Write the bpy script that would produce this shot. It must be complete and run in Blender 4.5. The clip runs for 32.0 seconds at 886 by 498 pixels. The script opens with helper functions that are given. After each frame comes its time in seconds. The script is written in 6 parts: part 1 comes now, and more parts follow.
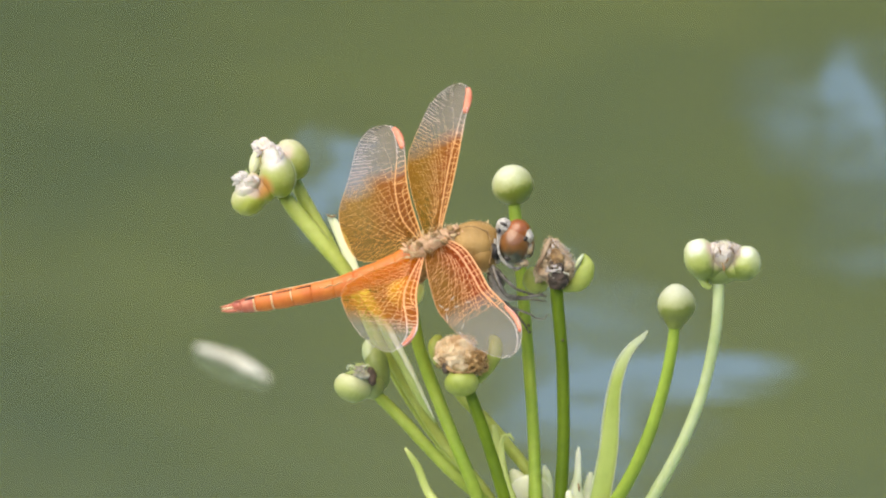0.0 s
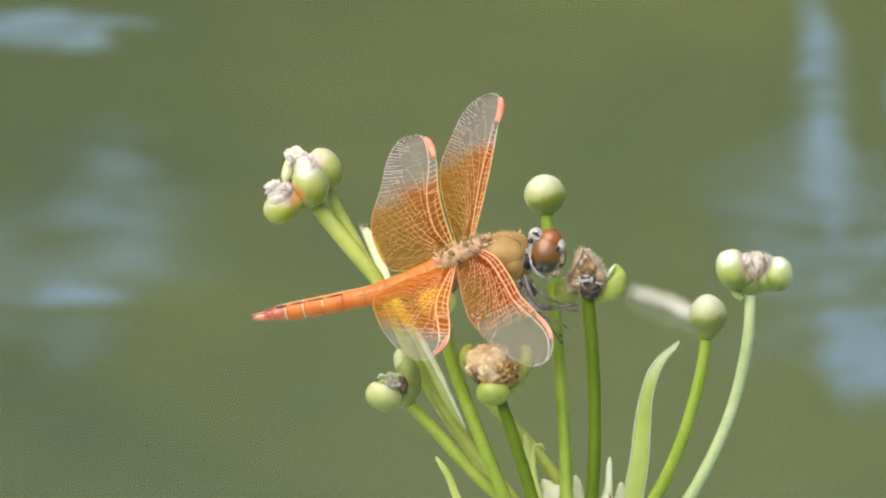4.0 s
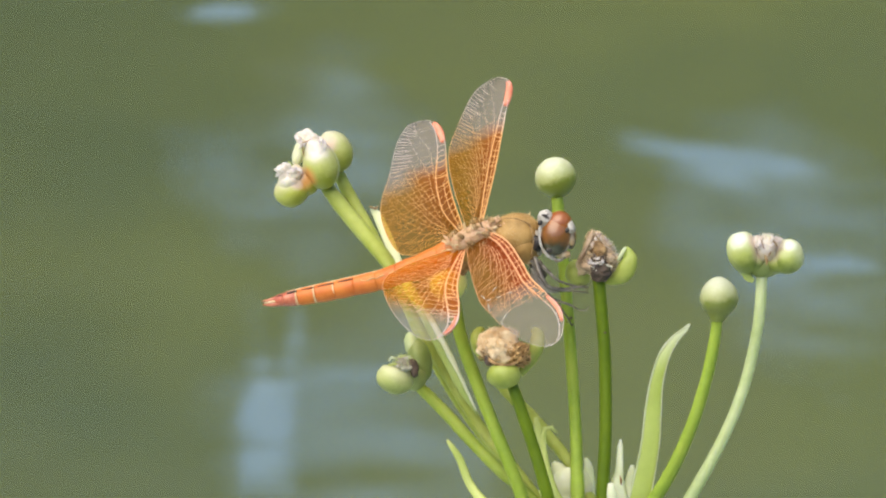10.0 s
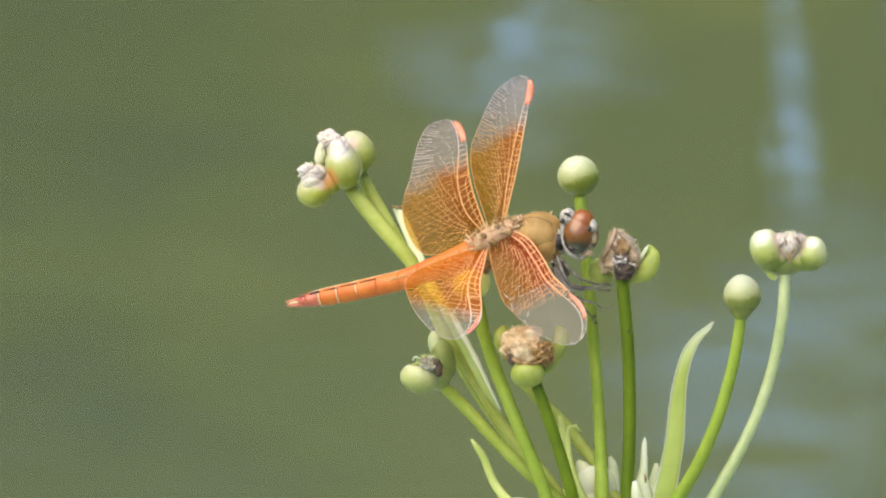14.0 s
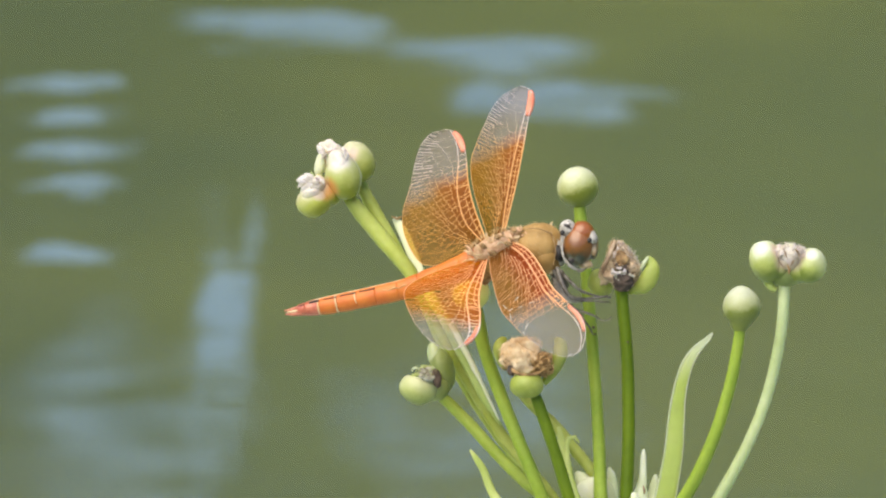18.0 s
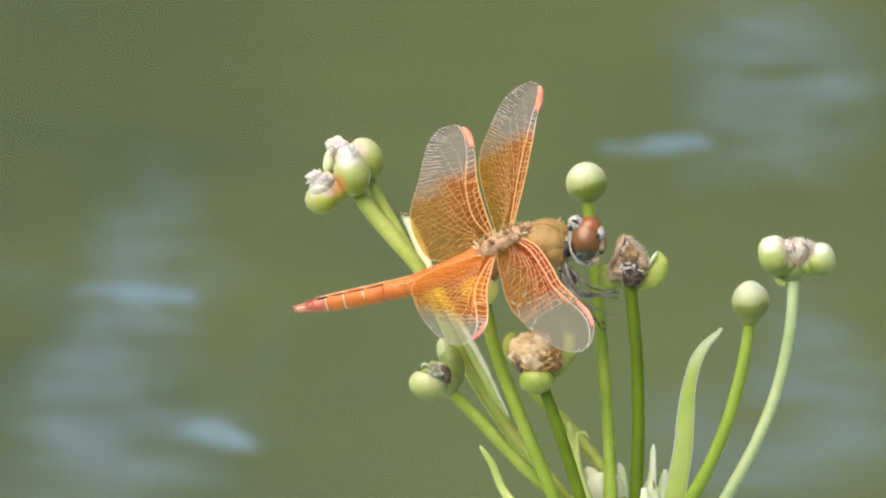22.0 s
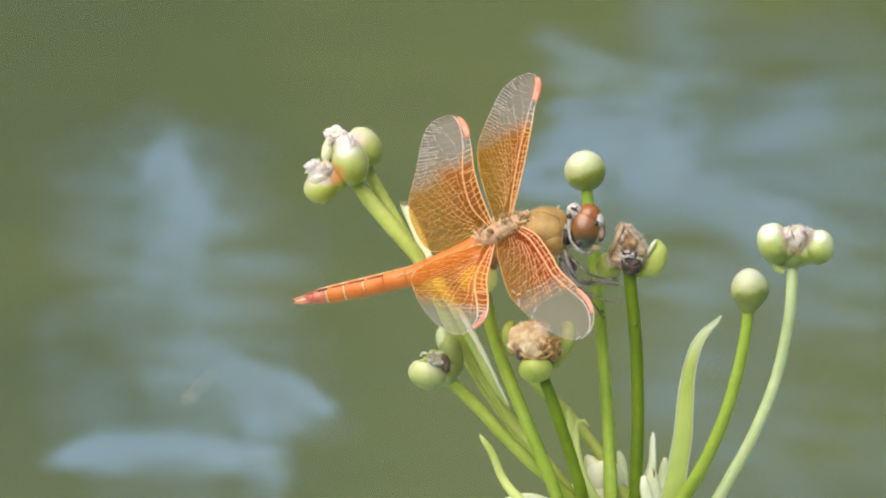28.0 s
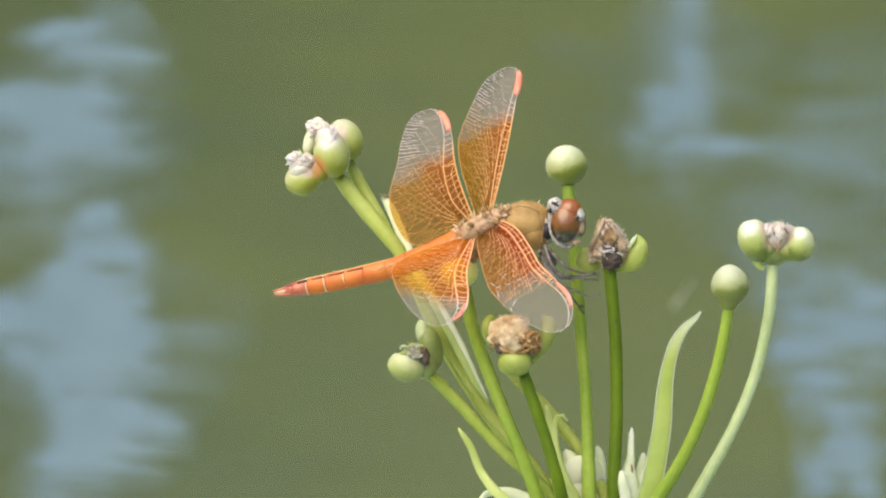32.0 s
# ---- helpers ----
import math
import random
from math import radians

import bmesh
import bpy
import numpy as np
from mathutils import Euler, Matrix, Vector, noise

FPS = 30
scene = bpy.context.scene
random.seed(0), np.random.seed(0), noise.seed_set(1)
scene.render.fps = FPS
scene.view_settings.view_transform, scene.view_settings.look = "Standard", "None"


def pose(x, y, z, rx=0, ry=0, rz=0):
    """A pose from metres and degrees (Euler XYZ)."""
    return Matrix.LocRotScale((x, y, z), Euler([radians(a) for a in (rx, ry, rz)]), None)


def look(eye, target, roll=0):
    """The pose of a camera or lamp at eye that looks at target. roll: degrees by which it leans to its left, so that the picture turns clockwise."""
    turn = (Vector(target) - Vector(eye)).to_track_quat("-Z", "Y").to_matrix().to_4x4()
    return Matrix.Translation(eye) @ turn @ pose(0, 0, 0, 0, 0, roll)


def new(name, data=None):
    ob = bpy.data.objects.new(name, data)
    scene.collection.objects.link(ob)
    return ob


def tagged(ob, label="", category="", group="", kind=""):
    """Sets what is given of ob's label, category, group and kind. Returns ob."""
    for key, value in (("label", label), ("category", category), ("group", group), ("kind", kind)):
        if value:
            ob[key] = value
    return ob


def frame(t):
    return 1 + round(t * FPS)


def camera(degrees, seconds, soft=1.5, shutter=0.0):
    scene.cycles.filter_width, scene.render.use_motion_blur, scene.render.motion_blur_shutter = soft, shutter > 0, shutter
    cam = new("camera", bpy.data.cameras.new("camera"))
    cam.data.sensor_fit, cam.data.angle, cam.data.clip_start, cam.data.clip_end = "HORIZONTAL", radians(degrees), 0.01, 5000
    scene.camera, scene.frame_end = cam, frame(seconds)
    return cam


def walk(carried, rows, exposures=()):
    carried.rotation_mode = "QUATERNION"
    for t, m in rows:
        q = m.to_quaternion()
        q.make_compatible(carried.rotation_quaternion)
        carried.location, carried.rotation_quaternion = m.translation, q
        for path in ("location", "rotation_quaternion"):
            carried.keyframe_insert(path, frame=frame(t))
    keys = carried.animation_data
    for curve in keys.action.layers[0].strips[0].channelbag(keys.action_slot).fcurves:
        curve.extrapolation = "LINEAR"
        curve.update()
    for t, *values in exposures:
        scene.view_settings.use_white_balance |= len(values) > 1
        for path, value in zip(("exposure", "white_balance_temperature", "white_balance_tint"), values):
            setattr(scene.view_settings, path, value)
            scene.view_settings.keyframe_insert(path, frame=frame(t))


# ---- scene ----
# ------------------------------------------------------------------ camera
# A long lens in a steady pair of arms: the eye stays, the aim wanders.
LENS, EYE, TILT = 7.6, 0.549, -25.0
BASE = pose(0, 0, EYE, 90 + TILT, 0, 0)
NEAR = 0.708                      # metres from the eye to the dragonfly
UNIT = 0.00006                    # the grid of the spray, 0.06 mm
cam = camera(LENS, 32.0, 2.2)
cam.data.dof.use_dof = True
cam.data.dof.focus_distance = NEAR
cam.data.dof.aperture_fstop = 70.0
ROWS = [
    (0, 0.0000, 0.0000, 0.000),
    (0.5, -0.0070, -0.0539, 0.090),
    (1, 0.0603, 0.0946, -0.040),
    (1.5, 0.0928, 0.2340, -0.200),
    (2, 0.1976, 0.3598, 0.135),
    (2.5, -0.0161, 0.3590, 0.181),
    (3, -0.0050, 0.2823, 0.137),
    (3.5, 0.0893, 0.2902, 0.184),
    (5.5, 0.0329, 0.1559, 0.448),
    (6, 0.0699, 0.1843, 0.387),
    (6.5, 0.1914, 0.3660, 0.312),
    (7, 0.1581, 0.4610, 0.090),
    (7.5, 0.0861, 0.5555, -0.035),
    (8, 0.0489, 0.6046, 0.007),
    (8.5, 0.0153, 0.6000, 0.285),
    (9, -0.0688, 0.5608, 0.271),
    (9.5, -0.0497, 0.5168, 0.239),
    (10, -0.0677, 0.3671, 0.214),
    (10.5, -0.0960, 0.3111, 0.142),
    (11, -0.2117, 0.3482, 0.156),
    (11.5, -0.2181, 0.3686, 0.258),
    (12, -0.2377, 0.4153, 0.170),
    (12.5, -0.1810, 0.4113, -0.355),
    (13, -0.1080, 0.4138, -0.375),
    (13.5, -0.0769, 0.5106, -0.267),
    (15.5, -0.0854, 0.4803, 0.105),
    (16, -0.1378, 0.4497, -0.243),
    (16.5, -0.0344, 0.3607, 0.078),
    (17, -0.0119, 0.4158, 0.134),
    (17.5, -0.0060, 0.4789, 0.131),
    (18, 0.0172, 0.5598, 0.021),
    (18.5, -0.0141, 0.5996, -0.099),
    (19, 0.1067, 0.6853, -0.358),
    (19.5, 0.2407, 0.8063, -0.357),
    (20, 0.2938, 0.8447, 0.184),
    (20.5, 0.2753, 0.8214, 0.139),
    (21, 0.1378, 0.6425, -0.427),
    (21.5, 0.0882, 0.6329, -0.276),
    (22, -0.0194, 0.6362, -0.216),
    (22.5, -0.0519, 0.6676, -0.215),
    (23, -0.1274, 0.7644, 0.013),
    (23.5, -0.1271, 0.8264, 0.120),
    (24, -0.0858, 0.9591, -0.376),
    (24.5, -0.0968, 0.7535, -0.170),
    (25, -0.2511, 0.4135, -0.129),
    (25.5, -0.3157, 0.4495, 0.309),
    (27.5, -0.2443, 0.4808, -0.308),
    (28, -0.1173, 0.6264, -0.447),
    (28.5, 0.0194, 0.7488, -0.176),
    (29, 0.0084, 0.6395, -0.016),
    (29.5, -0.0705, 0.4374, 0.243),
    (30, -0.0828, 0.4156, 0.401),
    (30.5, -0.0735, 0.4302, 0.238),
    (31, -0.1376, 0.4571, 0.292),
    (31.5, -0.1960, 0.3805, 0.225),
    (32, -0.1699, 0.4604, 0.135),
]
walk(cam, [(t, BASE @ pose(0, 0, 0, ax, ay, az)) for t, ax, ay, az in ROWS])

# ------------------------------------------------------------------ light
SUN_HEIGHT, SUN_TURN = 66.0, 236.0
world = bpy.data.worlds.new("sky")
scene.world = world
world.use_nodes = True
wn = world.node_tree.nodes
sky = wn.new("ShaderNodeTexSky")
sky.sky_type = "NISHITA"
sky.sun_disc = False
sky.sun_elevation, sky.sun_rotation = radians(SUN_HEIGHT), radians(SUN_TURN)
sky.air_density, sky.dust_density, sky.ozone_density = 1.0, 0.6, 0.2
wn["Background"].inputs["Strength"].default_value = 0.15
world.node_tree.links.new(sky.outputs[0], wn["Background"].inputs["Color"])
lamp = bpy.data.lights.new("sun", "SUN")
lamp.energy, lamp.angle, lamp.color = 2.95, radians(75.0), (1.0, 0.90, 0.70)
sun = new("sun", lamp)
az, el = radians(SUN_TURN), radians(SUN_HEIGHT)
sun.matrix_world = look((0, 0, 0), (-math.sin(az) * math.cos(el), -math.cos(az) * math.cos(el), -math.sin(el)))
scene.view_settings.exposure = 0.86

# ------------------------------------------------------------------ materials


def shader(name):
    m = bpy.data.materials.new(name)
    m.use_nodes = True
    return m, m.node_tree.nodes, m.node_tree.links, m.node_tree.nodes["Principled BSDF"]


def noise_node(nodes, links, coords, scale, detail=4.0, rough=0.55, out="Object"):
    n = nodes.new("ShaderNodeTexNoise")
    n.inputs["Scale"].default_value, n.inputs["Detail"].default_value, n.inputs["Roughness"].default_value = scale, detail, rough
    links.new(coords.outputs[out], n.inputs["Vector"])
    return n


def ramp_node(nodes, links, source, stops):
    r = nodes.new("ShaderNodeValToRGB")
    while len(r.color_ramp.elements) < len(stops):
        r.color_ramp.elements.new(0.5)
    for e, (at_, c) in zip(r.color_ramp.elements, stops):
        e.position, e.color = at_, (*c, 1)
    links.new(source, r.inputs["Fac"])
    return r


def mix_node(nodes, links, fac, a, b, kind="MIX"):
    m = nodes.new("ShaderNodeMix")
    m.data_type, m.blend_type = "RGBA", kind
    for slot, v in ((0, fac), (6, a), (7, b)):
        if hasattr(v, "is_linked"):
            links.new(v, m.inputs[slot])
        elif slot == 0:
            m.inputs[0].default_value = v
        else:
            m.inputs[slot].default_value = (*v, 1)
    return m.outputs[2]


def surface(name, dark, light, scale, rough=0.5, bump=0.2, fine=4.0, sss=0.0, blotch=None, spec=0.5, stretch=None):
    """Two scales of noise between two colours, with fine relief; scale counts per metre."""
    m, nodes, links, p = shader(name)
    tc = nodes.new("ShaderNodeTexCoord")
    src = tc
    out = "Object"
    if stretch:
        mp = nodes.new("ShaderNodeMapping")
        mp.inputs["Scale"].default_value = stretch
        links.new(tc.outputs["Object"], mp.inputs["Vector"])
        src, out = mp, "Vector"
    big = noise_node(nodes, links, src, scale, 3.0, 0.5, out)
    small = noise_node(nodes, links, src, scale * fine, 5.0, 0.65, out)
    r = ramp_node(nodes, links, big.outputs["Fac"], [(0.32, dark), (0.68, light)])
    col = mix_node(nodes, links, 0.22, r.outputs["Color"], small.outputs["Fac"], "SOFT_LIGHT")
    if blotch:
        spot = noise_node(nodes, links, tc, scale * 1.7, 2.0)
        k = ramp_node(nodes, links, spot.outputs["Fac"], [(0.58, (0, 0, 0)), (0.66, (1, 1, 1))])
        col = mix_node(nodes, links, k.outputs["Color"], col, blotch)
    links.new(col, p.inputs["Base Color"])
    p.inputs["Roughness"].default_value = rough
    p.inputs["Specular IOR Level"].default_value = spec
    b = nodes.new("ShaderNodeBump")
    b.inputs["Strength"].default_value, b.inputs["Distance"].default_value = bump, 0.0001
    links.new(small.outputs["Fac"], b.inputs["Height"])
    links.new(b.outputs["Normal"], p.inputs["Normal"])
    if sss:
        p.inputs["Subsurface Weight"].default_value = sss
        p.inputs["Subsurface Radius"].default_value = (0.0016, 0.0018, 0.0008)
        p.inputs["Subsurface Scale"].default_value = 1.0
    return m


def fade(m, pale, z0, z1):
    """Lets a leaf turn paler between two heights above the water."""
    nodes, links = m.node_tree.nodes, m.node_tree.links
    p = nodes["Principled BSDF"]
    base = p.inputs["Base Color"].links[0].from_socket
    tc, sep, ran = nodes.new("ShaderNodeTexCoord"), nodes.new("ShaderNodeSeparateXYZ"), nodes.new("ShaderNodeMapRange")
    links.new(tc.outputs["Object"], sep.inputs[0])
    links.new(sep.outputs["Z"], ran.inputs["Value"])
    ran.inputs["From Min"].default_value, ran.inputs["From Max"].default_value = z0, z1
    links.new(mix_node(nodes, links, ran.outputs["Result"], base, pale), p.inputs["Base Color"])


def tinted(m, spots):
    """Lets a skin turn to other tones round places of the plant: (place, radius, tone)."""
    nodes, links = m.node_tree.nodes, m.node_tree.links
    p = nodes["Principled BSDF"]
    col = p.inputs["Base Color"].links[0].from_socket
    geo, tc = nodes.new("ShaderNodeNewGeometry"), nodes.new("ShaderNodeTexCoord")
    n = noise_node(nodes, links, tc, 1300.0, 4.0, 0.6)
    for place, radius, tone in spots:
        far, wave, ran = nodes.new("ShaderNodeVectorMath"), nodes.new("ShaderNodeMath"), nodes.new("ShaderNodeMapRange")
        far.operation, wave.operation, ran.interpolation_type = "DISTANCE", "MULTIPLY_ADD", "SMOOTHSTEP"
        links.new(geo.outputs["Position"], far.inputs[0])
        far.inputs[1].default_value = place
        links.new(n.outputs["Fac"], wave.inputs[0])
        wave.inputs[1].default_value = radius * 0.5
        links.new(far.outputs["Value"], wave.inputs[2])
        links.new(wave.outputs[0], ran.inputs["Value"])
        ran.inputs["From Min"].default_value, ran.inputs["From Max"].default_value = radius * 1.5, radius * 0.75
        col = mix_node(nodes, links, ran.outputs["Result"], col, tone)
    links.new(col, p.inputs["Base Color"])


def bud_skin(name, low, mid, top, a=0.3, b=0.62):
    """Smooth skin of a bud, green at its foot and paler at its crown, where bloom and light from above are both put
    into the colour (uv: v runs from foot to crown).
    """
    m, nodes, links, p = shader(name)
    tc = nodes.new("ShaderNodeTexCoord")
    sep = nodes.new("ShaderNodeSeparateXYZ")
    links.new(tc.outputs["UV"], sep.inputs[0])
    n = noise_node(nodes, links, tc, 900.0, 4.0)
    add = nodes.new("ShaderNodeMath")
    add.operation = "MULTIPLY_ADD"
    links.new(n.outputs["Fac"], add.inputs[0])
    add.inputs[1].default_value = 0.25
    links.new(sep.outputs["Y"], add.inputs[2])
    r = ramp_node(nodes, links, add.outputs[0], [(a, low), (0.5 * (a + b), mid), (b + 0.2, top)])
    skin = r.outputs["Color"]
    small = noise_node(nodes, links, tc, 5000.0, 5.0, 0.7)
    col = mix_node(nodes, links, 0.3, skin, small.outputs["Fac"], "SOFT_LIGHT")
    links.new(col, p.inputs["Base Color"])
    p.inputs["Roughness"].default_value = 0.45
    p.inputs["Subsurface Weight"].default_value = 0.2
    p.inputs["Subsurface Radius"].default_value = (0.001, 0.0012, 0.0005)
    p.inputs["Subsurface Scale"].default_value = 1.0
    bp = nodes.new("ShaderNodeBump")
    bp.inputs["Strength"].default_value, bp.inputs["Distance"].default_value = 0.15, 0.0001
    links.new(small.outputs["Fac"], bp.inputs["Height"])
    links.new(bp.outputs["Normal"], p.inputs["Normal"])
    return m


def wing_skin(name, front, rear, haze, cover, pane, edge, lean=0.0, root=0.5):
    """Thin wing film (uv: root to tip, front to rear). front, rear, haze: its colours along the leading edge, behind it and at the clear tip;
    cover: how much they hide, root times as much at the root; pane: the tints of what shows through."""
    m, nodes, links, p = shader(name)
    nodes.remove(p)
    out = nodes["Material Output"]
    tc = nodes.new("ShaderNodeTexCoord")
    sep = nodes.new("ShaderNodeSeparateXYZ")
    links.new(tc.outputs["UV"], sep.inputs[0])

    def calc(op, x, y, z=None):
        q = nodes.new("ShaderNodeMath")
        q.operation = op
        for slot, v in enumerate((x, y, z)):
            if v is None:
                continue
            if hasattr(v, "is_linked"):
                links.new(v, q.inputs[slot])
            else:
                q.inputs[slot].default_value = v
        return q.outputs[0]

    def blend(fac, a, b):
        q = nodes.new("ShaderNodeMix")
        for slot, v in ((0, fac), (2, a), (3, b)):
            if hasattr(v, "is_linked"):
                links.new(v, q.inputs[slot])
            else:
                q.inputs[slot].default_value = v
        return q.outputs[0]

    n = noise_node(nodes, links, tc, 420.0, 3.0)
    cells = noise_node(nodes, links, tc, 2600.0, 3.0, 0.6)
    along = calc("MULTIPLY_ADD", n.outputs["Fac"], 0.16, sep.outputs["X"])
    along = calc("MULTIPLY_ADD", sep.outputs["Y"], lean, along)
    tip = ramp_node(nodes, links, along, [(edge + 0.03, (0, 0, 0)), (edge + 0.17, (1, 1, 1))]).outputs["Color"]
    deep = ramp_node(nodes, links, along, [(0.10, (root,) * 3), (0.42, (0.5 + 0.5 * root + 0.05,) * 3), (edge + 0.03, (1, 1, 1))]).outputs["Color"]
    back = calc("MULTIPLY_ADD", n.outputs["Fac"], 0.36, sep.outputs["Y"])
    back = ramp_node(nodes, links, back, [(0.36, (0, 0, 0)), (0.86, (1, 1, 1))]).outputs["Color"]
    speck = calc("MULTIPLY_ADD", cells.outputs["Fac"], 0.4, 0.80)
    film = mix_node(nodes, links, tip, mix_node(nodes, links, back, front, rear), haze)
    film = mix_node(nodes, links, 0.5, film, cells.outputs["Fac"], "SOFT_LIGHT")
    tint = mix_node(nodes, links, tip, mix_node(nodes, links, back, pane[0], pane[1]), pane[2])
    thick = calc("MULTIPLY", blend(back, cover[0], cover[1]), deep)
    amount = calc("MINIMUM", calc("MULTIPLY", blend(tip, thick, cover[2]), speck), 0.96)
    clear = nodes.new("ShaderNodeBsdfTransparent")
    links.new(tint, clear.inputs["Color"])
    d, t = nodes.new("ShaderNodeBsdfDiffuse"), nodes.new("ShaderNodeBsdfTranslucent")
    links.new(film, d.inputs["Color"])
    links.new(film, t.inputs["Color"])
    both = nodes.new("ShaderNodeMixShader")
    both.inputs[0].default_value = 0.45
    links.new(d.outputs[0], both.inputs[1])
    links.new(t.outputs[0], both.inputs[2])
    body = nodes.new("ShaderNodeMixShader")
    links.new(amount, body.inputs[0])
    links.new(clear.outputs[0], body.inputs[1])
    links.new(both.outputs[0], body.inputs[2])
    gl = nodes.new("ShaderNodeBsdfGlossy")
    gl.inputs["Roughness"].default_value = 0.32
    b = nodes.new("ShaderNodeBump")
    b.inputs["Strength"].default_value, b.inputs["Distance"].default_value = 0.2, 0.0001
    links.new(cells.outputs["Fac"], b.inputs["Height"])
    links.new(b.outputs["Normal"], gl.inputs["Normal"])
    fin = nodes.new("ShaderNodeMixShader")
    fin.inputs[0].default_value = 0.008
    links.new(body.outputs[0], fin.inputs[1])
    links.new(gl.outputs[0], fin.inputs[2])
    links.new(fin.outputs[0], out.inputs["Surface"])
    return m


def vein_skin(name, root, tip, edge):
    m, nodes, links, p = shader(name)
    tc = nodes.new("ShaderNodeTexCoord")
    sep = nodes.new("ShaderNodeSeparateXYZ")
    links.new(tc.outputs["UV"], sep.inputs[0])
    r = ramp_node(nodes, links, sep.outputs["X"], [(edge - 0.05, root), (edge + 0.12, tip)])
    n = noise_node(nodes, links, tc, 3000.0, 3.0)
    col = mix_node(nodes, links, 0.5, r.outputs["Color"], n.outputs["Fac"], "SOFT_LIGHT")
    links.new(col, p.inputs["Base Color"])
    p.inputs["Roughness"].default_value = 0.35
    return m


def water_skin(name):
    m, nodes, links, p = shader(name)
    tc = nodes.new("ShaderNodeTexCoord")
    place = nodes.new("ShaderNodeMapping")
    # This offset paints lens falloff into the colour: light mid-view, darker sides.
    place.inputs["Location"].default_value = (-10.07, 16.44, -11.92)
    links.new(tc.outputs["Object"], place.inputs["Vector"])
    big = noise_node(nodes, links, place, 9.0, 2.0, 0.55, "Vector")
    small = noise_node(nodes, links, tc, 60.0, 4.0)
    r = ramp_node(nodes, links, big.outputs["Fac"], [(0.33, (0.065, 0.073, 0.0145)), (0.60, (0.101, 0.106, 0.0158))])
    col = mix_node(nodes, links, 0.15, r.outputs["Color"], small.outputs["Fac"], "SOFT_LIGHT")
    links.new(col, p.inputs["Base Color"])
    p.inputs["Roughness"].default_value = 0.24
    p.inputs["IOR"].default_value = 4.8
    p.inputs["Specular Tint"].default_value = (0.84, 1.0, 1.0, 1)
    b = nodes.new("ShaderNodeBump")
    b.inputs["Strength"].default_value, b.inputs["Distance"].default_value = 0.12, 0.003
    links.new(noise_node(nodes, links, tc, 22.0, 2.0).outputs["Fac"], b.inputs["Height"])
    links.new(b.outputs["Normal"], p.inputs["Normal"])
    return m


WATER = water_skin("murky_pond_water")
BANK = surface("bank_greenery", (0.018, 0.030, 0.010), (0.06, 0.085, 0.028), 1.2, 0.8, 0.5, 6.0)
STEM = surface("yellow_green_stem", (0.185, 0.268, 0.026), (0.268, 0.345, 0.048), 260.0, 0.55, 0.2, 6.0, 0.45, spec=0.22)
STEM_DARK = surface("deep_green_stem", (0.075, 0.122, 0.002), (0.110, 0.165, 0.004), 260.0, 0.5, 0.2, 6.0, 0.2, spec=0.22)
STEM_LIGHT = surface("whitish_green_stem", (0.36, 0.43, 0.18), (0.49, 0.55, 0.29), 260.0, 0.55, 0.2, 6.0, 0.45)
STEM_CREAM = surface("cream_green_stem", (0.275, 0.315, 0.055), (0.365, 0.405, 0.105), 260.0, 0.55, 0.2, 6.0, 0.45, spec=0.22)
STEM_SOFT = surface("soft_green_stem", (0.215, 0.280, 0.034), (0.295, 0.355, 0.066), 260.0, 0.55, 0.2, 6.0, 0.45, spec=0.22)
BRACT_WHITE = surface("white_bract", (0.52, 0.56, 0.32), (0.70, 0.71, 0.52), 300.0, 0.5, 0.25, 5.0, 0.4)
BRACT_LONG = surface("greenish_white_bract", (0.22, 0.30, 0.055), (0.34, 0.41, 0.13), 500.0, 0.5, 0.25, 5.0, 0.4)
BRACT = surface("cream_bract", (0.50, 0.53, 0.28), (0.66, 0.66, 0.46), 300.0, 0.5, 0.25, 5.0, 0.4)
LEAF = surface("young_leaf", (0.315, 0.375, 0.085), (0.410, 0.460, 0.135), 160.0, 0.5, 0.25, 5.0, 0.4)
LEAF_LONG = surface("long_leaf", (0.245, 0.31, 0.045), (0.33, 0.39, 0.088), 160.0, 0.5, 0.25, 5.0, 0.4)
LEAF_TIP = surface("pale_leaf_tip", (0.42, 0.48, 0.24), (0.54, 0.58, 0.36), 260.0, 0.5, 0.25, 5.0, 0.4)
BUD = bud_skin("green_bud", (0.165, 0.200, 0.016), (0.36, 0.38, 0.135), (0.53, 0.54, 0.36), 0.53, 0.68)
BUD_OLIVE = bud_skin("olive_bud", (0.160, 0.190, 0.030), (0.32, 0.335, 0.14), (0.46, 0.47, 0.33), 0.53, 0.74)
BUD_SPLIT = bud_skin("split_pod", (0.16, 0.205, 0.024), (0.36, 0.40, 0.10), (0.54, 0.56, 0.35), 0.42, 0.74)
BUD_GREEN = bud_skin("plain_green_pod", (0.23, 0.27, 0.05), (0.37, 0.40, 0.13), (0.53, 0.54, 0.34), 0.34, 0.70)
BUD_FRONT = bud_skin("flushed_front_bud", (0.225, 0.255, 0.018), (0.37, 0.395, 0.105), (0.54, 0.52, 0.34), 0.42, 0.78)
BUD_BACK = bud_skin("bloomed_back_bud", (0.225, 0.255, 0.018), (0.36, 0.38, 0.10), (0.53, 0.50, 0.32), 0.38, 0.78)
BUD_FOLD = bud_skin("orange_flushed_fold", (0.24, 0.26, 0.014), (0.37, 0.37, 0.07), (0.54, 0.46, 0.28), 0.36, 0.84)
BUD_RUST = bud_skin("rust_flushed_bud", (0.25, 0.27, 0.012), (0.37, 0.39, 0.065), (0.54, 0.50, 0.32), 0.38, 0.76)
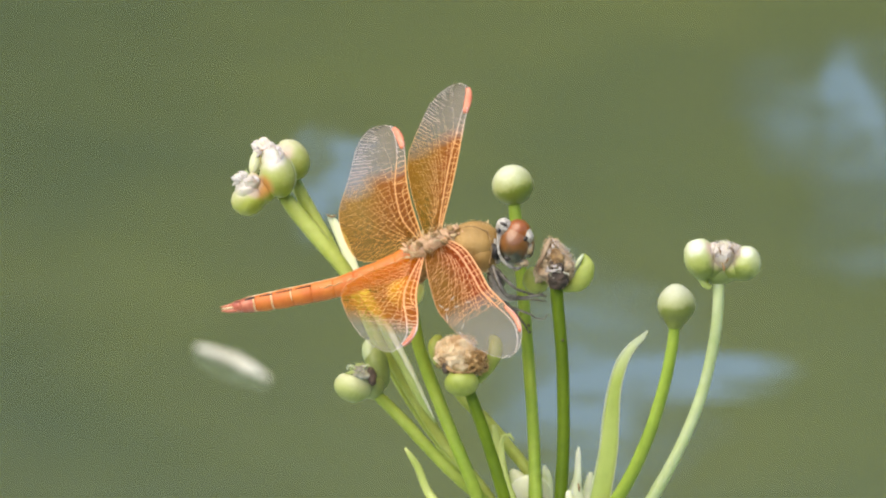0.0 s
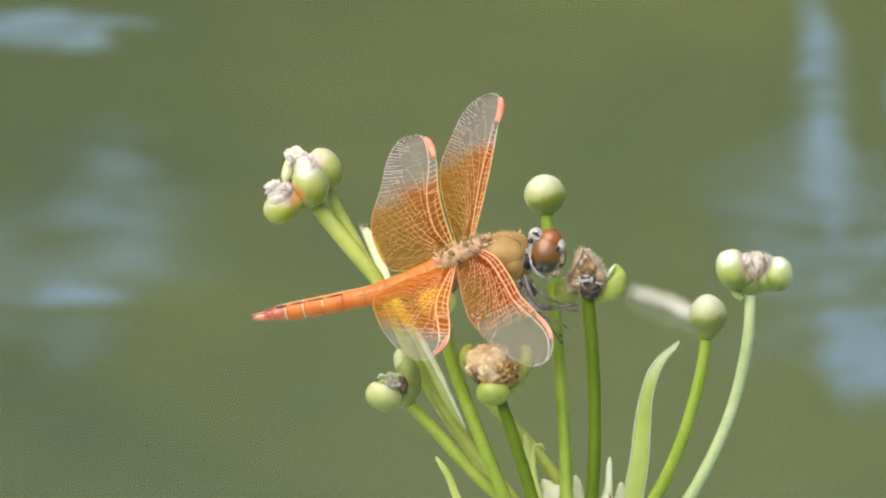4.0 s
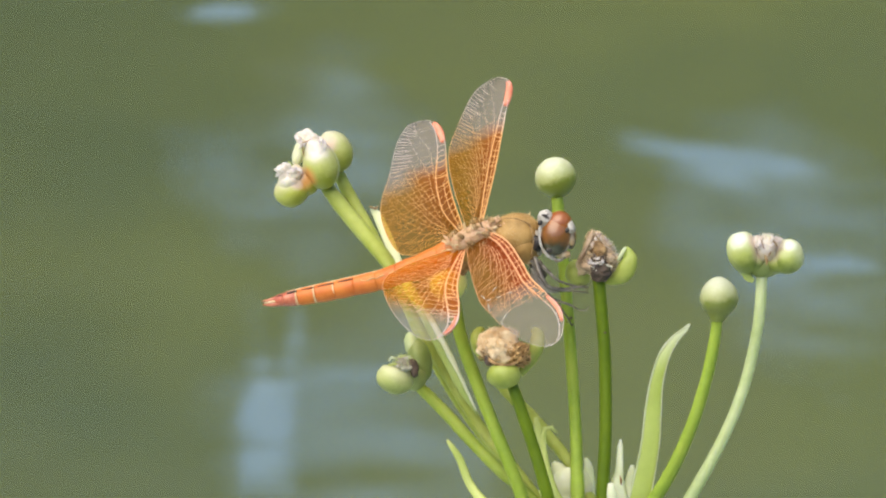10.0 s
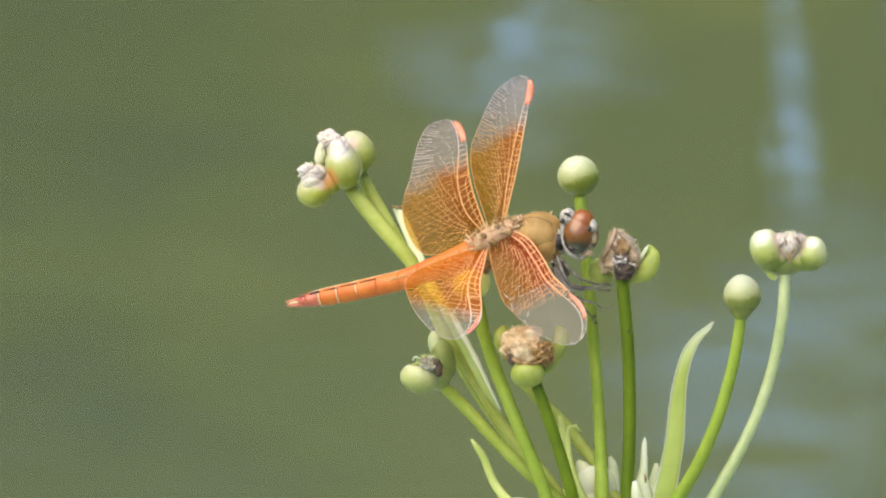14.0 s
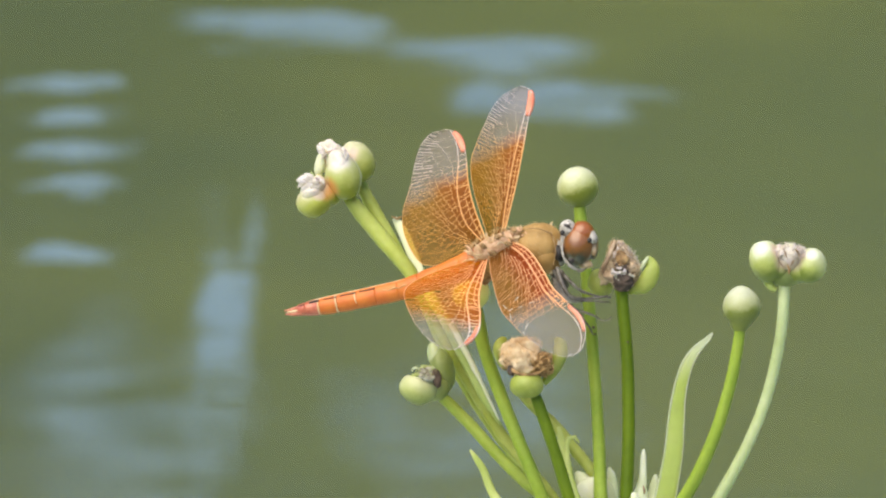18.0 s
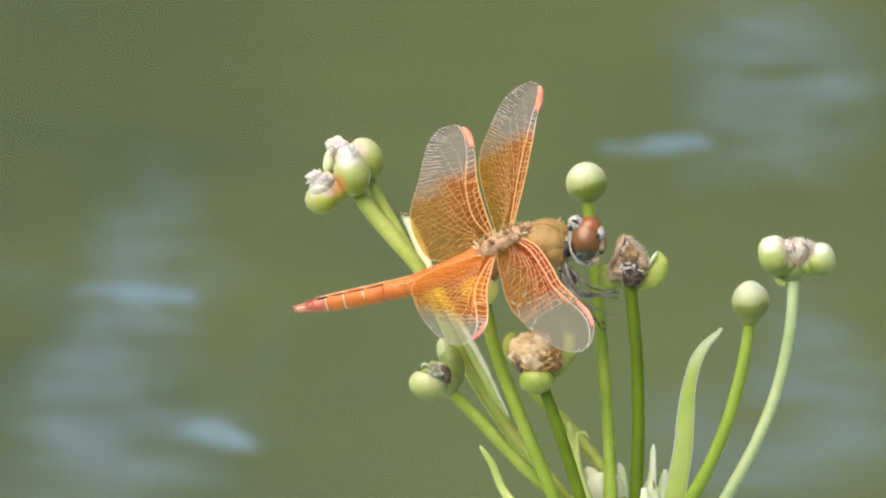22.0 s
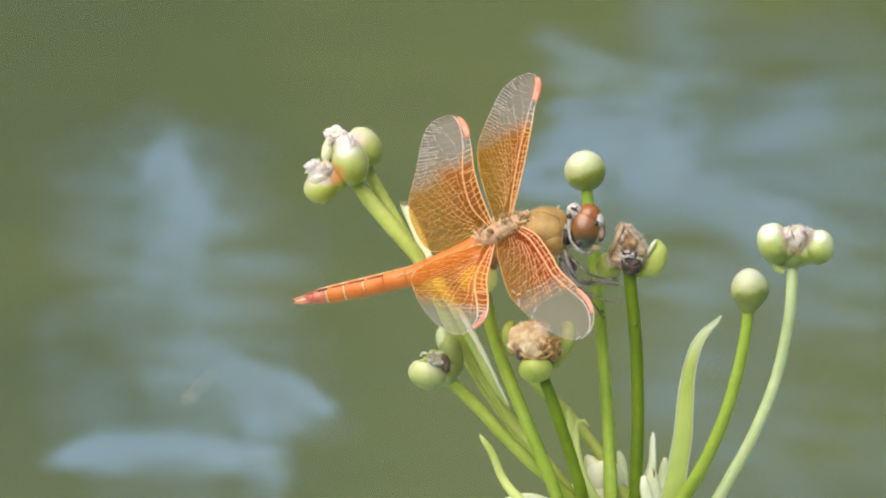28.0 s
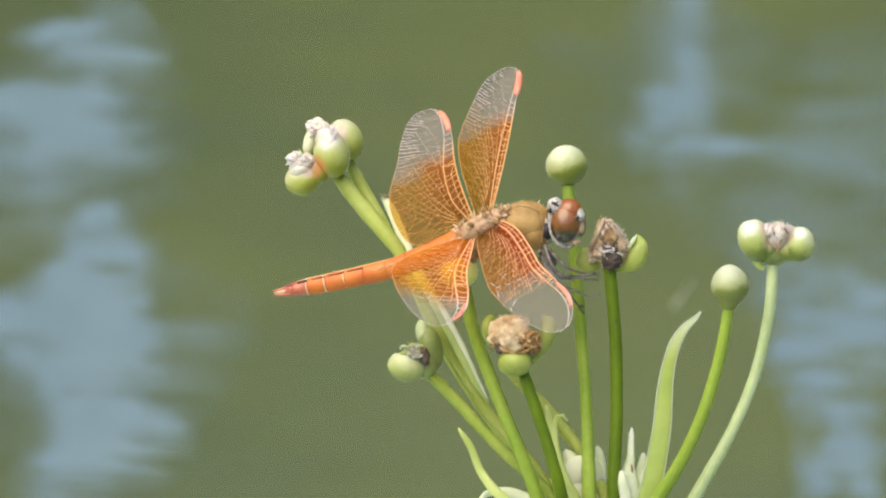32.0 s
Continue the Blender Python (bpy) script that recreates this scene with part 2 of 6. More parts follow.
FLUFF = surface("cream_fluff", (0.65, 0.44, 0.23), (0.81, 0.67, 0.45), 1100.0, 0.75, 0.9)
# Brighter bud colour makes up for light the wing holds back.
BUD_LIT = bud_skin("bud_brightened_under_wing", (0.56, 0.62, 0.12), (0.76, 0.78, 0.22), (0.86, 0.86, 0.40), 0.34, 0.70)
SEPAL = surface("sepal_green", (0.215, 0.262, 0.030), (0.32, 0.355, 0.075), 500.0, 0.5, 0.2, 5.0, 0.4)
SEPAL_OLIVE = surface("olive_sepal", (0.170, 0.215, 0.050), (0.260, 0.300, 0.090), 400.0, 0.5, 0.2, 5.0, 0.3)
CURL = surface("golden_brown_curl", (0.30, 0.15, 0.04), (0.62, 0.40, 0.17), 2200.0, 0.5, 0.6)
DRY = surface("dry_pink_petal", (0.340, 0.252, 0.200), (0.562, 0.474, 0.400), 1100.0, 0.65, 0.6, 4.0)
PETAL_WHITE = surface("crumpled_white_petal", (0.54, 0.45, 0.39), (0.70, 0.63, 0.56), 900.0, 0.6, 0.5, 4.0, 0.4)
PINK = surface("pinkish_white_petal", (0.46, 0.36, 0.30), (0.64, 0.57, 0.50), 900.0, 0.6, 0.5, 4.0, 0.3)
PETAL = surface("shrivelled_petal", (0.42, 0.35, 0.30), (0.60, 0.55, 0.50), 700.0, 0.6, 0.5, 4.0, 0.3)
WITHER = surface("withered_tan_petal", (0.44, 0.31, 0.17), (0.70, 0.58, 0.42), 700.0, 0.75, 0.8, 4.0, 0.0, (0.118, 0.059, 0.026))
CONE_SKIN = surface("dry_brown_petals", (0.20, 0.115, 0.055), (0.50, 0.37, 0.25), 900.0, 0.75, 0.8, 4.0)
CRUST = surface("brown_crust", (0.14, 0.070, 0.022), (0.42, 0.26, 0.11), 1800.0, 0.7, 0.8)
HUSK = surface("dark_husk", (0.016, 0.010, 0.007), (0.095, 0.062, 0.042), 900.0, 0.75, 0.6)
CORE = surface("torn_grey_core", (0.20, 0.18, 0.13), (0.54, 0.52, 0.42), 900.0, 0.7, 0.6)
ABDOMEN = surface("orange_abdomen", (0.51, 0.118, 0.012), (0.61, 0.182, 0.022), 420.0, 0.52, 0.35, 6.0, 0.15)
TAIL_TIP = surface("rosy_tail_tip", (0.36, 0.060, 0.028), (0.56, 0.20, 0.11), 900.0, 0.4, 0.3)
RING = surface("pale_joint", (0.592, 0.355, 0.163), (0.651, 0.488, 0.296), 900.0, 0.45, 0.2)
DARK = surface("black_mark", (0.011, 0.007, 0.006), (0.037, 0.026, 0.018), 900.0, 0.4, 0.3)
THORAX = surface("tan_thorax", (0.266, 0.141, 0.030), (0.429, 0.252, 0.074), 420.0, 0.6, 0.5, 7.0)
NOTUM = surface("lumpy_wing_base", (0.46, 0.25, 0.12), (0.70, 0.46, 0.30), 1300.0, 0.55, 0.6, 4.0)
HAIR = surface("golden_hair", (0.429, 0.281, 0.118), (0.592, 0.459, 0.266), 900.0, 0.6, 0.1)
EYE_SKIN = surface("red_brown_crown", (0.25, 0.070, 0.012), (0.36, 0.115, 0.022), 500.0, 0.3, 0.15, 12.0)
EYE_BALL = bud_skin("brown_eye_dark_below", (0.040, 0.038, 0.014), (0.17, 0.066, 0.013), (0.27, 0.092, 0.018), 0.45, 0.64)
for skin in (EYE_BALL, EYE_SKIN):
    skin.node_tree.nodes["Principled BSDF"].inputs["Coat Weight"].default_value = 0.45
    skin.node_tree.nodes["Principled BSDF"].inputs["Coat Roughness"].default_value = 0.12
EYE_BALL.node_tree.nodes["Principled BSDF"].inputs["Roughness"].default_value = 0.32
EYE_BALL.node_tree.nodes["Principled BSDF"].inputs["Specular IOR Level"].default_value = 0.6
EYE_BALL.node_tree.nodes["Principled BSDF"].inputs["Subsurface Weight"].default_value = 0.0
FACE = surface("ivory_face", (0.30, 0.26, 0.21), (0.54, 0.50, 0.45), 1500.0, 0.45, 0.3, 4.0, 0.0, (0.05, 0.032, 0.022))
LEG_PALE = surface("silvery_leg", (0.24, 0.23, 0.21), (0.50, 0.48, 0.45), 1400.0, 0.3, 0.4)
LEG = surface("grey_black_leg", (0.026, 0.020, 0.015), (0.21, 0.18, 0.15), 1400.0, 0.3, 0.4)
STIGMA = surface("coral_wing_spot", (0.577, 0.148, 0.074), (0.681, 0.252, 0.148), 900.0, 0.4, 0.2)
WING_FAR = wing_skin("amber_wing", (0.300, 0.078, 0.005), (0.37, 0.155, 0.012), (0.45, 0.34, 0.325), (0.84, 0.60, 0.36), ((0.66, 0.32, 0.05), (0.84, 0.54, 0.12), (0.96, 0.90, 0.91)), 0.635, 0.17)
WING_FAR_HIND = wing_skin("amber_hindwing", (0.300, 0.078, 0.005), (0.38, 0.16, 0.014), (0.45, 0.34, 0.325), (0.84, 0.54, 0.36), ((0.66, 0.32, 0.05), (0.84, 0.55, 0.13), (0.96, 0.90, 0.91)), 0.57, 0.02)
WING_NEAR = wing_skin("deep_amber_wing", (0.280, 0.046, 0.007), (0.270, 0.098, 0.006), (0.45, 0.355, 0.335), (0.94, 0.66, 0.30), ((0.85, 0.36, 0.07), (0.90, 0.58, 0.14), (0.96, 0.93, 0.92)), 0.47, 0.0, 0.95)
WING_REAR = wing_skin("golden_amber_wing", (0.50, 0.095, 0.006), (0.60, 0.185, 0.010), (0.52, 0.44, 0.41), (0.56, 0.42, 0.24), ((1.0, 0.60, 0.06), (1.0, 0.72, 0.10), (0.97, 0.94, 0.92)), 0.69, 0.10, 0.9)
VEIN = vein_skin("wing_vein", (0.80, 0.38, 0.17), (0.60, 0.52, 0.49), 0.60)
VEIN_PALE = vein_skin("wing_vein_golden", (0.74, 0.38, 0.13), (0.68, 0.58, 0.56), 0.62)
DRIFT = surface("bleached_leaf", (0.42, 0.40, 0.32), (0.62, 0.60, 0.53), 120.0, 0.6, 0.4)

# ------------------------------------------------------------------ shapes


def at(a, b, d=0.0):
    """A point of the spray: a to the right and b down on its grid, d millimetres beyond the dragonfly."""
    k = 1 + d * 0.001 / NEAR
    return BASE @ Vector(((a - 784) * UNIT * k, (441 - b) * UNIT * k, -NEAR * k))


ACROSS, UPWARD, TOWARD = [(BASE.to_3x3() @ Vector(v)).normalized() for v in ((1, 0, 0), (0, 1, 0), (0, 0, 1))]


def course(pts, n):
    """Points and values along a smooth line through pts: rows of (a, b, d, value...)."""
    rows = np.array(pts, float)
    p = np.vstack([2 * rows[0] - rows[1], rows, 2 * rows[-1] - rows[-2]])
    res = []
    for u in np.linspace(0, len(rows) - 1, n):
        i = min(int(u), len(rows) - 2)
        f = u - i
        a, b, c, d = p[i], p[i + 1], p[i + 2], p[i + 3]
        res.append(0.5 * (2 * b + (c - a) * f + (2 * a - 5 * b + 4 * c - d) * f * f + (3 * b - a - 3 * c + d) * f ** 3))
    return np.array(res)


def even(rows, n):
    """The same line at n even steps of its length."""
    s = np.concatenate([[0], np.cumsum(np.linalg.norm(np.diff(rows[:, :3] * np.array([1, 1, 16.0]), axis=0), axis=1))])
    u = np.linspace(0, s[-1], n)
    return np.stack([np.interp(u, s, rows[:, k]) for k in range(rows.shape[1])], axis=1)


def ring_tube(bm, pts, radii, sides=10, flat=1.0, face=None, wobble=0.0, uv=None):
    """A tube through world points; flat squeezes it along face."""
    pts = [Vector(p) for p in pts]
    rings = []
    ref = Vector(face) if face is not None else TOWARD
    layer = bm.loops.layers.uv.verify() if uv is not None else None
    for i, p in enumerate(pts):
        t = (pts[min(i + 1, len(pts) - 1)] - pts[max(i - 1, 0)]).normalized()
        side = t.cross(ref)
        if side.length < 1e-4:
            side = t.cross(Vector((0.3, 0.5, 0.8)))
        side.normalize()
        up = side.cross(t).normalized()
        ring = []
        for k in range(sides):
            a = 2 * math.pi * k / sides
            r = radii[i]
            if wobble:
                r *= 1 + wobble * noise.noise(p * 900 + Vector((math.cos(a), math.sin(a), 0)) * 0.8)
            ring.append(bm.verts.new(p + side * (math.cos(a) * r) + up * (math.sin(a) * r * flat)))
        rings.append(ring)
    for i in range(len(rings) - 1):
        for k in range(sides):
            f = bm.faces.new((rings[i][k], rings[i][(k + 1) % sides], rings[i + 1][(k + 1) % sides], rings[i + 1][k]))
            f.smooth = True
            if layer:
                for lp, j in zip(f.loops, (i, i, i + 1, i + 1)):
                    lp[layer].uv = uv[j]
    bm.faces.new(rings[0][::-1])
    bm.faces.new(rings[-1])


def rod(bm, rows, n=24, sides=10, flat=1.0, face=None, wobble=0.0):
    """A tube along grid rows (a, b, d, radius)."""
    c = even(course(rows, n * 3), n)
    ring_tube(bm, [at(*r[:3]) for r in c], [max(r[3], 0.4) * UNIT for r in c], sides, flat, face, wobble)


def blob(bm, centre, rx, ry, rz, lean=0.0, rough=0.0, freq=900.0, nu=20, nv=14, point=0.0, dent=0.0):
    """A rounded body at a grid point: half sizes across, upward and towards the eye, leaning clockwise; v of its uv runs from foot to crown."""
    c = at(*centre)
    s, k = math.sin(radians(lean)), math.cos(radians(lean))
    ax, ay = ACROSS * k - UPWARD * s, ACROSS * s + UPWARD * k
    layer = bm.loops.layers.uv.verify()
    grid = []
    for j in range(nv + 1):
        th = math.pi * j / nv
        row = []
        for i in range(nu):
            ph = 2 * math.pi * i / nu
            x, y, z = math.sin(th) * math.cos(ph), -math.cos(th), math.sin(th) * math.sin(ph)
            y += point * max(y, 0) ** 4
            if dent:
                y -= dent * max(0, -math.cos(th)) ** 6
            v = ax * (x * rx * UNIT) + ay * (y * ry * UNIT) + TOWARD * (z * rz * UNIT)
            if rough:
                v *= 1 + rough * noise.fractal((c + v) * freq, 0.6, 2.0, 3)
            row.append(c + v)
            if j in (0, nv):
                break
        grid.append([bm.verts.new(q) for q in row])
    for j in range(nv):
        for i in range(nu):
            a, b = grid[j], grid[j + 1]
            q = [a[i % len(a)], a[(i + 1) % len(a)], b[(i + 1) % len(b)], b[i % len(b)]]
            vs = [j / nv, j / nv, (j + 1) / nv, (j + 1) / nv]
            keep = [n_ for n_ in range(4) if q[n_] not in q[:n_]]
            f = bm.faces.new([q[n_] for n_ in keep])
            f.smooth = True
            for lp, n_ in zip(f.loops, keep):
                lp[layer].uv = (i / nu, vs[n_])


def fuzz(bm, centre, rx, ry, rz, count, length, thick, lean=0.0, spread=0.5, seed=1, front=True):
    """Short tapering hairs standing on a rounded body."""
    rnd = random.Random(seed)
    c = at(*centre)
    s, k = math.sin(radians(lean)), math.cos(radians(lean))
    ax, ay = ACROSS * k - UPWARD * s, ACROSS * s + UPWARD * k
    for _ in range(count):
        v = Vector((rnd.gauss(0, 1), rnd.gauss(0, 1), rnd.gauss(0, 1))).normalized()
        if front and v.z < -0.3:
            v.z = -v.z
        p = c + ax * (v.x * rx * UNIT * 0.97) + ay * (v.y * ry * UNIT * 0.97) + TOWARD * (v.z * rz * UNIT * 0.97)
        d = (ax * v.x + ay * v.y + TOWARD * v.z + Vector((rnd.gauss(0, spread), rnd.gauss(0, spread), rnd.gauss(0, spread)))).normalized()
        q = p + d * (length * rnd.uniform(0.5, 1.2) * UNIT)
        u = d.orthogonal().normalized() * (thick * UNIT)
        w = d.cross(u)
        a = [bm.verts.new(p + u), bm.verts.new(p - u * 0.5 + w * 0.87), bm.verts.new(p - u * 0.5 - w * 0.87)]
        t = bm.verts.new(q)
        for i in range(3):
            bm.faces.new((a[i], a[(i + 1) % 3], t))


def bristle(bm, rows, count, length, thick, seed):
    """Short tapering hairs standing on a tube along grid rows."""
    rnd = random.Random(seed)
    c = even(course(rows, 90), 60)
    for _ in range(count):
        k = rnd.randrange(2, 56)
        a = rnd.uniform(-0.25, 1.25) * math.pi
        r = max(c[k][3], 0.5) * UNIT
        d = ACROSS * math.cos(a) + TOWARD * math.sin(a)
        p = at(*c[k][:3]) + d * r * 0.93
        d = (d + UPWARD * rnd.uniform(0.1, 1.0) + Vector((rnd.gauss(0, 0.4), rnd.gauss(0, 0.4), rnd.gauss(0, 0.4)))).normalized()
        u = d.orthogonal().normalized() * (thick * UNIT)
        w = d.cross(u)
        q = [bm.verts.new(p + u), bm.verts.new(p - u * 0.5 + w * 0.87), bm.verts.new(p - u * 0.5 - w * 0.87)]
        t = bm.verts.new(p + d * (length * rnd.uniform(0.5, 1.3) * UNIT))
        for i in range(3):
            bm.faces.new((q[i], q[(i + 1) % 3], t))


def flakes(bm, centre, rx, ry, rz, count, size, seed):
    """Curled scraps of dry petal lying on a rounded body."""
    rnd = random.Random(seed)
    for _ in range(count):
        v = Vector((rnd.gauss(0, 1), rnd.gauss(0, 1), abs(rnd.gauss(0, 1)))).normalized()
        a, b, d = centre[0] + v.x * rx, centre[1] - v.y * ry, centre[2] - v.z * rz * 0.06
        t = rnd.uniform(0, math.pi)
        l = size * rnd.uniform(0.6, 1.4)
        ca, sa = math.cos(t) * l, math.sin(t) * l
        bend = rnd.uniform(-0.5, 0.5) * l
        rod(bm, ((a - ca, b - sa, d, 1.2), (a + sa * 0.3 + bend, b - ca * 0.3, d - 0.25, l * 0.42), (a + ca, b + sa, d - 0.1, 0.8)), 8, 8, 0.25, None, 0.3)


def thing(name, place, label, category, group="", kind=""):
    ob = new(name)
    ob.empty_display_size = 0.005
    ob.matrix_world = place if isinstance(place, Matrix) else Matrix.Translation(place)
    return tagged(ob, label, category, group, kind)


def world_of(ob):
    return world_of(ob.parent) @ ob.matrix_basis if ob.parent else ob.matrix_basis.copy()


def part(name, bm, material, parent=None, label="", pivot=None):
    """Links a bmesh, built in world space, as one mesh under a thing or a part."""
    place = Matrix.Translation(pivot) if pivot is not None else (world_of(parent) if parent else Matrix())
    bm.transform(place.inverted())
    bm.normal_update()
    me = bpy.data.meshes.new(name)
    bm.to_mesh(me)
    bm.free()
    me.materials.append(material)
    ob = new(name, me)
    if parent:
        ob.parent = parent
        ob.matrix_basis = world_of(parent).inverted() @ place
    else:
        ob.matrix_basis = place
    return tagged(ob, label)


def make(name, fn, material, parent, label="", pivot=None):
    bm = bmesh.new()
    fn(bm)
    return part(name, bm, material, parent, label, pivot)


# ------------------------------------------------------------------ water and bank
bm = bmesh.new()
bmesh.ops.create_grid(bm, x_segments=40, y_segments=40, size=150.0)
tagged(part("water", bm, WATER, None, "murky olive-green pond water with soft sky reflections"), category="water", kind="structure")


# Unseen bank, added to keep low sky out of the flat water's mirror.
def bank(bm):
    n = 220
    rings = []
    for h, r, rough in ((-0.2, 9.0, 0.0), (0.5, 9.4, 0.3), (2.0, 9.8, 0.7), (4.5, 10.0, 0.7), (6.8, 10.3, 0.8), (8.6, 11.0, 0.8), (8.8, 16.0, 0.5)):
        ring = []
        for i in range(n):
            a = 2 * math.pi * i / n
            k = noise.fractal(Vector((math.cos(a) * 5, math.sin(a) * 5, h * 0.5)), 0.7, 2.0, 4)
            low = 0.42 + 0.58 * max(0.0, math.sin(a)) ** 0.5
            hh = h * low * (1 + (0.16 * k if h > 3 else 0))
            ring.append(bm.verts.new(((r + rough * k) * math.cos(a), 1.5 + (r + rough * k) * math.sin(a), hh)))
        rings.append(ring)
    for a, b in zip(rings, rings[1:]):
        for i in range(n):
            bm.faces.new((a[i], a[(i + 1) % n], b[(i + 1) % n], b[i])).smooth = True


tagged(make("backdrop", bank, BANK, None, "unseen dark green overgrown bank, added around the pond for the water to mirror"), category="bank", kind="structure")

# ------------------------------------------------------------------ the flowering plant
ROOT = (962, 1110, 0)
foot = at(*ROOT)
plant = thing("water_plant", Vector((foot.x + 0.012, foot.y + 0.02, 0)), "green pond plant with round buds and withered flowers on thin stalks", "plant")


def scape(bm):
    a, b = Vector((foot.x + 0.012, foot.y + 0.02, -0.03)), foot
    n = 16
    pts = [a.lerp(b, i / (n - 1)) + Vector((0.004 * math.sin(i * 0.5), 0, 0)) * (1 - i / (n - 1)) for i in range(n)]
    ring_tube(bm, pts, [0.0045 - 0.001 * i / n for i in range(n)], 12, 0.8)


make("main_stalk", scape, STEM, plant)
STALKS = (
    # material, rows (a, b, d, radius)
    (STEM_CREAM, ((500, 343, 15, 11), (526, 377, 15, 14), (560, 418, 14, 14.5), (618, 490, 11, 12.5), (664, 585, 9.5, 11), (688, 629, 9, 10.5), (728, 695, 8, 10.5), (767, 758, 7, 10.5), (800, 803, 6, 10), (830, 836, 5, 10), (866, 882, 4, 10), (905, 938, 3, 11), ROOT + (12,))),
    (STEM_CREAM, ((521, 318, 17, 10), (546, 368, 16.5, 12), (582, 430, 15, 11), (622, 505, 13, 9), (668, 610, 11.5, 8), (718, 702, 10, 6), (764, 772, 9, 5), (800, 819, 8, 5), (880, 930, 5, 6), ROOT + (8,))),
    (STEM, ((722, 520, 1.8, 9), (731, 560, 1.8, 11.5), (740, 608, 1.8, 11.5), (762, 673, 2, 11.5), (796, 760, 0, 11.5), (823, 825, -1, 11.5), (845, 880, -1, 11.5), (866, 935, -1, 12), ROOT + (13,))),
    (STEM_SOFT, ((650, 688, 5, 7), (668, 700, 5, 9.5), (713, 744, 5, 10.5), (757, 792, 4, 10.5), (806, 842, 3, 10.5), (856, 886, 3, 10.5), (900, 940, 2, 11), ROOT + (12,))),
    (STEM_DARK, ((822, 682, -4, 8), (831, 694, -4, 9.5), (849, 744, -4, 10.5), (871, 809, -4, 10.5), (892, 880, -4, 11), (906, 935, -3, 11.5), ROOT + (12,))),
    (STEM_CREAM, ((806, 690, 6, 8), (824, 711, 6, 9), (865, 749, 6, 10.5), (904, 795, 5, 10.5), (938, 838, 4, 10.5), (962, 884, 3, 11), (978, 932, 2, 12), ROOT + (13,))),
    (STEM, ((909, 352, 7, 9.5), (912, 385, 7, 11), (921, 470, 7, 10.5), (929, 560, 6, 10.5), (937, 660, 5, 10.5), (944, 765, 3, 10.5), (947, 850, 1, 11.5), (949, 905, 0, 13), ROOT + (13,))),
    (STEM_DARK, ((984, 503, 0, 11.5), (987, 540, 0, 11), (994, 620, 0, 11), (997, 700, 0, 11), (997, 790, 0, 11), (993, 870, 0, 11.5), (990, 935, 0, 12), ROOT + (13,))),
    (STEM, ((1194, 562, -3, 14), (1193, 580, -3, 9.5), (1190, 610, -3, 10), (1176, 680, -3, 10.5), (1149, 768, -3, 11), (1112, 850, -2, 11.5), (1070, 920, -1, 12), ROOT + (13,))),
    (STEM_LIGHT, ((1272, 480, 3, 10), (1272, 512, 3, 10), (1266, 590, 3, 10), (1244, 690, 3, 10), (1210, 778, 3, 10), (1160, 872, 2, 11), (1100, 965, 1, 12), ROOT + (13,))),
)
for skin, rows in STALKS:
    make("pedicel", lambda bm: rod(bm, rows, 46, 14, 0.95, None, 0.05), skin, plant)

# round buds
make("bud", lambda bm: blob(bm, (907, 328, 7), 37, 36.5, 37, -16, 0.015, 500, 32, 22), BUD, plant, "round green bud with a pale crown")
make("bud", lambda bm: (blob(bm, (1197, 540, -3), 34, 33, 34, -6, 0.015, 500, 32, 22, 0.14), rod(bm, ((1195, 562, -3, 25), (1194, 572, -3, 17), (1193, 582, -3, 11)), 10, 18)), BUD_OLIVE, plant, "round green bud with a small point")
make("bud", lambda bm: blob(bm, (717, 514, 1.6), 34, 34, 33, 0, 0.012, 500, 28, 18), BUD_LIT, plant, "round green bud behind the wing")

# the pale split cluster on the leaning stalk


def crumple(bm, centre, rx, ry, rz, lean, seed):
    """A wilted petal: a flattened body with deep soft folds."""
    blob(bm, centre, rx, ry, rz, lean, 0.0, 900, 56, 40)
    c = at(*centre)
    shift = Vector((seed * 3.1, seed * 1.7, seed * 0.9))
    for v in bm.verts:
        d = v.co - c
        q = v.co * 800 + shift
        fold = 3.0 * abs(noise.noise(q)) - 0.2 + 0.6 * (1 - 2 * abs(noise.noise(q * 2.3)))
        v.co = c + d * (1 + 0.17 * (fold - 0.7) + 0.08 * noise.noise(q * 5))


def mantle(bm, body, patch, rise, seed, ragged=0.35):
    """Wilted petals grown fast to a bud: they rise out of its skin over a ragged patch (grid place and half sizes) and lie in fine folds."""
    centre, rx, ry, rz, lean = body
    blob(bm, centre, rx, ry, rz, lean, 0.0, 900, 96, 72)
    c = at(*centre)
    shift = Vector((seed * 2.3, seed * 1.1, seed * 0.7))
    for v in bm.verts:
        d = v.co - c
        a, b = centre[0] + d.dot(ACROSS) / UNIT, centre[1] - d.dot(UPWARD) / UNIT
        q = v.co * 760 + shift
        r = math.hypot((a - patch[0]) / patch[2], (b - patch[1]) / patch[3]) + ragged * noise.noise(q * 1.3)
        k = min(max((1.2 - r) * 1.3, 0.0), 1.0)
        fold = 3.2 * abs(noise.noise(q)) - 0.8 + 0.8 * (1 - 2 * abs(noise.noise(q * 1.9))) + 0.35 * noise.noise(q * 6)
        v.co += d.normalized() * (UNIT * (-1.6 + (1.9 + rise * max(0.15, 0.55 + 0.5 * fold)) * k))


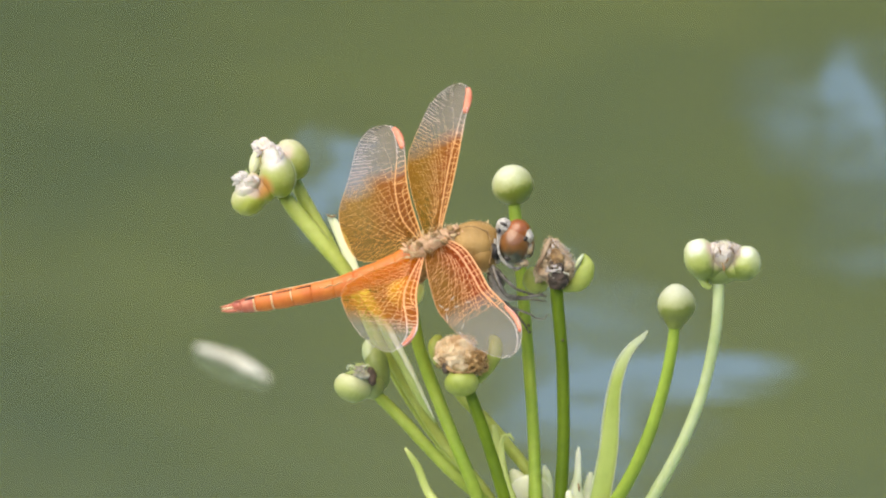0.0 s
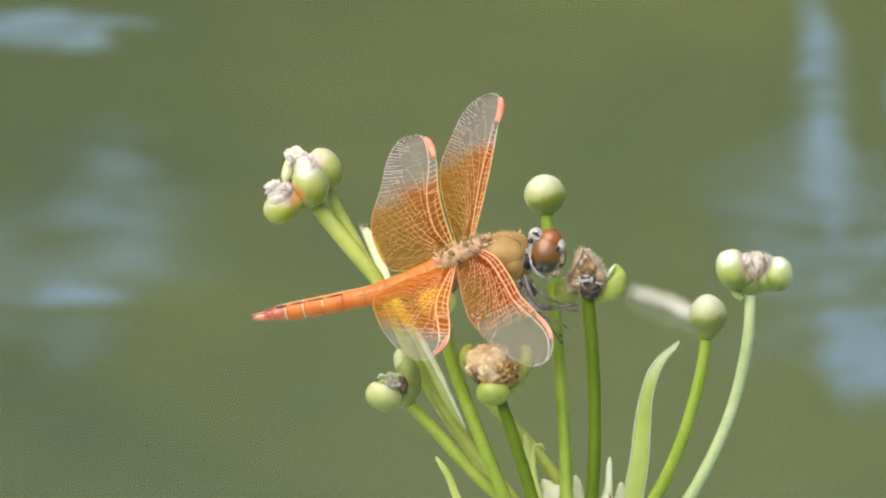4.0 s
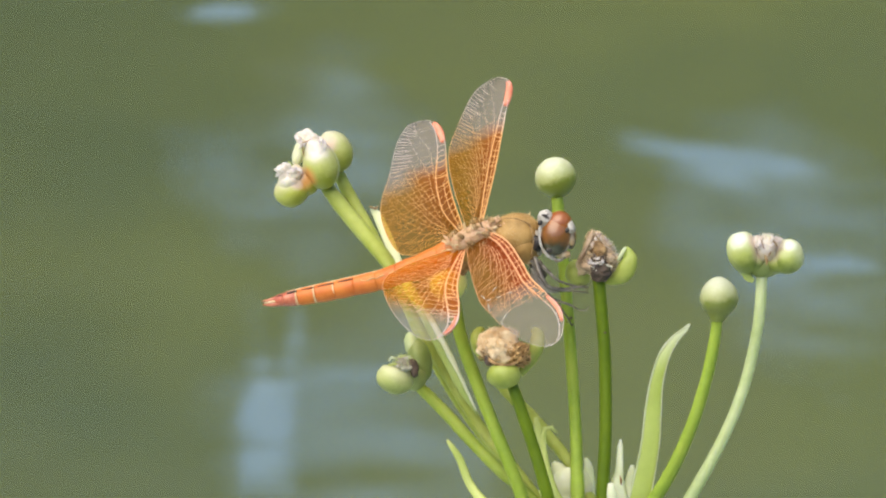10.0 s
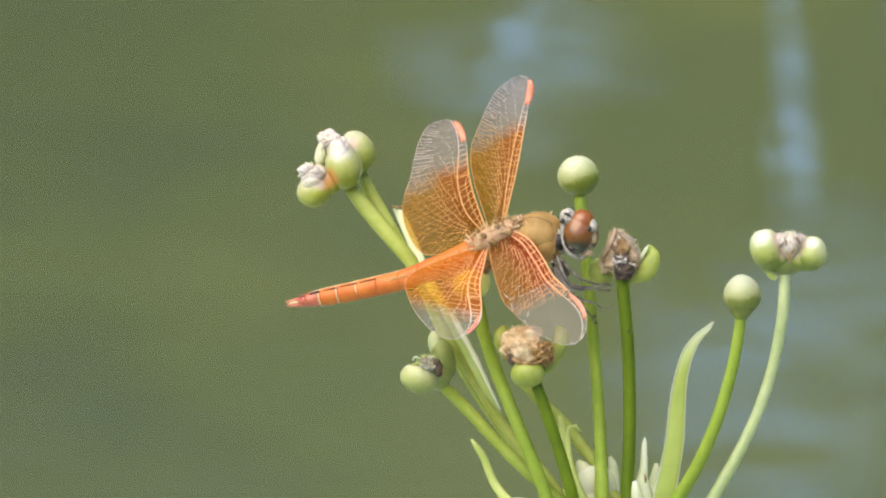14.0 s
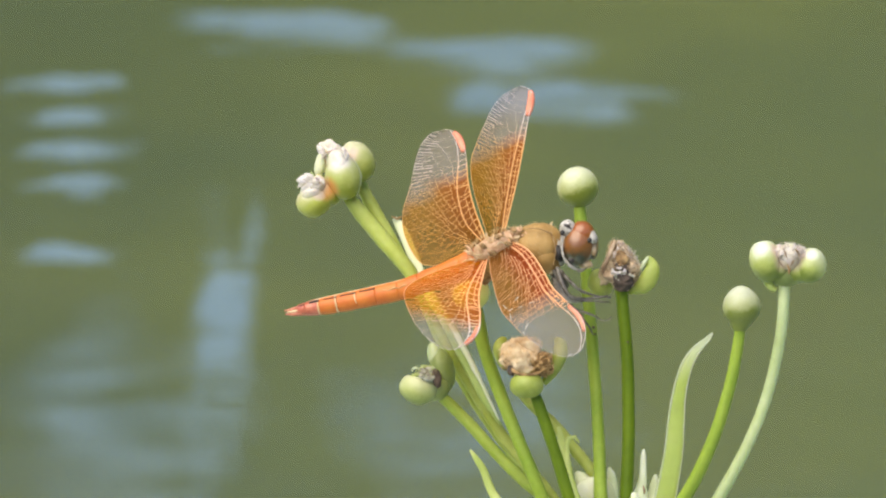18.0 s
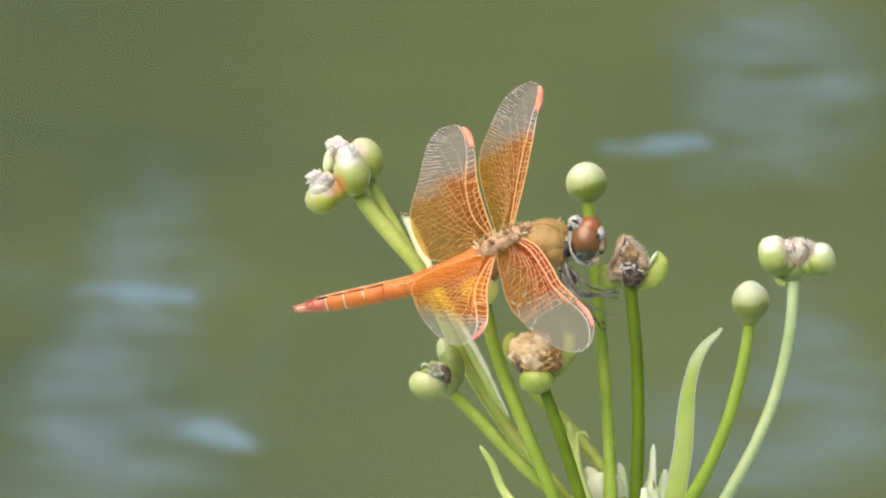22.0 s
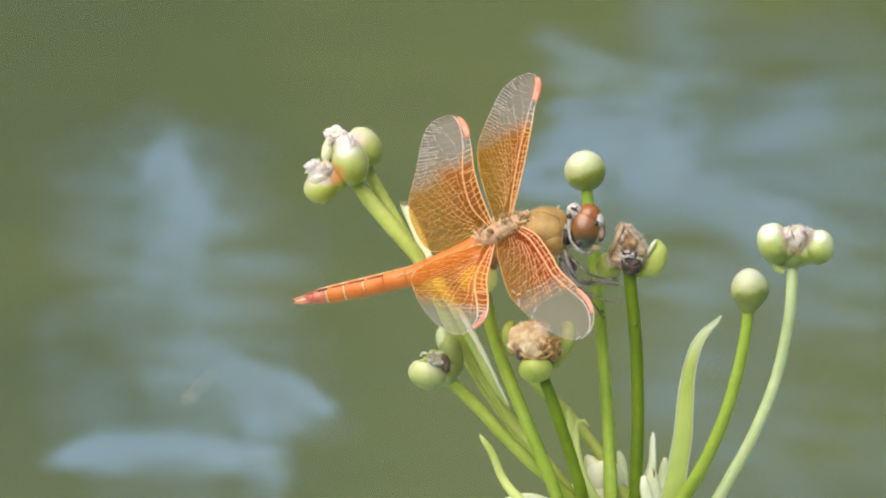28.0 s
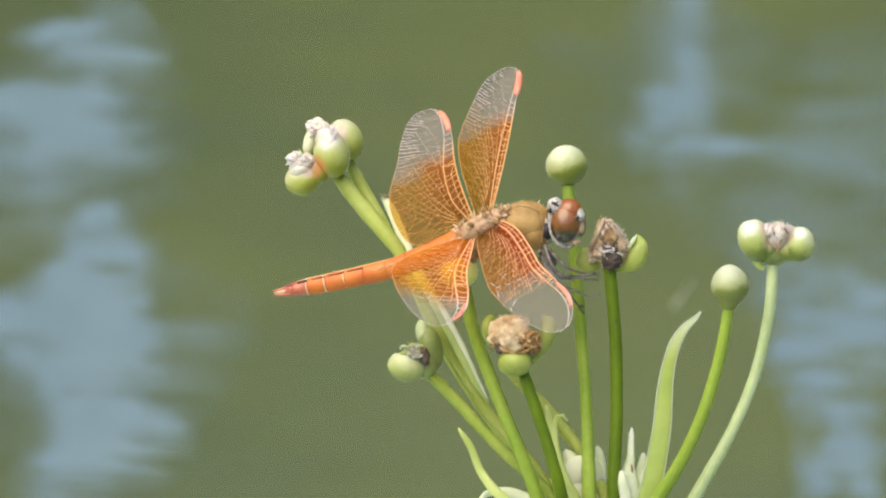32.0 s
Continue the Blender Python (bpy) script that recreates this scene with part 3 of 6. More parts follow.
FRONT_BUD = ((491, 309, 13.6), 32, 43, 33, -12)
BACK_BUD = ((517, 283, 15.4), 31, 38, 31, -26)
LOW_BUD = ((442, 352, 13.9), 33, 29, 30, -30)
WHITE, ROSE, ORANGE = (0.62, 0.56, 0.49), (0.52, 0.40, 0.29), (0.52, 0.25, 0.06)
for skin in (BUD_FRONT, BUD_BACK, BUD_RUST, BUD_FOLD):
    tinted(skin, [(at(a, b, d), r * UNIT, tone) for a, b, d, r, tone in (
        (464, 332, 12.3, 22, ORANGE), (450, 338, 12.0, 15, ROSE), (448, 321, 12.4, 18, ROSE), (502, 268, 13.4, 20, ROSE),
        (482, 274, 11.9, 28, WHITE), (466, 260, 14.0, 28, WHITE), (428, 324, 12.4, 24, WHITE))])
pod = make("flower_head", lambda bm: blob(bm, *FRONT_BUD, 0.03, 420, 40, 28), BUD_FRONT, plant, "cluster of pale green opening buds")
make("sepal", lambda bm: blob(bm, *BACK_BUD, 0.03, 420, 36, 26), BUD_BACK, pod)
make("sepal", lambda bm: blob(bm, *LOW_BUD, 0.06, 420, 36, 26), BUD_RUST, pod, "small bud with a rust-orange flush")
make("sepal", lambda bm: blob(bm, (464, 337, 14.1), 25, 26, 25, -50, 0.05, 420, 30, 22), BUD_FOLD, pod, "fold between the buds with an orange flush")
make("sepal", lambda bm: blob(bm, (453, 286, 14.4), 11, 24, 14, 14, 0.06, 500, 22, 18), BRACT, pod, "pale folded sepal")
make("sepal", lambda bm: rod(bm, ((441, 312, 13.4, 3), (437, 305, 13.4, 2.6), (434, 301, 13.4, 0.8)), 8, 8), SEPAL_OLIVE, pod, "grey-green sepal tip")
make("petal", lambda bm: mantle(bm, FRONT_BUD, (478, 268, 30, 22), 6, 1), BUD_FRONT, pod, "crumpled white petals")
make("petal", lambda bm: crumple(bm, (471, 265, 15.0), 24, 17, 20, 30, 1), PETAL_WHITE, pod, "crumpled white petal")
make("petal", lambda bm: flakes(bm, (470, 264, 13.8), 20, 14, 18, 5, 9, 61), PETAL_WHITE, pod, "torn white petal scraps")
make("petal", lambda bm: flakes(bm, (488, 268, 12.6), 14, 9, 12, 3, 8, 62), PETAL_WHITE, pod, "torn white petal scraps")
make("petal", lambda bm: flakes(bm, (427, 321, 12.9), 14, 11, 14, 5, 8, 63), PETAL_WHITE, pod, "torn white petal scraps")
make("petal", lambda bm: flakes(bm, (446, 322, 12.5), 10, 12, 10, 3, 7, 64), PETAL_WHITE, pod, "torn pinkish petal scraps")
make("petal", lambda bm: mantle(bm, BACK_BUD, (500, 262, 15, 18), 2, 3), BUD_BACK, pod, "pinkish white petal")
make("petal", lambda bm: mantle(bm, LOW_BUD, (430, 329, 24, 15), 6, 4), BUD_RUST, pod, "crumpled white petals")
make("petal", lambda bm: crumple(bm, (426, 319, 13.9), 14, 12, 16, -24, 4), PETAL_WHITE, pod, "crumpled white petal")
make("petal", lambda bm: mantle(bm, ((448, 328, 13.4), 19, 22, 18, 20), (447, 320, 15, 14), 5, 6), BUD_FOLD, pod, "pinkish wilted petal")
make("seam", lambda bm: rod(bm, ((509, 276, 12.8, 0.3), (518, 290, 12.8, 0.6), (524, 308, 13.0, 0.7), (522, 328, 13.2, 0.6), (514, 346, 13.4, 0.3)), 20, 6), LEAF_TIP, pod, "thin pale edge of the bud")
# Thin brown rods put the shade of the petal folds into colour.
for q in (((456, 268), (463, 267), (474, 262)), ((460, 272), (460, 282), (463, 293)), ((438, 321), (445, 330), (455, 339))):
    make("crease", lambda bm: rod(bm, [(a, b, 12.6, r) for (a, b), r in zip(q, (0.4, 1.0, 0.5))], 10, 6, 0.6), CRUST, pod, "brown line put in for a fold's shade")

for a, b, d, r in ((935, 576, 5.2, 2.6), (929, 584, 5.3, 2.2), (938, 588, 5.2, 1.8), (996, 602, -0.7, 2.0)):
    make("blemish", lambda bm: crumple(bm, (a, b, d), r * 1.3, r, 2.2, 20, a), HUSK, plant, "small dark speck on a stalk")

# the split pod on the arching stalk
LOBES = (((1240, 458, 2), 29, 39, 34, -16), ((1317, 467, 2), 30, 31, 30, 24))
# The last two tones paint the light on the tops of the lobes.
tinted(BUD_SPLIT, [(at(a, b, d), r * UNIT, tone) for a, b, d, r, tone in (
    (1280, 456, 0.4, 26, ROSE), (1262, 436, 0.6, 18, ROSE), (1302, 440, 0.6, 18, ROSE), (1276, 446, 0.2, 18, WHITE), (1230, 436, 0.6, 20, (0.62, 0.66, 0.50)), (1322, 444, 0.6, 14, (0.62, 0.66, 0.50)))])
pod = make("flower_head", lambda bm: blob(bm, (1274, 484, 3), 32, 20, 28, 0, 0.04, 600, 26, 18), SEPAL_OLIVE, plant, "split pale green pod with pinkish petals")
make("sepal", lambda bm: blob(bm, *LOBES[0], 0.05, 420, 36, 26, 0, 0.10), BUD_SPLIT, pod)
make("sepal", lambda bm: blob(bm, (1258, 466, 2.4), 24, 28, 28, -10, 0.05, 420, 30, 22), BUD_SPLIT, pod)
make("sepal", lambda bm: blob(bm, *LOBES[1], 0.05, 420, 36, 26, 0.14, 0.10), BUD_SPLIT, pod)
make("sepal", lambda bm: blob(bm, (1300, 472, 2.2), 22, 25, 26, 0, 0.05, 420, 30, 22), BUD_SPLIT, pod)
make("sepal", lambda bm: rod(bm, ((1240, 488, 2.6, 8), (1248, 503, 2.4, 7), (1258, 510, 2.4, 4)), 14, 12), LEAF, pod, "pale pointed sepal")
make("petal", lambda bm: mantle(bm, ((1281, 452, 1.6), 22, 26, 24, 0), (1281, 450, 20, 26), 3, 7), BUD_SPLIT, pod, "shrivelled pinkish petals")
make("petal", lambda bm: crumple(bm, (1292, 443, 2.0), 20, 13, 22, 16, 8), PINK, pod, "shrivelled pinkish petal")
make("petal", lambda bm: crumple(bm, (1262, 440, 2.0), 13, 10, 18, -10, 9), PINK, pod, "shrivelled pinkish petal")
make("petal", lambda bm: flakes(bm, (1284, 446, 0.6), 22, 13, 20, 9, 4.5, 35), PINK, pod, "curled petal scraps")
make("hair", lambda bm: fuzz(bm, (1282, 446, 1.2), 29, 19, 22, 320, 7, 0.6, 0, 0.8, 36), PINK, pod, "frayed petal threads")
for q in (((1270, 436), (1274, 444), (1276, 452)), ((1286, 448), (1288, 458), (1284, 466)), ((1277, 464), (1280, 471), (1280, 479)), ((1283, 470), (1282, 476), (1280, 482)), ((1290, 436), (1296, 442), (1299, 449))):
    make("crease", lambda bm: rod(bm, [(a, b, 0.1, r) for (a, b), r in zip(q, (0.5, 1.5, 0.6))], 10, 7, 0.6, None, 0.5), CRUST, pod, "brown line put in for a fold's shade between the petals")

# the withered flower in front of the leaning stalks
pod = make("withered_flower", lambda bm: crumple(bm, (810, 630, -3.6), 38, 33, 30, 0, 9), FLUFF, plant, "withered cream flower with brown crinkled petals")
make("sepal", lambda bm: blob(bm, (817, 678, -5.0), 30, 24, 28, 0, 0.03, 400, 32, 22, 0, 0.2), SEPAL, pod, "small green cup")
make("sepal", lambda bm: rod(bm, ((778, 650, -2.6, 3), (771, 638, -2.8, 6), (767, 624, -3.2, 9), (767, 611, -3.2, 10), (774, 600, -2.8, 8), (781, 596, -2.6, 3)), 22, 14, 0.7, None, 0.1), SEPAL, pod)
make("sepal", lambda bm: rod(bm, ((846, 676, -3, 5), (858, 660, -2.8, 9), (868, 644, -2.6, 11), (876, 624, -2.4, 13), (876, 606, -2.0, 12), (868, 596, -1.6, 5)), 24, 14, 0.7, None, 0.1), SEPAL, pod, "yellow-green sepal with a brown edge")
make("husk", lambda bm: blob(bm, (842, 640, -4.2), 20, 20, 20, 14, 0.30, 1900, 50, 36), CRUST, pod, "crinkled brown husk")
# Dark lump whose colour stands in for the shade of a pit.
make("husk", lambda bm: crumple(bm, (789, 652, -5.2), 7, 9, 6, -14, 15), HUSK, pod, "dark lump put in for the shade in a pit of the husk")
make("husk", lambda bm: rod(bm, ((782, 640, -4.6, 2), (792, 652, -5.5, 3), (804, 659, -5.9, 3), (822, 660, -6.1, 2.5), (840, 657, -5.8, 2)), 20, 8, 1.0, None, 0.4), CRUST, pod, "brown dry rim above the cup")


def curls(bm, centre, rx, ry, count, seed):
    """Small dry loops that lie over one another."""
    rnd = random.Random(seed)
    for _ in range(count):
        u, v = rnd.uniform(-1, 1), rnd.uniform(-1, 1)
        if u * u + v * v > 1:
            continue
        a, b, d = centre[0] + u * rx, centre[1] + v * ry, centre[2] + 1.2 * (u * u + v * v) + rnd.uniform(-0.3, 0.3)
        r, turn, sweep = rnd.uniform(2.5, 6.5), rnd.uniform(0, 6.3), rnd.uniform(2.2, 4.6)
        pts = [at(a + r * math.cos(turn + sweep * k / 7), b + r * 1.1 * math.sin(turn + sweep * k / 7), d + 0.25 * math.sin(k)) for k in range(8)]
        ring_tube(bm, pts, [rnd.uniform(0.7, 1.3) * UNIT] * 8, 5)


make("petal", lambda bm: curls(bm, (842, 640, -5.8), 20, 21, 130, 41), CURL, pod, "golden brown crinkled threads")
make("petal", lambda bm: curls(bm, (782, 640, -5.0), 8, 16, 22, 42), CRUST, pod, "brown crinkled threads")
make("hair", lambda bm: (fuzz(bm, (806, 626, -4.0), 36, 31, 30, 900, 7, 0.7, 0, 0.9, 3), fuzz(bm, (812, 606, -3.6), 30, 12, 24, 260, 8, 0.7, 0, 0.6, 4)), FLUFF, pod, "frayed cream petal threads")

# the broken pod at the lower side
pod = make("broken_pod", lambda bm: blob(bm, (624, 684, 4), 34, 28, 30, 16, 0.05, 500, 40, 30, 0, 0.5), BUD_GREEN, plant, "broken green pod with a torn grey core")
make("sepal", lambda bm: blob(bm, (668, 652, 6), 22, 40, 26, -12, 0.05, 500, 30, 22), SEPAL_OLIVE, pod, "dull olive sepal")
make("sepal", lambda bm: blob(bm, (655, 626, 6.2), 14, 24, 19, -14, 0.08, 500, 24, 18), LEAF_TIP, pod, "pale sepal tip")
make("sepal", lambda bm: blob(bm, (660, 686, 5), 20, 22, 22, 40, 0.04, 500, 24, 16), SEPAL_OLIVE, pod)
make("husk", lambda bm: blob(bm, (643, 662, 3.4), 19, 12, 17, 20, 0.34, 1300, 44, 32), CORE, pod, "torn grey core")
make("husk", lambda bm: flakes(bm, (642, 658, 2.8), 18, 10, 12, 10, 5, 51), CORE, pod, "torn grey scraps")
# The gap's shade is put in as a dark-coloured lump.
make("husk", lambda bm: blob(bm, (658, 666, 2.6), 8, 16, 9, -10, 0.3, 1500, 28, 20), HUSK, pod, "dark lump put in for the shade in a gap by the core")
for k, q in enumerate(((614, 652, 618, 645, 628, 648), (624, 655, 634, 643, 643, 642), (640, 654, 648, 644, 655, 648), (610, 662, 622, 656, 634, 660))):
    make("petal", lambda bm: rod(bm, ((q[0], q[1] + 2, 3.2, 2), (q[2], q[3] + 3, 2.8, 2.8), (q[4] + 2, q[5] + 3, 2.9, 0.8)), 14, 10, 0.3, None, 0.7), (LEAF_TIP, LEAF)[k % 2], pod, "torn pale petal")
make("hair", lambda bm: fuzz(bm, (642, 656, 3.0), 22, 12, 16, 120, 6, 0.6, 10, 0.7, 9), LEAF, pod, "torn threads")

# the withered flower that the dragonfly holds
CONE = ((976, 424, 0.2, 3), (977, 433, 0, 8), (980, 446, 0, 16), (983, 459, 0, 23), (985, 472, 0, 29), (987, 484, 0, 27), (988, 498, 0, 19), (988, 512, 0, 11))
pod = make("withered_flower", lambda bm: rod(bm, CONE, 90, 48, 0.8, None, 0.8), CONE_SKIN, plant, "dry tan flower with a dark core")
make("petal", lambda bm: rod(bm, ((974, 422, -0.8, 1.5), (967, 440, -1.2, 3.5), (959, 458, -1.2, 4), (953, 472, -0.9, 3), (952, 484, -0.5, 1)), 34, 16, 0.4, None, 0.8), CONE_SKIN, pod, "pale tan petal")
make("petal", lambda bm: rod(bm, ((978, 422, -0.8, 1.5), (990, 440, -1.1, 2.5), (1001, 456, -1.1, 3), (1012, 472, -0.7, 3), (1014, 484, -0.4, 1)), 34, 16, 0.4, None, 0.9), CONE_SKIN, pod, "tan petal")
make("husk", lambda bm: crumple(bm, (986, 456, -1.3), 11, 18, 9, -18, 11), CRUST, pod, "red-brown hollow")
make("husk", lambda bm: crumple(bm, (986, 472, -1.2), 16, 14, 12, 0, 18), HUSK, pod, "torn grey core")
make("husk", lambda bm: crumple(bm, (988, 494, -1.2), 18, 19, 15, -8, 12), HUSK, pod, "dark shiny core")
make("petal", lambda bm: flakes(bm, (982, 442, -1.0), 14, 18, 20, 12, 3.6, 33), DRY, pod, "dry curled petal scraps")
make("petal", lambda bm: flakes(bm, (983, 477, -1.9), 15, 7, 10, 12, 4.0, 37), PETAL, pod, "pale torn petal scraps")
make("petal", lambda bm: flakes(bm, (990, 484, -1.8), 18, 10, 12, 8, 3.0, 38), CORE, pod, "grey torn petal scraps")
make("sepal", lambda bm: rod(bm, ((996, 510, 0.4, 7), (1010, 507, 0.0, 10), (1024, 501, -0.4, 14), (1034, 488, -0.6, 16), (1039, 472, -0.6, 13.5), (1036, 460, -0.4, 9), (1032, 451, -0.2, 3)), 34, 18, 0.6, None, 0.10), SEPAL, pod)
make("sepal", lambda bm: rod(bm, ((1018, 474, -0.9, 2), (1024, 463, -1.0, 3.5), (1029, 455, -0.8, 3), (1032, 450, -0.6, 1)), 12, 10, 0.6), LEAF_TIP, pod, "pale dry edge of the sepal")
make("sepal", lambda bm: blob(bm, (948, 497, 2.6), 24, 24, 20, 10, 0.05, 600, 28, 20), SEPAL, pod)
make("sepal", lambda bm: crumple(bm, (961, 476, 1.2), 15, 24, 14, 14, 13), WITHER, pod)
make("hair", lambda bm: bristle(bm, CONE, 1300, 9, 0.9, 5), WITHER, pod, "frayed petal threads")
make("hair", lambda bm: (fuzz(bm, (999, 457, 0.2), 13, 26, 15, 260, 8, 0.8, -30, 0.5, 71), fuzz(bm, (977, 434, 0.3), 8, 9, 9, 90, 7, 0.8, 0, 0.6, 72)), PETAL_WHITE, pod, "white frayed petal edge")
make("hair", lambda bm: bristle(bm, CONE[:6], 600, 10, 0.9, 6), FLUFF, pod, "cream petal threads")


def blade(bm, rows, thick=0.22, n=30):
    rod(bm, rows, n, 14, thick, None, 0.05)


LEAF_LINE = ((1146, 586, 0, 1.5), (1136, 598, 0, 5), (1118, 615, 0, 7.5), (1100, 645, 0, 10), (1087, 690, 0, 12), (1081, 740, 0, 15), (1076, 800, 0, 17), (1062, 876, 0, 19), (1046, 940, 0, 20))
fade(LEAF_LONG, (0.54, 0.58, 0.36), at(1096, 670).z, at(1146, 580).z)
make("leaf", lambda bm: blade(bm, LEAF_LINE + (ROOT + (12,),), 0.2, 44), LEAF_LONG, plant, "upright pale green leaf with a narrow tip")
make("leaf_margin", lambda bm: rod(bm, [(a - r * 0.90, b - r * (0.45 if b < 660 else 0.1), -0.1, min(1.5, 0.4 + r * 0.09)) for a, b, d, r in LEAF_LINE], 40, 6, 0.6, None, 0.3), LEAF_TIP, plant, "pale leaf edge")
make("leaf_margin", lambda bm: rod(bm, [(a + r * 0.94, b + r * 0.1, -0.05, min(1.3, 0.4 + r * 0.07)) for a, b, d, r in LEAF_LINE[1:]], 40, 6, 0.6, None, 0.3), LEAF_TIP, plant, "pale leaf edge")
fade(BRACT_LONG, (0.55, 0.59, 0.37), at(690, 596, 6).z, at(655, 525, 7).z)
make("bract_edge", lambda bm: rod(bm, ((672, 556, 6.2, 3), (692, 588, 5.8, 5), (706, 614, 5.5, 5.4), (728, 656, 5.0, 4.6), (749, 700, 4.8, 3), (769, 742, 5.0, 1)), 34, 10, 0.4, None, 0.3), BRACT_WHITE, plant, "white streak along the bract")
make("bract", lambda bm: blade(bm, ((583, 383, 17, 5), (594, 400, 16, 9), (612, 440, 14, 10), (640, 510, 9, 10), (676, 568, 7, 11), (702, 617, 6.5, 12), (724, 661, 6, 10.5), (744, 703, 5.5, 8), (771, 748, 5.5, 2)), 0.3), BRACT_LONG, plant, "long cream-white bract")
make("bract", lambda bm: rod(bm, ((578, 380, 16.6, 1), (588, 384, 16.4, 2.2), (594, 380, 16.4, 1)), 8, 8), CRUST, plant, "dry brown bract tip")
make("bract", lambda bm: blade(bm, ((717, 793, 2, 2), (726, 806, 2, 5), (740, 828, 2, 6.5), (757, 870, 2, 7.5), (786, 908, 1, 9), (812, 932, 1, 10), (860, 985, 1, 12), ROOT + (10,)), 0.4), LEAF, plant, "pale green pointed bract")
make("bract", lambda bm: blade(bm, ((910, 780, 2, 1.5), (905, 772, 2, 3), (896, 768, 2, 4), (889, 776, 2, 4), (888, 800, 2, 5), (892, 842, 1, 7), (904, 890, 0, 13), (920, 935, 0, 18), ROOT + (10,)), 0.4), LEAF, plant, "curled pale bract")
make("bract", lambda bm: blade(bm, ((874, 752, 4, 3), (880, 790, 4, 9), (888, 840, 3, 12), (902, 890, 2, 14), (915, 935, 1, 16), ROOT + (10,)), 0.3), LEAF, plant, "pale green sheath")
make("bract", lambda bm: blade(bm, ((1024, 791, 1, 1.5), (1024, 795, 1, 4.2), (1023, 806, 1, 5), (1022, 842, 1, 7), (1019, 862, 1, 10), (1018, 880, 1, 16), (1016, 935, 1, 20), ROOT + (12,)), 0.6), BRACT_WHITE, plant, "small finger-like cream bract")
make("bract", lambda bm: blade(bm, ((1006, 868, -0.5, 4), (1008, 890, -0.5, 9), (1010, 940, 0, 12), ROOT + (12,)), 0.6), BRACT_WHITE, plant, "small cream bract")
make("bract_spot", lambda bm: rod(bm, ((1023, 856, -0.2, 1), (1025, 864, -0.4, 2.2), (1025, 871, -0.2, 1)), 8, 8), CRUST, plant, "brown spot on the bract")
make("bract", lambda bm: blade(bm, ((904, 832, 4, 4), (912, 842, 4, 12), (922, 860, 3.5, 16), (928, 885, 3, 18), (934, 935, 2, 24), ROOT + (20,)), 0.6), BRACT, plant, "broad cream bract at the foot of the stalks")
make("bract", lambda bm: blob(bm, (936, 876, 2.6), 37, 37, 8, 6, 0.10, 300, 30, 20), BRACT, plant, "cream sheath round the foot of the stalks")
make("bract", lambda bm: blade(bm, ((962, 824, 4.5, 3), (967, 840, 4.5, 8), (969, 870, 4, 10), (964, 905, 3, 14), (960, 945, 2, 18), ROOT + (16,)), 0.5), BRACT_WHITE, plant, "cream bract behind a stalk")
make("bract", lambda bm: blade(bm, ((882, 880, -1.5, 4), (902, 910, -1.5, 12), (926, 955, -1.2, 20), ROOT + (16,)), 0.4), LEAF, plant, "pale green sheath")
make("bract", lambda bm: blade(bm, ((1045, 836, 3, 3), (1044, 845, 3, 6), (1040, 870, 3, 9), (1036, 915, 2, 12), ROOT + (10,)), 0.5), BRACT_WHITE, plant, "small cream bract")
make("bract", lambda bm: blade(bm, ((757, 930, 3, 3), (760, 914, 3, 5), (778, 906, 3, 7), (812, 908, 3, 10), (845, 928, 3, 14), (885, 980, 3, 18), ROOT + (14,)), 0.4), BRACT_WHITE, plant, "curled white bract")

# ------------------------------------------------------------------ the dragonfly
dragonfly = thing("dragonfly", at(800, 430, 0), "orange dragonfly with amber wings perched on a withered flower", "dragonfly")

AXIS = ((735, 448, 0, 17), (715, 463, 0.3, 21), (680, 480, 0.8, 21), (640, 494, 1.3, 19), (600, 508, 1.8, 17.5), (540, 521, 2.4, 16.5), (480, 533, 3.0, 15.5), (445, 539, 3.4, 13.5), (420, 543, 3.7, 10), (405, 545.5, 3.9, 5))
LINE = even(course(AXIS, 120), 121)
JOINTS = (0, 12, 26, 40, 54, 68, 80, 92, 103, 112, 120)
for i, (j0, j1) in enumerate(zip(JOINTS, JOINTS[1:])):
    rows = LINE[j0:j1 + 1]
    m = len(rows)
    swell = [r[3] * (1 + 0.05 * math.sin(math.pi * k / (m - 1))) * UNIT for k, r in enumerate(rows)]
    seg = make("abdomen_segment", lambda bm: ring_tube(bm, [at(*r[:3]) for r in rows], swell, 20, 0.92, None, 0.02), TAIL_TIP if i > 7 else ABDOMEN, dragonfly)
    if i > 4:
        if i in (6, 7, 8):
            r0, r1 = LINE[j0], LINE[j0 + 1]
            make("joint_ring", lambda bm: ring_tube(bm, [at(*r0[:3]), at(*r1[:3])], [r0[3] * UNIT * (0.985 + 0.006 * i - (0.01 if i > 6 else 0.03))] * 2, 20, 0.94), RING, seg, "pale joint ring")
        low = [(LINE[k][0], LINE[k][1] - LINE[k][3] * 0.80, LINE[k][2] - LINE[k][3] * 0.042) for k in range(j0 + 1, j1, 2)]
        if len(low) > 1:
            make("black_dash", lambda bm: ring_tube(bm, [at(*q) for q in low], [(2.0 if i == 8 else 1.0) * UNIT * (1.3 - 0.9 * abs(k / len(low) - 0.35)) for k in range(len(low))], 6), DARK, seg, "black dash")
ridge = [(r[0], r[1] - r[3] * 0.99, r[2] - 0.15) for r in LINE[14:112:3]]
make("back_ridge", lambda bm: ring_tube(bm, [at(*q) for q in ridge], [1.5 * UNIT] * len(ridge), 6), RING, dragonfly, "pale line along the back")
side = [(r[0], r[1] - r[3] * 0.34 + 1.6 * math.sin(k * 1.9), r[2] - r[3] * 0.056) for k, r in enumerate(LINE[6:66:2])]
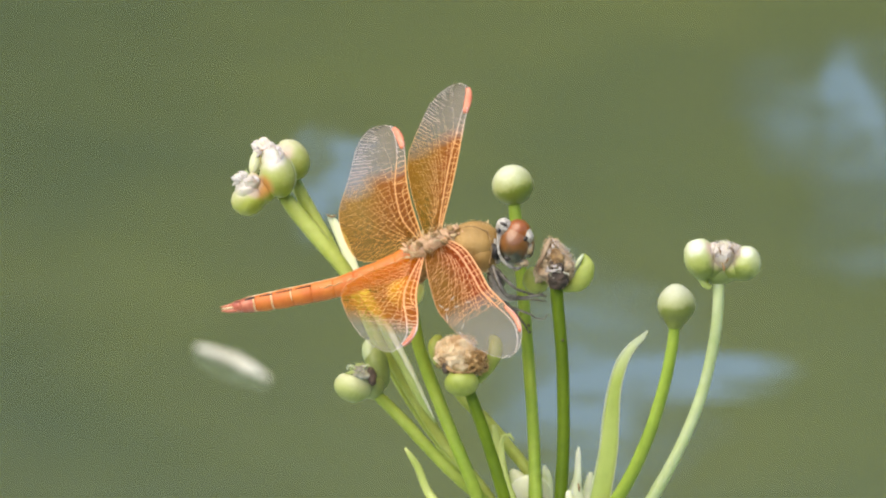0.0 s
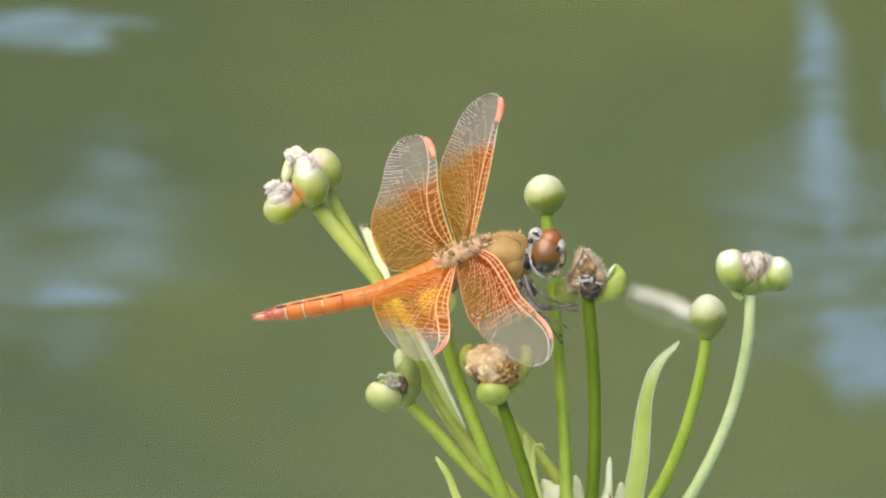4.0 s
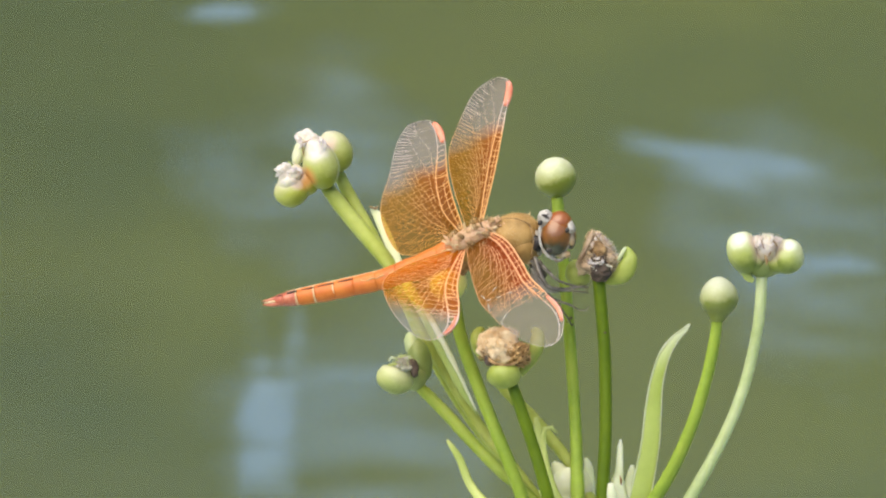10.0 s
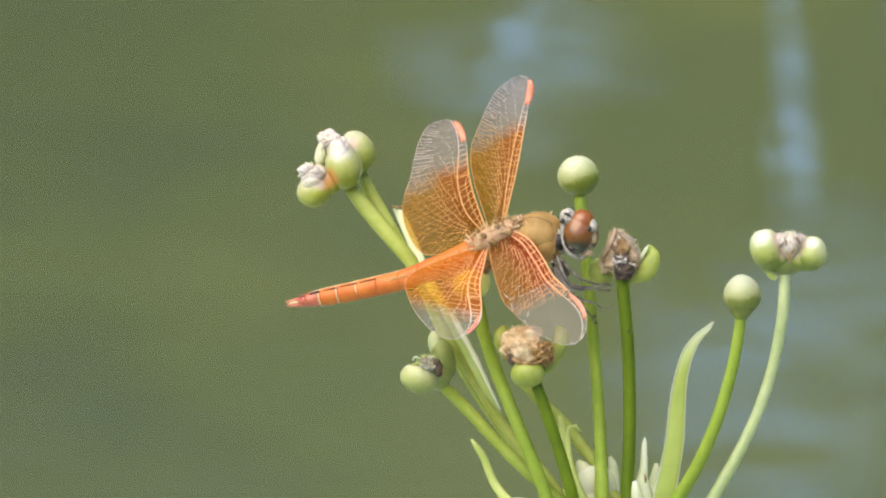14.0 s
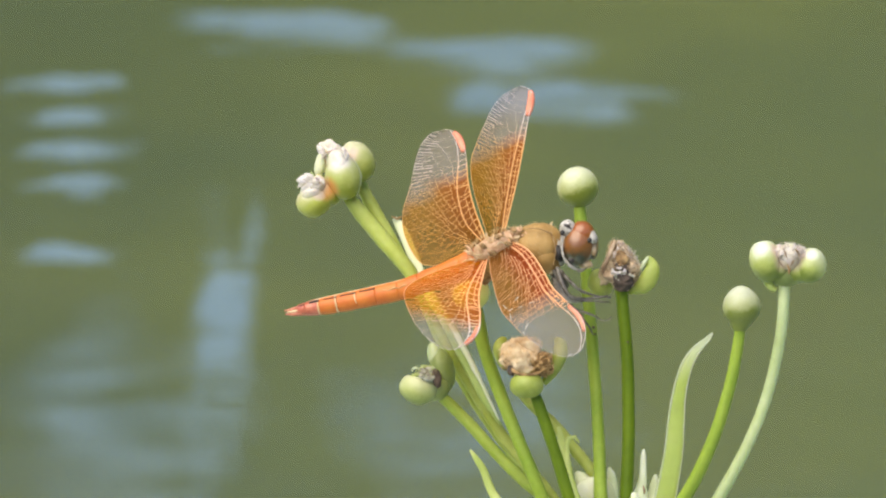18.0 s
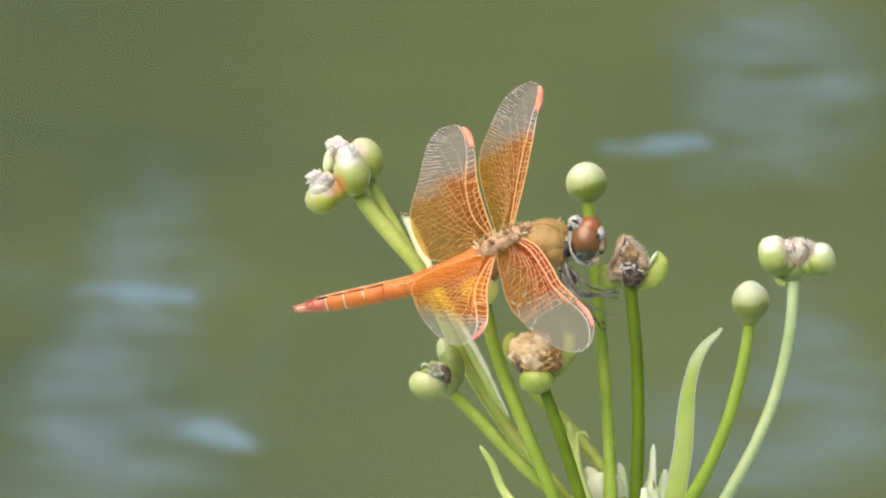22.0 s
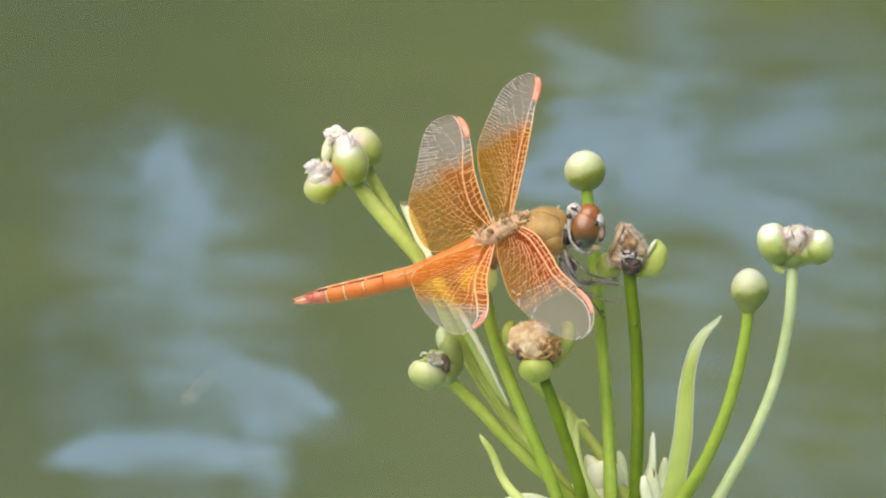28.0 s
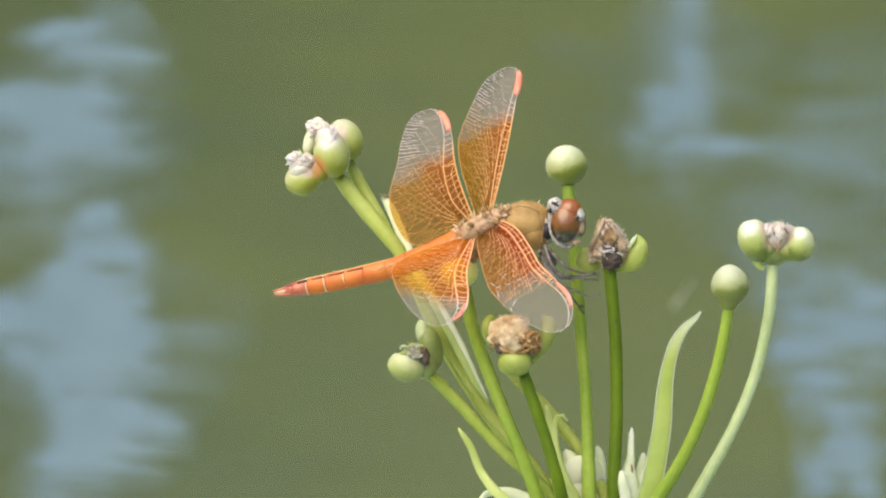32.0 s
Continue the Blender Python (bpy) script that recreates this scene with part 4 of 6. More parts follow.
make("side_line", lambda bm: ring_tube(bm, [at(*q) for q in side], [(0.5 + 1.1 * abs(math.sin(k * 0.9))) * UNIT for k in range(len(side))], 6), CURL, dragonfly, "ragged dark line along the side")
for rows, skin in ((((421, 538, 3.5, 4.5), (406, 541.5, 3.6, 3.2), (390, 544.5, 3.8, 0.8)), TAIL_TIP), (((420, 549, 3.5, 4.5), (405, 550.5, 3.6, 3.2), (391, 550.5, 3.8, 0.8)), TAIL_TIP), (((416, 544, 3.4, 2.6), (403, 546, 3.5, 2.0), (393, 547.5, 3.7, 0.8)), RING)):
    make("tail_appendage", lambda bm: rod(bm, rows, 12, 8, 1.0, None, 0.15), skin, dragonfly)

thorax = make("thorax", lambda bm: blob(bm, (836, 433, 0), 50, 41, 44, -14, 0.03, 600, 36, 26), THORAX, dragonfly, "furry tan thorax")
make("side_plate", lambda bm: blob(bm, (846, 450, -0.1), 37, 32, 38, 20, 0.03, 600, 26, 18), THORAX, thorax)
make("wing_base", lambda bm: blob(bm, (765, 432, 0.0), 52, 19, 31, -24, 0.10, 900, 40, 28), NOTUM, thorax, "lumpy cream and brown wing bases")
rnd = random.Random(4)
for k in range(64):
    u, v = rnd.uniform(-1, 1), rnd.uniform(-1, 1)
    x, y = 766 + 54 * u + 8 * v, 430 - 25 * u + 20 * v * (1 - 0.35 * abs(u))
    size, turn, near = rnd.uniform(4, 9), radians(rnd.uniform(-80, 60)), -2.1 + 1.3 * v * v
    ca, sa, r = math.cos(turn) * size, math.sin(turn) * size, rnd.uniform(1.2, 2.6)
    make("ridge", lambda bm: rod(bm, ((x - ca, y + sa, near + 0.2, r * 0.5), (x + rnd.uniform(-2, 2), y + rnd.uniform(-2, 2), near, r), (x + ca, y - sa, near + 0.2, r * 0.4)), 9, 7, 0.8, None, 0.4), (NOTUM, HAIR, CRUST, NOTUM, RING, NOTUM, NOTUM, CRUST, RING)[k % 9], thorax)
# Brown lumps put the shade of the gaps between wing bases into colour.
for q in ((742, 432), (768, 416), (795, 404), (758, 444), (786, 428)):
    make("hollow", lambda bm: crumple(bm, (*q, -1.9), 7, 5, 5, 20, q[0]), CRUST, thorax, "brown lump put in for the shade between the wing bases")
for q in (((812, 402), (838, 401), (862, 410)), ((862, 408), (870, 436), (866, 470))):
    make("seam", lambda bm: rod(bm, [(a, b, d, 1.0) for (a, b), d in zip(q, (-2.0, -2.6, -2.2))], 14, 6), CRUST, thorax, "thin brown seam")
make("underside", lambda bm: blob(bm, (770, 458, 0.8), 54, 22, 30, -8, 0.04, 700, 26, 18), THORAX, thorax)
make("hair", lambda bm: (fuzz(bm, (836, 433, 0), 50, 41, 44, 1500, 6, 0.3, -14, 0.7, 7), fuzz(bm, (765, 430, -0.6), 56, 26, 38, 900, 7, 0.3, -24, 0.8, 8)), HAIR, thorax, "fine golden hair")
# The shadow under the thorax is painted here as a dark brown lump.
make("underside", lambda bm: crumple(bm, (746, 478, 0.6), 15, 22, 14, 10, 21), CRUST, thorax, "dark brown lump put in for the shadow under the thorax")
make("chest", lambda bm: blob(bm, (860, 466, 0.0), 15, 17, 22, -10, 0.10, 900, 24, 18), RING, thorax, "buff chest")
make("collar", lambda bm: blob(bm, (877, 440, -0.4), 13, 28, 22, -8, 0.16, 1300, 24, 18), FACE, thorax, "ivory collar")
make("collar", lambda bm: blob(bm, (875, 446, -1.6), 9, 14, 9, -8, 0.2, 1300, 18, 14), DARK, thorax, "black neck patch")
make("spur", lambda bm: rod(bm, ((852, 402, 0, 5), (860, 398, 0, 3), (865, 390, 0, 0.8)), 8, 8), HAIR, thorax)

head = make("head", lambda bm: blob(bm, (907, 432, -0.6), 31, 38, 30, 0, 0.02, 700, 32, 24), FACE, dragonfly, "ivory-faced head with big rusty eyes", at(880, 440, -0.5))
make("compound_eye", lambda bm: blob(bm, (910, 431, -1.8), 26, 36, 27, 8, 0.006, 700, 40, 30), EYE_BALL, head, "shiny brown eye, blackish below")
make("compound_eye", lambda bm: blob(bm, (934, 430, 0.0), 12, 27, 22, -4, 0.006, 700, 32, 24), EYE_BALL, head, "shiny brown eye, blackish below")
make("brow", lambda bm: blob(bm, (917, 411, -1.6), 23, 23, 26, 24, 0.02, 700, 28, 20), EYE_SKIN, head, "dark red crown")
make("rim", lambda bm: rod(bm, ((898, 391, -1.6, 3), (886, 405, -2.3, 3.4), (881, 425, -2.5, 2.0), (883, 446, -2.5, 2.2), (891, 463, -2.3, 2.8), (904, 473, -2.0, 2.6), (922, 474, -1.4, 1.4)), 28, 10, 0.7, None, 0.3), FACE, head, "white rim behind the eye")
make("face", lambda bm: blob(bm, (892, 402, -2.0), 15, 15, 13, 24, 0.16, 1300, 26, 20), FACE, head)
make("face", lambda bm: blob(bm, (934, 417, -2.2), 10, 14, 11, -20, 0.12, 1300, 24, 18), FACE, head)
make("face", lambda bm: blob(bm, (936, 438, -1.2), 8, 13, 10, -10, 0.12, 1300, 22, 16), RING, head, "buff cheek")
make("jaw", lambda bm: blob(bm, (922, 465, -0.8), 14, 8, 16, 6, 0.14, 1300, 24, 18), RING, head, "buff jaw")
for q in ((882, 409, -2.7, 4.5, 4.5), (891, 397, -2.7, 7, 3), (930, 423, -2.9, 4, 5), (877, 445, -2.4, 5, 14), (898, 458, -3.6, 6, 4)):
    make("spot", lambda bm: blob(bm, q[:3], q[3], q[4], 3, 24, 0.25, 1600, 18, 12), DARK, head, "black spot")

LEGS = (
    ((872, 470, -2.4, 5), (884, 505, -3.2, 4.2), (897, 522, -3.0, 3.2), (930, 526, -2.4, 2.8), (962, 521, -1.8, 2.2)),
    ((878, 476, -1.6, 5), (900, 500, -2.6, 4.0), (915, 512, -2.4, 3.2), (945, 522, -1.6, 2.6), (968, 524, -1.2, 2.0)),
    ((866, 474, -1.0, 5), (890, 515, -0.6, 3.6), (905, 528, -0.4, 3.0), (935, 530, -0.2, 2.4), (966, 533, -0.2, 1.8)),
    ((905, 545, 0.6, 3.0), (935, 555, 0.4, 2.6), (950, 564, 0.3, 1.8), (964, 564, 0.2, 1.6), (968, 556, 0.2, 1.2)),
    ((862, 478, 0.6, 5), (880, 520, 1.2, 3.6), (905, 545, 1.6, 2.8), (928, 575, 3.6, 2.4), (936, 590, 4.4, 1.6)),
    ((905, 470, -1.4, 3), (912, 478, -1.8, 2.4), (922, 474, -1.8, 1.8), (930, 466, -1.4, 1.2)),
)
for k, q in enumerate(LEGS):
    make("leg", lambda bm: rod(bm, [(*r[:3], r[3] * 0.74) for r in q], 22, 8, 1.0, None, 0.25), LEG, dragonfly, "thin dark leg")
make("leg", lambda bm: rod(bm, ((868, 488, 0.4, 4), (876, 506, 0.2, 7), (886, 522, 0, 6), (902, 530, 0, 4), (925, 528, 0, 2)), 20, 10, 0.7, None, 0.3), LEG_PALE, dragonfly, "silvery thigh")


def spines(bm, rows, seed):
    rnd = random.Random(seed)
    c = even(course(rows, 60), 26)[8:]
    for r in c:
        p = at(*r[:3])
        d = (UPWARD * rnd.choice((-1, 1)) + ACROSS * 0.5 + TOWARD * rnd.uniform(-0.6, 0.6)).normalized()
        ring_tube(bm, [p, p + d * 9 * UNIT], [0.5 * UNIT, 0.15 * UNIT], 4)


for i, q in enumerate(LEGS[:3]):
    make("leg_spines", lambda bm: spines(bm, q, i), LEG, dragonfly)
make("leg_bristle", lambda bm: blob(bm, (878, 498, 1.0), 14, 16, 8, -30, 0.4, 1800, 20, 16), LEG, dragonfly, "pale silvery leg joint")

WINGS = (
    # name, leading edge, trailing edge, depth at root and tip
    ("forewing", ((780, 408), (799, 332), (811, 275), (822, 215), (831, 172), (827, 154), (813, 148)),
     ((752, 420), (727, 335), (722, 282), (738, 235), (765, 180), (792, 156), (813, 148)), 0.8, 10.0),
    ("hindwing", ((748, 424), (728, 362), (719, 318), (716, 268), (708, 240), (694, 225), (680, 222)),
     ((724, 440), (684, 458), (634, 460), (606, 415), (601, 372), (617, 320), (631, 264), (652, 231), (680, 222)), 1.0, 9.5),
    ("forewing", ((787, 422), (822, 441), (848, 478), (864, 508), (886, 531), (914, 560), (923, 588), (917, 618), (900, 633)),
     ((752, 450), (757, 488), (773, 545), (793, 572), (812, 592), (848, 618), (878, 632), (900, 633)), -1.6, -10.0),
    ("hindwing", ((749, 456), (742, 490), (736, 522), (739, 560), (736, 588), (720, 608), (695, 622)),
     ((724, 456), (662, 478), (616, 502), (604, 522), (612, 550), (628, 580), (656, 610), (678, 621), (695, 622)), -1.8, -9.0),
)


class Wing:
    def __init__(self, lead, trail, d0, d1):
        self.l = even(course([(a, b, 0) for a, b in lead], 200), 121)
        self.t = even(course([(a, b, 0) for a, b in trail], 200), 121)
        self.d0, self.d1 = d0, d1

    def __call__(self, s, c, lift=0.0):
        s = min(max(s, 0.0), 1.0)
        i = s * 120
        j = min(int(i), 119)
        f = i - j
        a = self.l[j] * (1 - f) + self.l[j + 1] * f
        b = self.t[j] * (1 - f) + self.t[j + 1] * f
        q = a * (1 - c) + b * c
        pleat = 0.10 * math.sin(c * 26) * max(0.0, 0.5 - c) * 2
        d = self.d0 + (self.d1 - self.d0) * (s ** 0.9) + 0.5 * math.sin(math.pi * c) + pleat
        return at(q[0], q[1], d - lift)


def film(bm, w):
    layer = bm.loops.layers.uv.verify()
    n, m = 64, 26
    g = [[bm.verts.new(w(i / n * 0.998, j / m)) for j in range(m + 1)] for i in range(n + 1)]
    for i in range(n):
        for j in range(m):
            q = [(i, j), (i + 1, j), (i + 1, j + 1), (i, j + 1)]
            f = bm.faces.new([g[a][b] for a, b in q])
            f.smooth = True
            for lp, (a, b) in zip(f.loops, q):
                lp[layer].uv = (a / n, b / m)


def net(w, seed, rear):
    """The veins: (kind, lines of (s, c, radius))."""
    rnd = random.Random(seed)
    lines = []
    nod = 0.56 if not rear else 0.48
    costa = [(s, 0.0, 1.9) for s in np.linspace(0, 1, 48)]
    trail = [(s, 1.0, 0.8) for s in np.linspace(0, 1, 60)]
    ladder = 0.17 if not rear else 0.20
    radius = [(s, ladder * (1 - 0.45 * max(0.0, (s - 0.2)) / 0.8), 1.9) for s in np.linspace(0.01, 0.94, 40)]
    sub = [(s, 0.5 * ladder * (1 - 0.3 * s / nod) * (1 if s < nod - 0.05 else max(0.0, (nod - s) / 0.05)), 1.1) for s in np.linspace(0.02, nod, 18)]
    lines += [("edge", costa), ("trail", trail), ("long", radius), ("long", sub)]
    # the sectors leave the radius near the root and sweep round to the hind edge
    ends = (0.97, 0.91, 0.84, 0.76, 0.67, 0.57, 0.46, 0.34, 0.22)
    starts = (0.50, 0.34, 0.24, 0.16, 0.12, 0.10, 0.08, 0.06, 0.04)
    fan = []
    for k, (e, s0) in enumerate(zip(ends, starts)):
        c0 = ladder * 1.02 + 0.045 * k * (1 - s0)
        p = 2.6 - 0.16 * k if k < 7 else 1.3
        row = []
        for u in np.linspace(0, 1, 24):
            s = s0 + (e - s0) * u
            sway = 0.018 * math.sin(u * 9 + k * 1.7) if 0.25 < u < 0.97 else 0.0
            row.append((s, min(1.0, c0 + (1 - c0) * u ** p + sway), 1.7 - 0.8 * u))
        fan.append(row)
        lines.append(("fan", row))

    def crossing(a, b, step, r, s0, s1, lean=0.0, kink=0.12, kind="cross"):
        ca, cb = np.array(a), np.array(b)
        s = s0
        while s < s1:
            qa, qb = s, s + lean
            x, y = np.interp(qa, ca[:, 0], ca[:, 1]), np.interp(qb, cb[:, 0], cb[:, 1])
            if 0.012 < y - x < 0.6:
                lines.append((kind, [(qa, x, r), (0.5 * (qa + qb) + rnd.uniform(-0.014, 0.014), 0.5 * (x + y) + rnd.uniform(-kink, kink) * (y - x), r), (qb, y, r)]))
            s += step * rnd.uniform(0.7, 1.35)

    crossing(costa, radius, 0.047, 1.05, 0.05, nod - 0.01, 0.0, 0.03, "long")
    crossing(costa, radius, 0.045, 1.1, nod + 0.03, 0.80, 0.0, 0.03, "long")
    lines.append(("long", [(nod, 0.0, 1.7), (nod + 0.006, 0.5 * ladder, 1.8), (nod + 0.02, ladder * 0.95, 1.6)]))
    crossing(radius, fan[0], 0.036, 0.95, 0.30, 0.90)
    for a, b in zip(fan, fan[1:]):
        crossing(a, b, 0.034, 0.92, max(a[0][0], b[0][0]) + 0.03, b[-1][0], 0.006)
    crossing(radius, fan[2], 0.05, 1.1, 0.09, 0.40)
    # in the wide fields a wavering line halves the cells
    for a, b in zip(fan[2:], fan[3:]):
        ca, cb = np.array(a), np.array(b)
        lo, hi = max(ca[0, 0], cb[0, 0]) + 0.16, cb[-1, 0]
        if hi - lo > 0.12:
            lines.append(("cross", [(s, 0.5 * (np.interp(s, ca[:, 0], ca[:, 1]) + np.interp(s, cb[:, 0], cb[:, 1])) + rnd.uniform(-0.012, 0.012), 0.75) for s in np.linspace(lo, hi, 14)]))
    # the comb of cells along the hind edge and round the tip; their glints are drawn as its pale lines
    s = 0.08
    while s < 0.985:
        depth = rnd.uniform(0.14, 0.46) if s > 0.5 else rnd.uniform(0.20, 0.36)
        lines.append(("comb", [(s + (1 - c) * (-0.10 if not rear else -0.07), c + 0.01 * math.sin(40 * c + s * 50), 1.0 if s > 0.5 else 0.7) for c in np.linspace(1 - depth, 1, 6)]))
        s += rnd.uniform(0.011, 0.022)
    return lines


def veins(bm, w, seed, rear, edge, clear, comb, fine, main=1.0):
    """edge: where the clear tip begins in front and behind; clear, comb: how strong the veins and the hind comb are there; fine: their strength before it."""
    bm.loops.layers.uv.verify()
    for kind, row in net(w, seed, rear):
        radii = []
        for s, c, r in row:
            past = min(max((s - (edge[0] * (1 - c) + edge[1] * c)) / 0.08, 0.0), 1.0)
            front = min(max((0.75 - c) / 0.4, 0.0), 1.0)
            k = fine * (0.55 + 0.65 * front)
            if kind == "edge":
                k = 0.86 - 0.56 * past
            elif kind == "long":
                k = 0.82 - 0.40 * past
            elif kind == "comb":
                k += (comb - k) * past
            elif kind == "trail":
                k = 0.5 - 0.2 * past
            else:
                k *= 0.72 if kind == "fan" else 1.12
                k += (clear - k) * past
            radii.append(max(r * k * (main if kind in ("edge", "long") else 1.0), 0.06) * UNIT)
        kept = [q for q in range(len(row)) if radii[q] > 0.075 * UNIT]
        if len(kept) > 1:
            ring_tube(bm, [w(*row[q][:2]) for q in kept], [radii[q] for q in kept], 4, 1.0, None, 0.0, [row[q][:2] for q in kept])


def spot(bm, w, s0, s1):
    n = 8
    rows = [(s0 + (s1 - s0) * i / n, 0.030, (6.6 if s1 - s0 < 0.2 else 4.6) * math.sin(math.pi * (0.12 + 0.76 * i / n)) ** 0.5) for i in range(n + 1)]
    ring_tube(bm, [w(s, c) for s, c, r in rows], [r * UNIT for s, c, r in rows], 10, 0.35)


wings = []
SKINS = (WING_FAR, WING_FAR_HIND, WING_NEAR, WING_REAR)
TIPS = ((0.66, 0.48), (0.60, 0.60), (0.52, 0.50), (0.68, 0.56))
for i, (name, lead, trail, d0, d1) in enumerate(WINGS):
    w = Wing(lead, trail, d0, d1)
    rear = name == "hindwing"
    ob = make(name, lambda bm: film(bm, w), SKINS[i], dragonfly, "amber wing with a clear tip", w(0.0, 0.4))
    make("vein_net", lambda bm: veins(bm, w, 11 + i, rear, TIPS[i], *((0.12, 0.40, 0.30, 0.75), (0.12, 0.40, 0.30, 0.75), (0.04, 0.06, 0.40), (0.05, 0.09, 0.40))[i]), VEIN if i > 1 else VEIN_PALE, ob, "net of fine orange veins")
    make("wing_spot", lambda bm: spot(bm, w, *((0.77, 0.935), (0.74, 0.92), (0.60, 0.80), (0.66, 0.88))[i]), STIGMA, ob, "coral-red wing spot")
    if i == 2:
        for a, b, turn, size in ((781, 543, 40, 5), (791, 548, -20, 4), (801, 528, -50, 5), (808, 543, -10, 4), (791, 562, 80, 7), (828, 535, -15, 5), (819, 578, -60, 6), (814, 590, 60, 4), (894, 632, -30, 6)):
            ca, sa = math.cos(radians(turn)) * size, math.sin(radians(turn)) * size
            deep = -5.2 - 4.5 * (b - 530) / 100
            make("edge_speck", lambda bm: rod(bm, ((a - ca, b - sa, deep, 0.5), (a, b, deep - 0.1, 0.9), (a + ca, b + sa, deep, 0.5)), 8, 6, 0.7), PETAL, ob, "small white speck")
    wings.append(ob)

# ------------------------------------------------------------------ ripples and drifting scraps


def ripple(bm, sx, sy, slope, length, fill, seed):
    """A patch of ruffled water: low wavelets whose faces lean towards the eye, dense in the middle and thinning out at an uneven rim.
    sx and sy are its half widths in metres, length the step from crest to crest, fill how much of each step is raised."""
    n, rows = 44, int(2.7 * sy / length) + 1
    rnd = random.Random(seed)
    o = Vector((rnd.uniform(-9, 9), rnd.uniform(-9, 9), rnd.uniform(-9, 9)))
    for h in range(rows):
        strip = []
        for i in range(n + 1):
            x, y = (i / n * 2 - 1) * 1.35 * sx, (h - rows / 2) * length
            q = Vector((x / sx, y / sy, 0))
            r = math.hypot(q.x + 0.6 * noise.noise(q * 0.9 + o), q.y + 0.6 * noise.noise(q * 0.9 - o)) + 0.22 * noise.noise(q * 2.6 + o)
            rim = max(abs(x) / (1.35 * sx), abs(y) / (1.35 * sy))
            k = min(max(1.15 - r, 0.0), 1.0) * min(max(1 - rim, 0.0) * 4, 1.0)
            k = k * k * (3 - 2 * k)
            streak = 0.75 + 0.8 * noise.noise(Vector((x * 60, y * 110, 3)) + o) + 0.5 * noise.noise(Vector((x * 90, h * 1.7, 7)) - o)
            run = length * min(max(fill * k * streak * 1.5, 0.0), 0.97)
            lean = slope * (1 + 0.22 * noise.noise(q * 1.6 - o))
            y += 0.3 * min(length, 0.5 * sy) * noise.noise(q * 1.3 + o)
            strip.append((x, y, run, run * lean))
        for a, b in zip(strip, strip[1:]):
            if max(a[2], b[2]) > 0.03 * length:
                foot = [bm.verts.new((p[0], p[1], 0.00002)) for p in (a, b)]
                crest = [bm.verts.new((p[0], p[1] + p[2], p[3] + 0.00002)) for p in (b, a)]
                back = [bm.verts.new((p[0], p[1] + p[2] + 0.0002, -0.0002)) for p in (a, b)]
                bm.faces.new(foot + crest)
                bm.faces.new([crest[1], crest[0], back[1], back[0]])


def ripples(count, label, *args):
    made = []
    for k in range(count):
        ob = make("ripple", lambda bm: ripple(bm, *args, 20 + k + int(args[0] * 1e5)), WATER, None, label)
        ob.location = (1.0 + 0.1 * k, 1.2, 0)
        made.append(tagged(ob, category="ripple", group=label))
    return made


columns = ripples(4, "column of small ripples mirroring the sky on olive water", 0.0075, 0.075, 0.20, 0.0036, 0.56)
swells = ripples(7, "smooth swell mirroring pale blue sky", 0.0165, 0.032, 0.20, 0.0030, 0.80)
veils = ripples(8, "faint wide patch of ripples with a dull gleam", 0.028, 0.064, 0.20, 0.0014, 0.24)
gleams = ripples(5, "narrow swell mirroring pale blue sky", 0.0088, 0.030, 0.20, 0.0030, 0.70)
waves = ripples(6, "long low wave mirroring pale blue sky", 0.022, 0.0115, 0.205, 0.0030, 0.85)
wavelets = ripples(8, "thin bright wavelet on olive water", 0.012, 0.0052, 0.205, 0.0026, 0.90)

leaf_scrap = thing("floating_leaf", (0.03, 1.1, 0), "bleached whitish leaf scrap floating on the pond", "leaf")


def scrap(bm, half):
    n, m = 18, 6
    for s in (1,):
        g = []
        for i in range(n + 1):
            u = i / n
            w = 0.00085 * math.sin(math.pi * u ** 0.75) ** 0.7 + 0.0003
            row = []
            for j in range(m + 1):
                c = j / m if half > 0 else -j / m
                p = Vector(((u - 0.5) * 0.0195, c * w * 1.15, 0.0004 + 0.0010 * abs(c) ** 1.5 * math.sin(math.pi * u) + 0.0006 * noise.noise(Vector((u * 5, c * 3, 1)))))
                q = pose(0, 0, 0, 0, 0, -44) @ p
                row.append(bm.verts.new(leaf_scrap.location + q))
            g.append(row)
        top = [[v.co + Vector((0, 0, 0.0004)) for v in r] for r in g]
        t = [[bm.verts.new(c) for c in r] for r in top]
        for i in range(n):
            for j in range(m):
                bm.faces.new((t[i][j], t[i + 1][j], t[i + 1][j + 1], t[i][j + 1])).smooth = True
                bm.faces.new((g[i][j + 1], g[i + 1][j + 1], g[i + 1][j], g[i][j])).smooth = True
            bm.faces.new((g[i][m], t[i][m], t[i + 1][m], g[i + 1][m]))


make("blade", lambda bm: scrap(bm, 1), DRIFT, leaf_scrap)
make("blade", lambda bm: scrap(bm, -1), DRIFT, leaf_scrap)
seed = thing("floating_seed", (0.06, 1.1, 0), "tiny pale seed with a thin tail drifting on the pond", "seed")


def kernel(bm):
    bmesh.ops.create_icosphere(bm, subdivisions=2, radius=0.0004)
    for v in bm.verts:
        v.co = Vector((v.co.x, v.co.y * 1.3, v.co.z * 0.6 + 0.0006)) * (1 + 0.15 * noise.noise(v.co * 900)) + seed.location


make("kernel", kernel, DRIFT, seed)
make("tail", lambda bm: ring_tube(bm, [seed.location + Vector((0.0007 * k, 0.0020 * k, 0.0005)) for k in range(6)], [0.00012, 0.00012, 0.0001, 0.0001, 0.00008, 0.00006], 6, 1.0, (0, 0, 1)), DRIFT, seed)

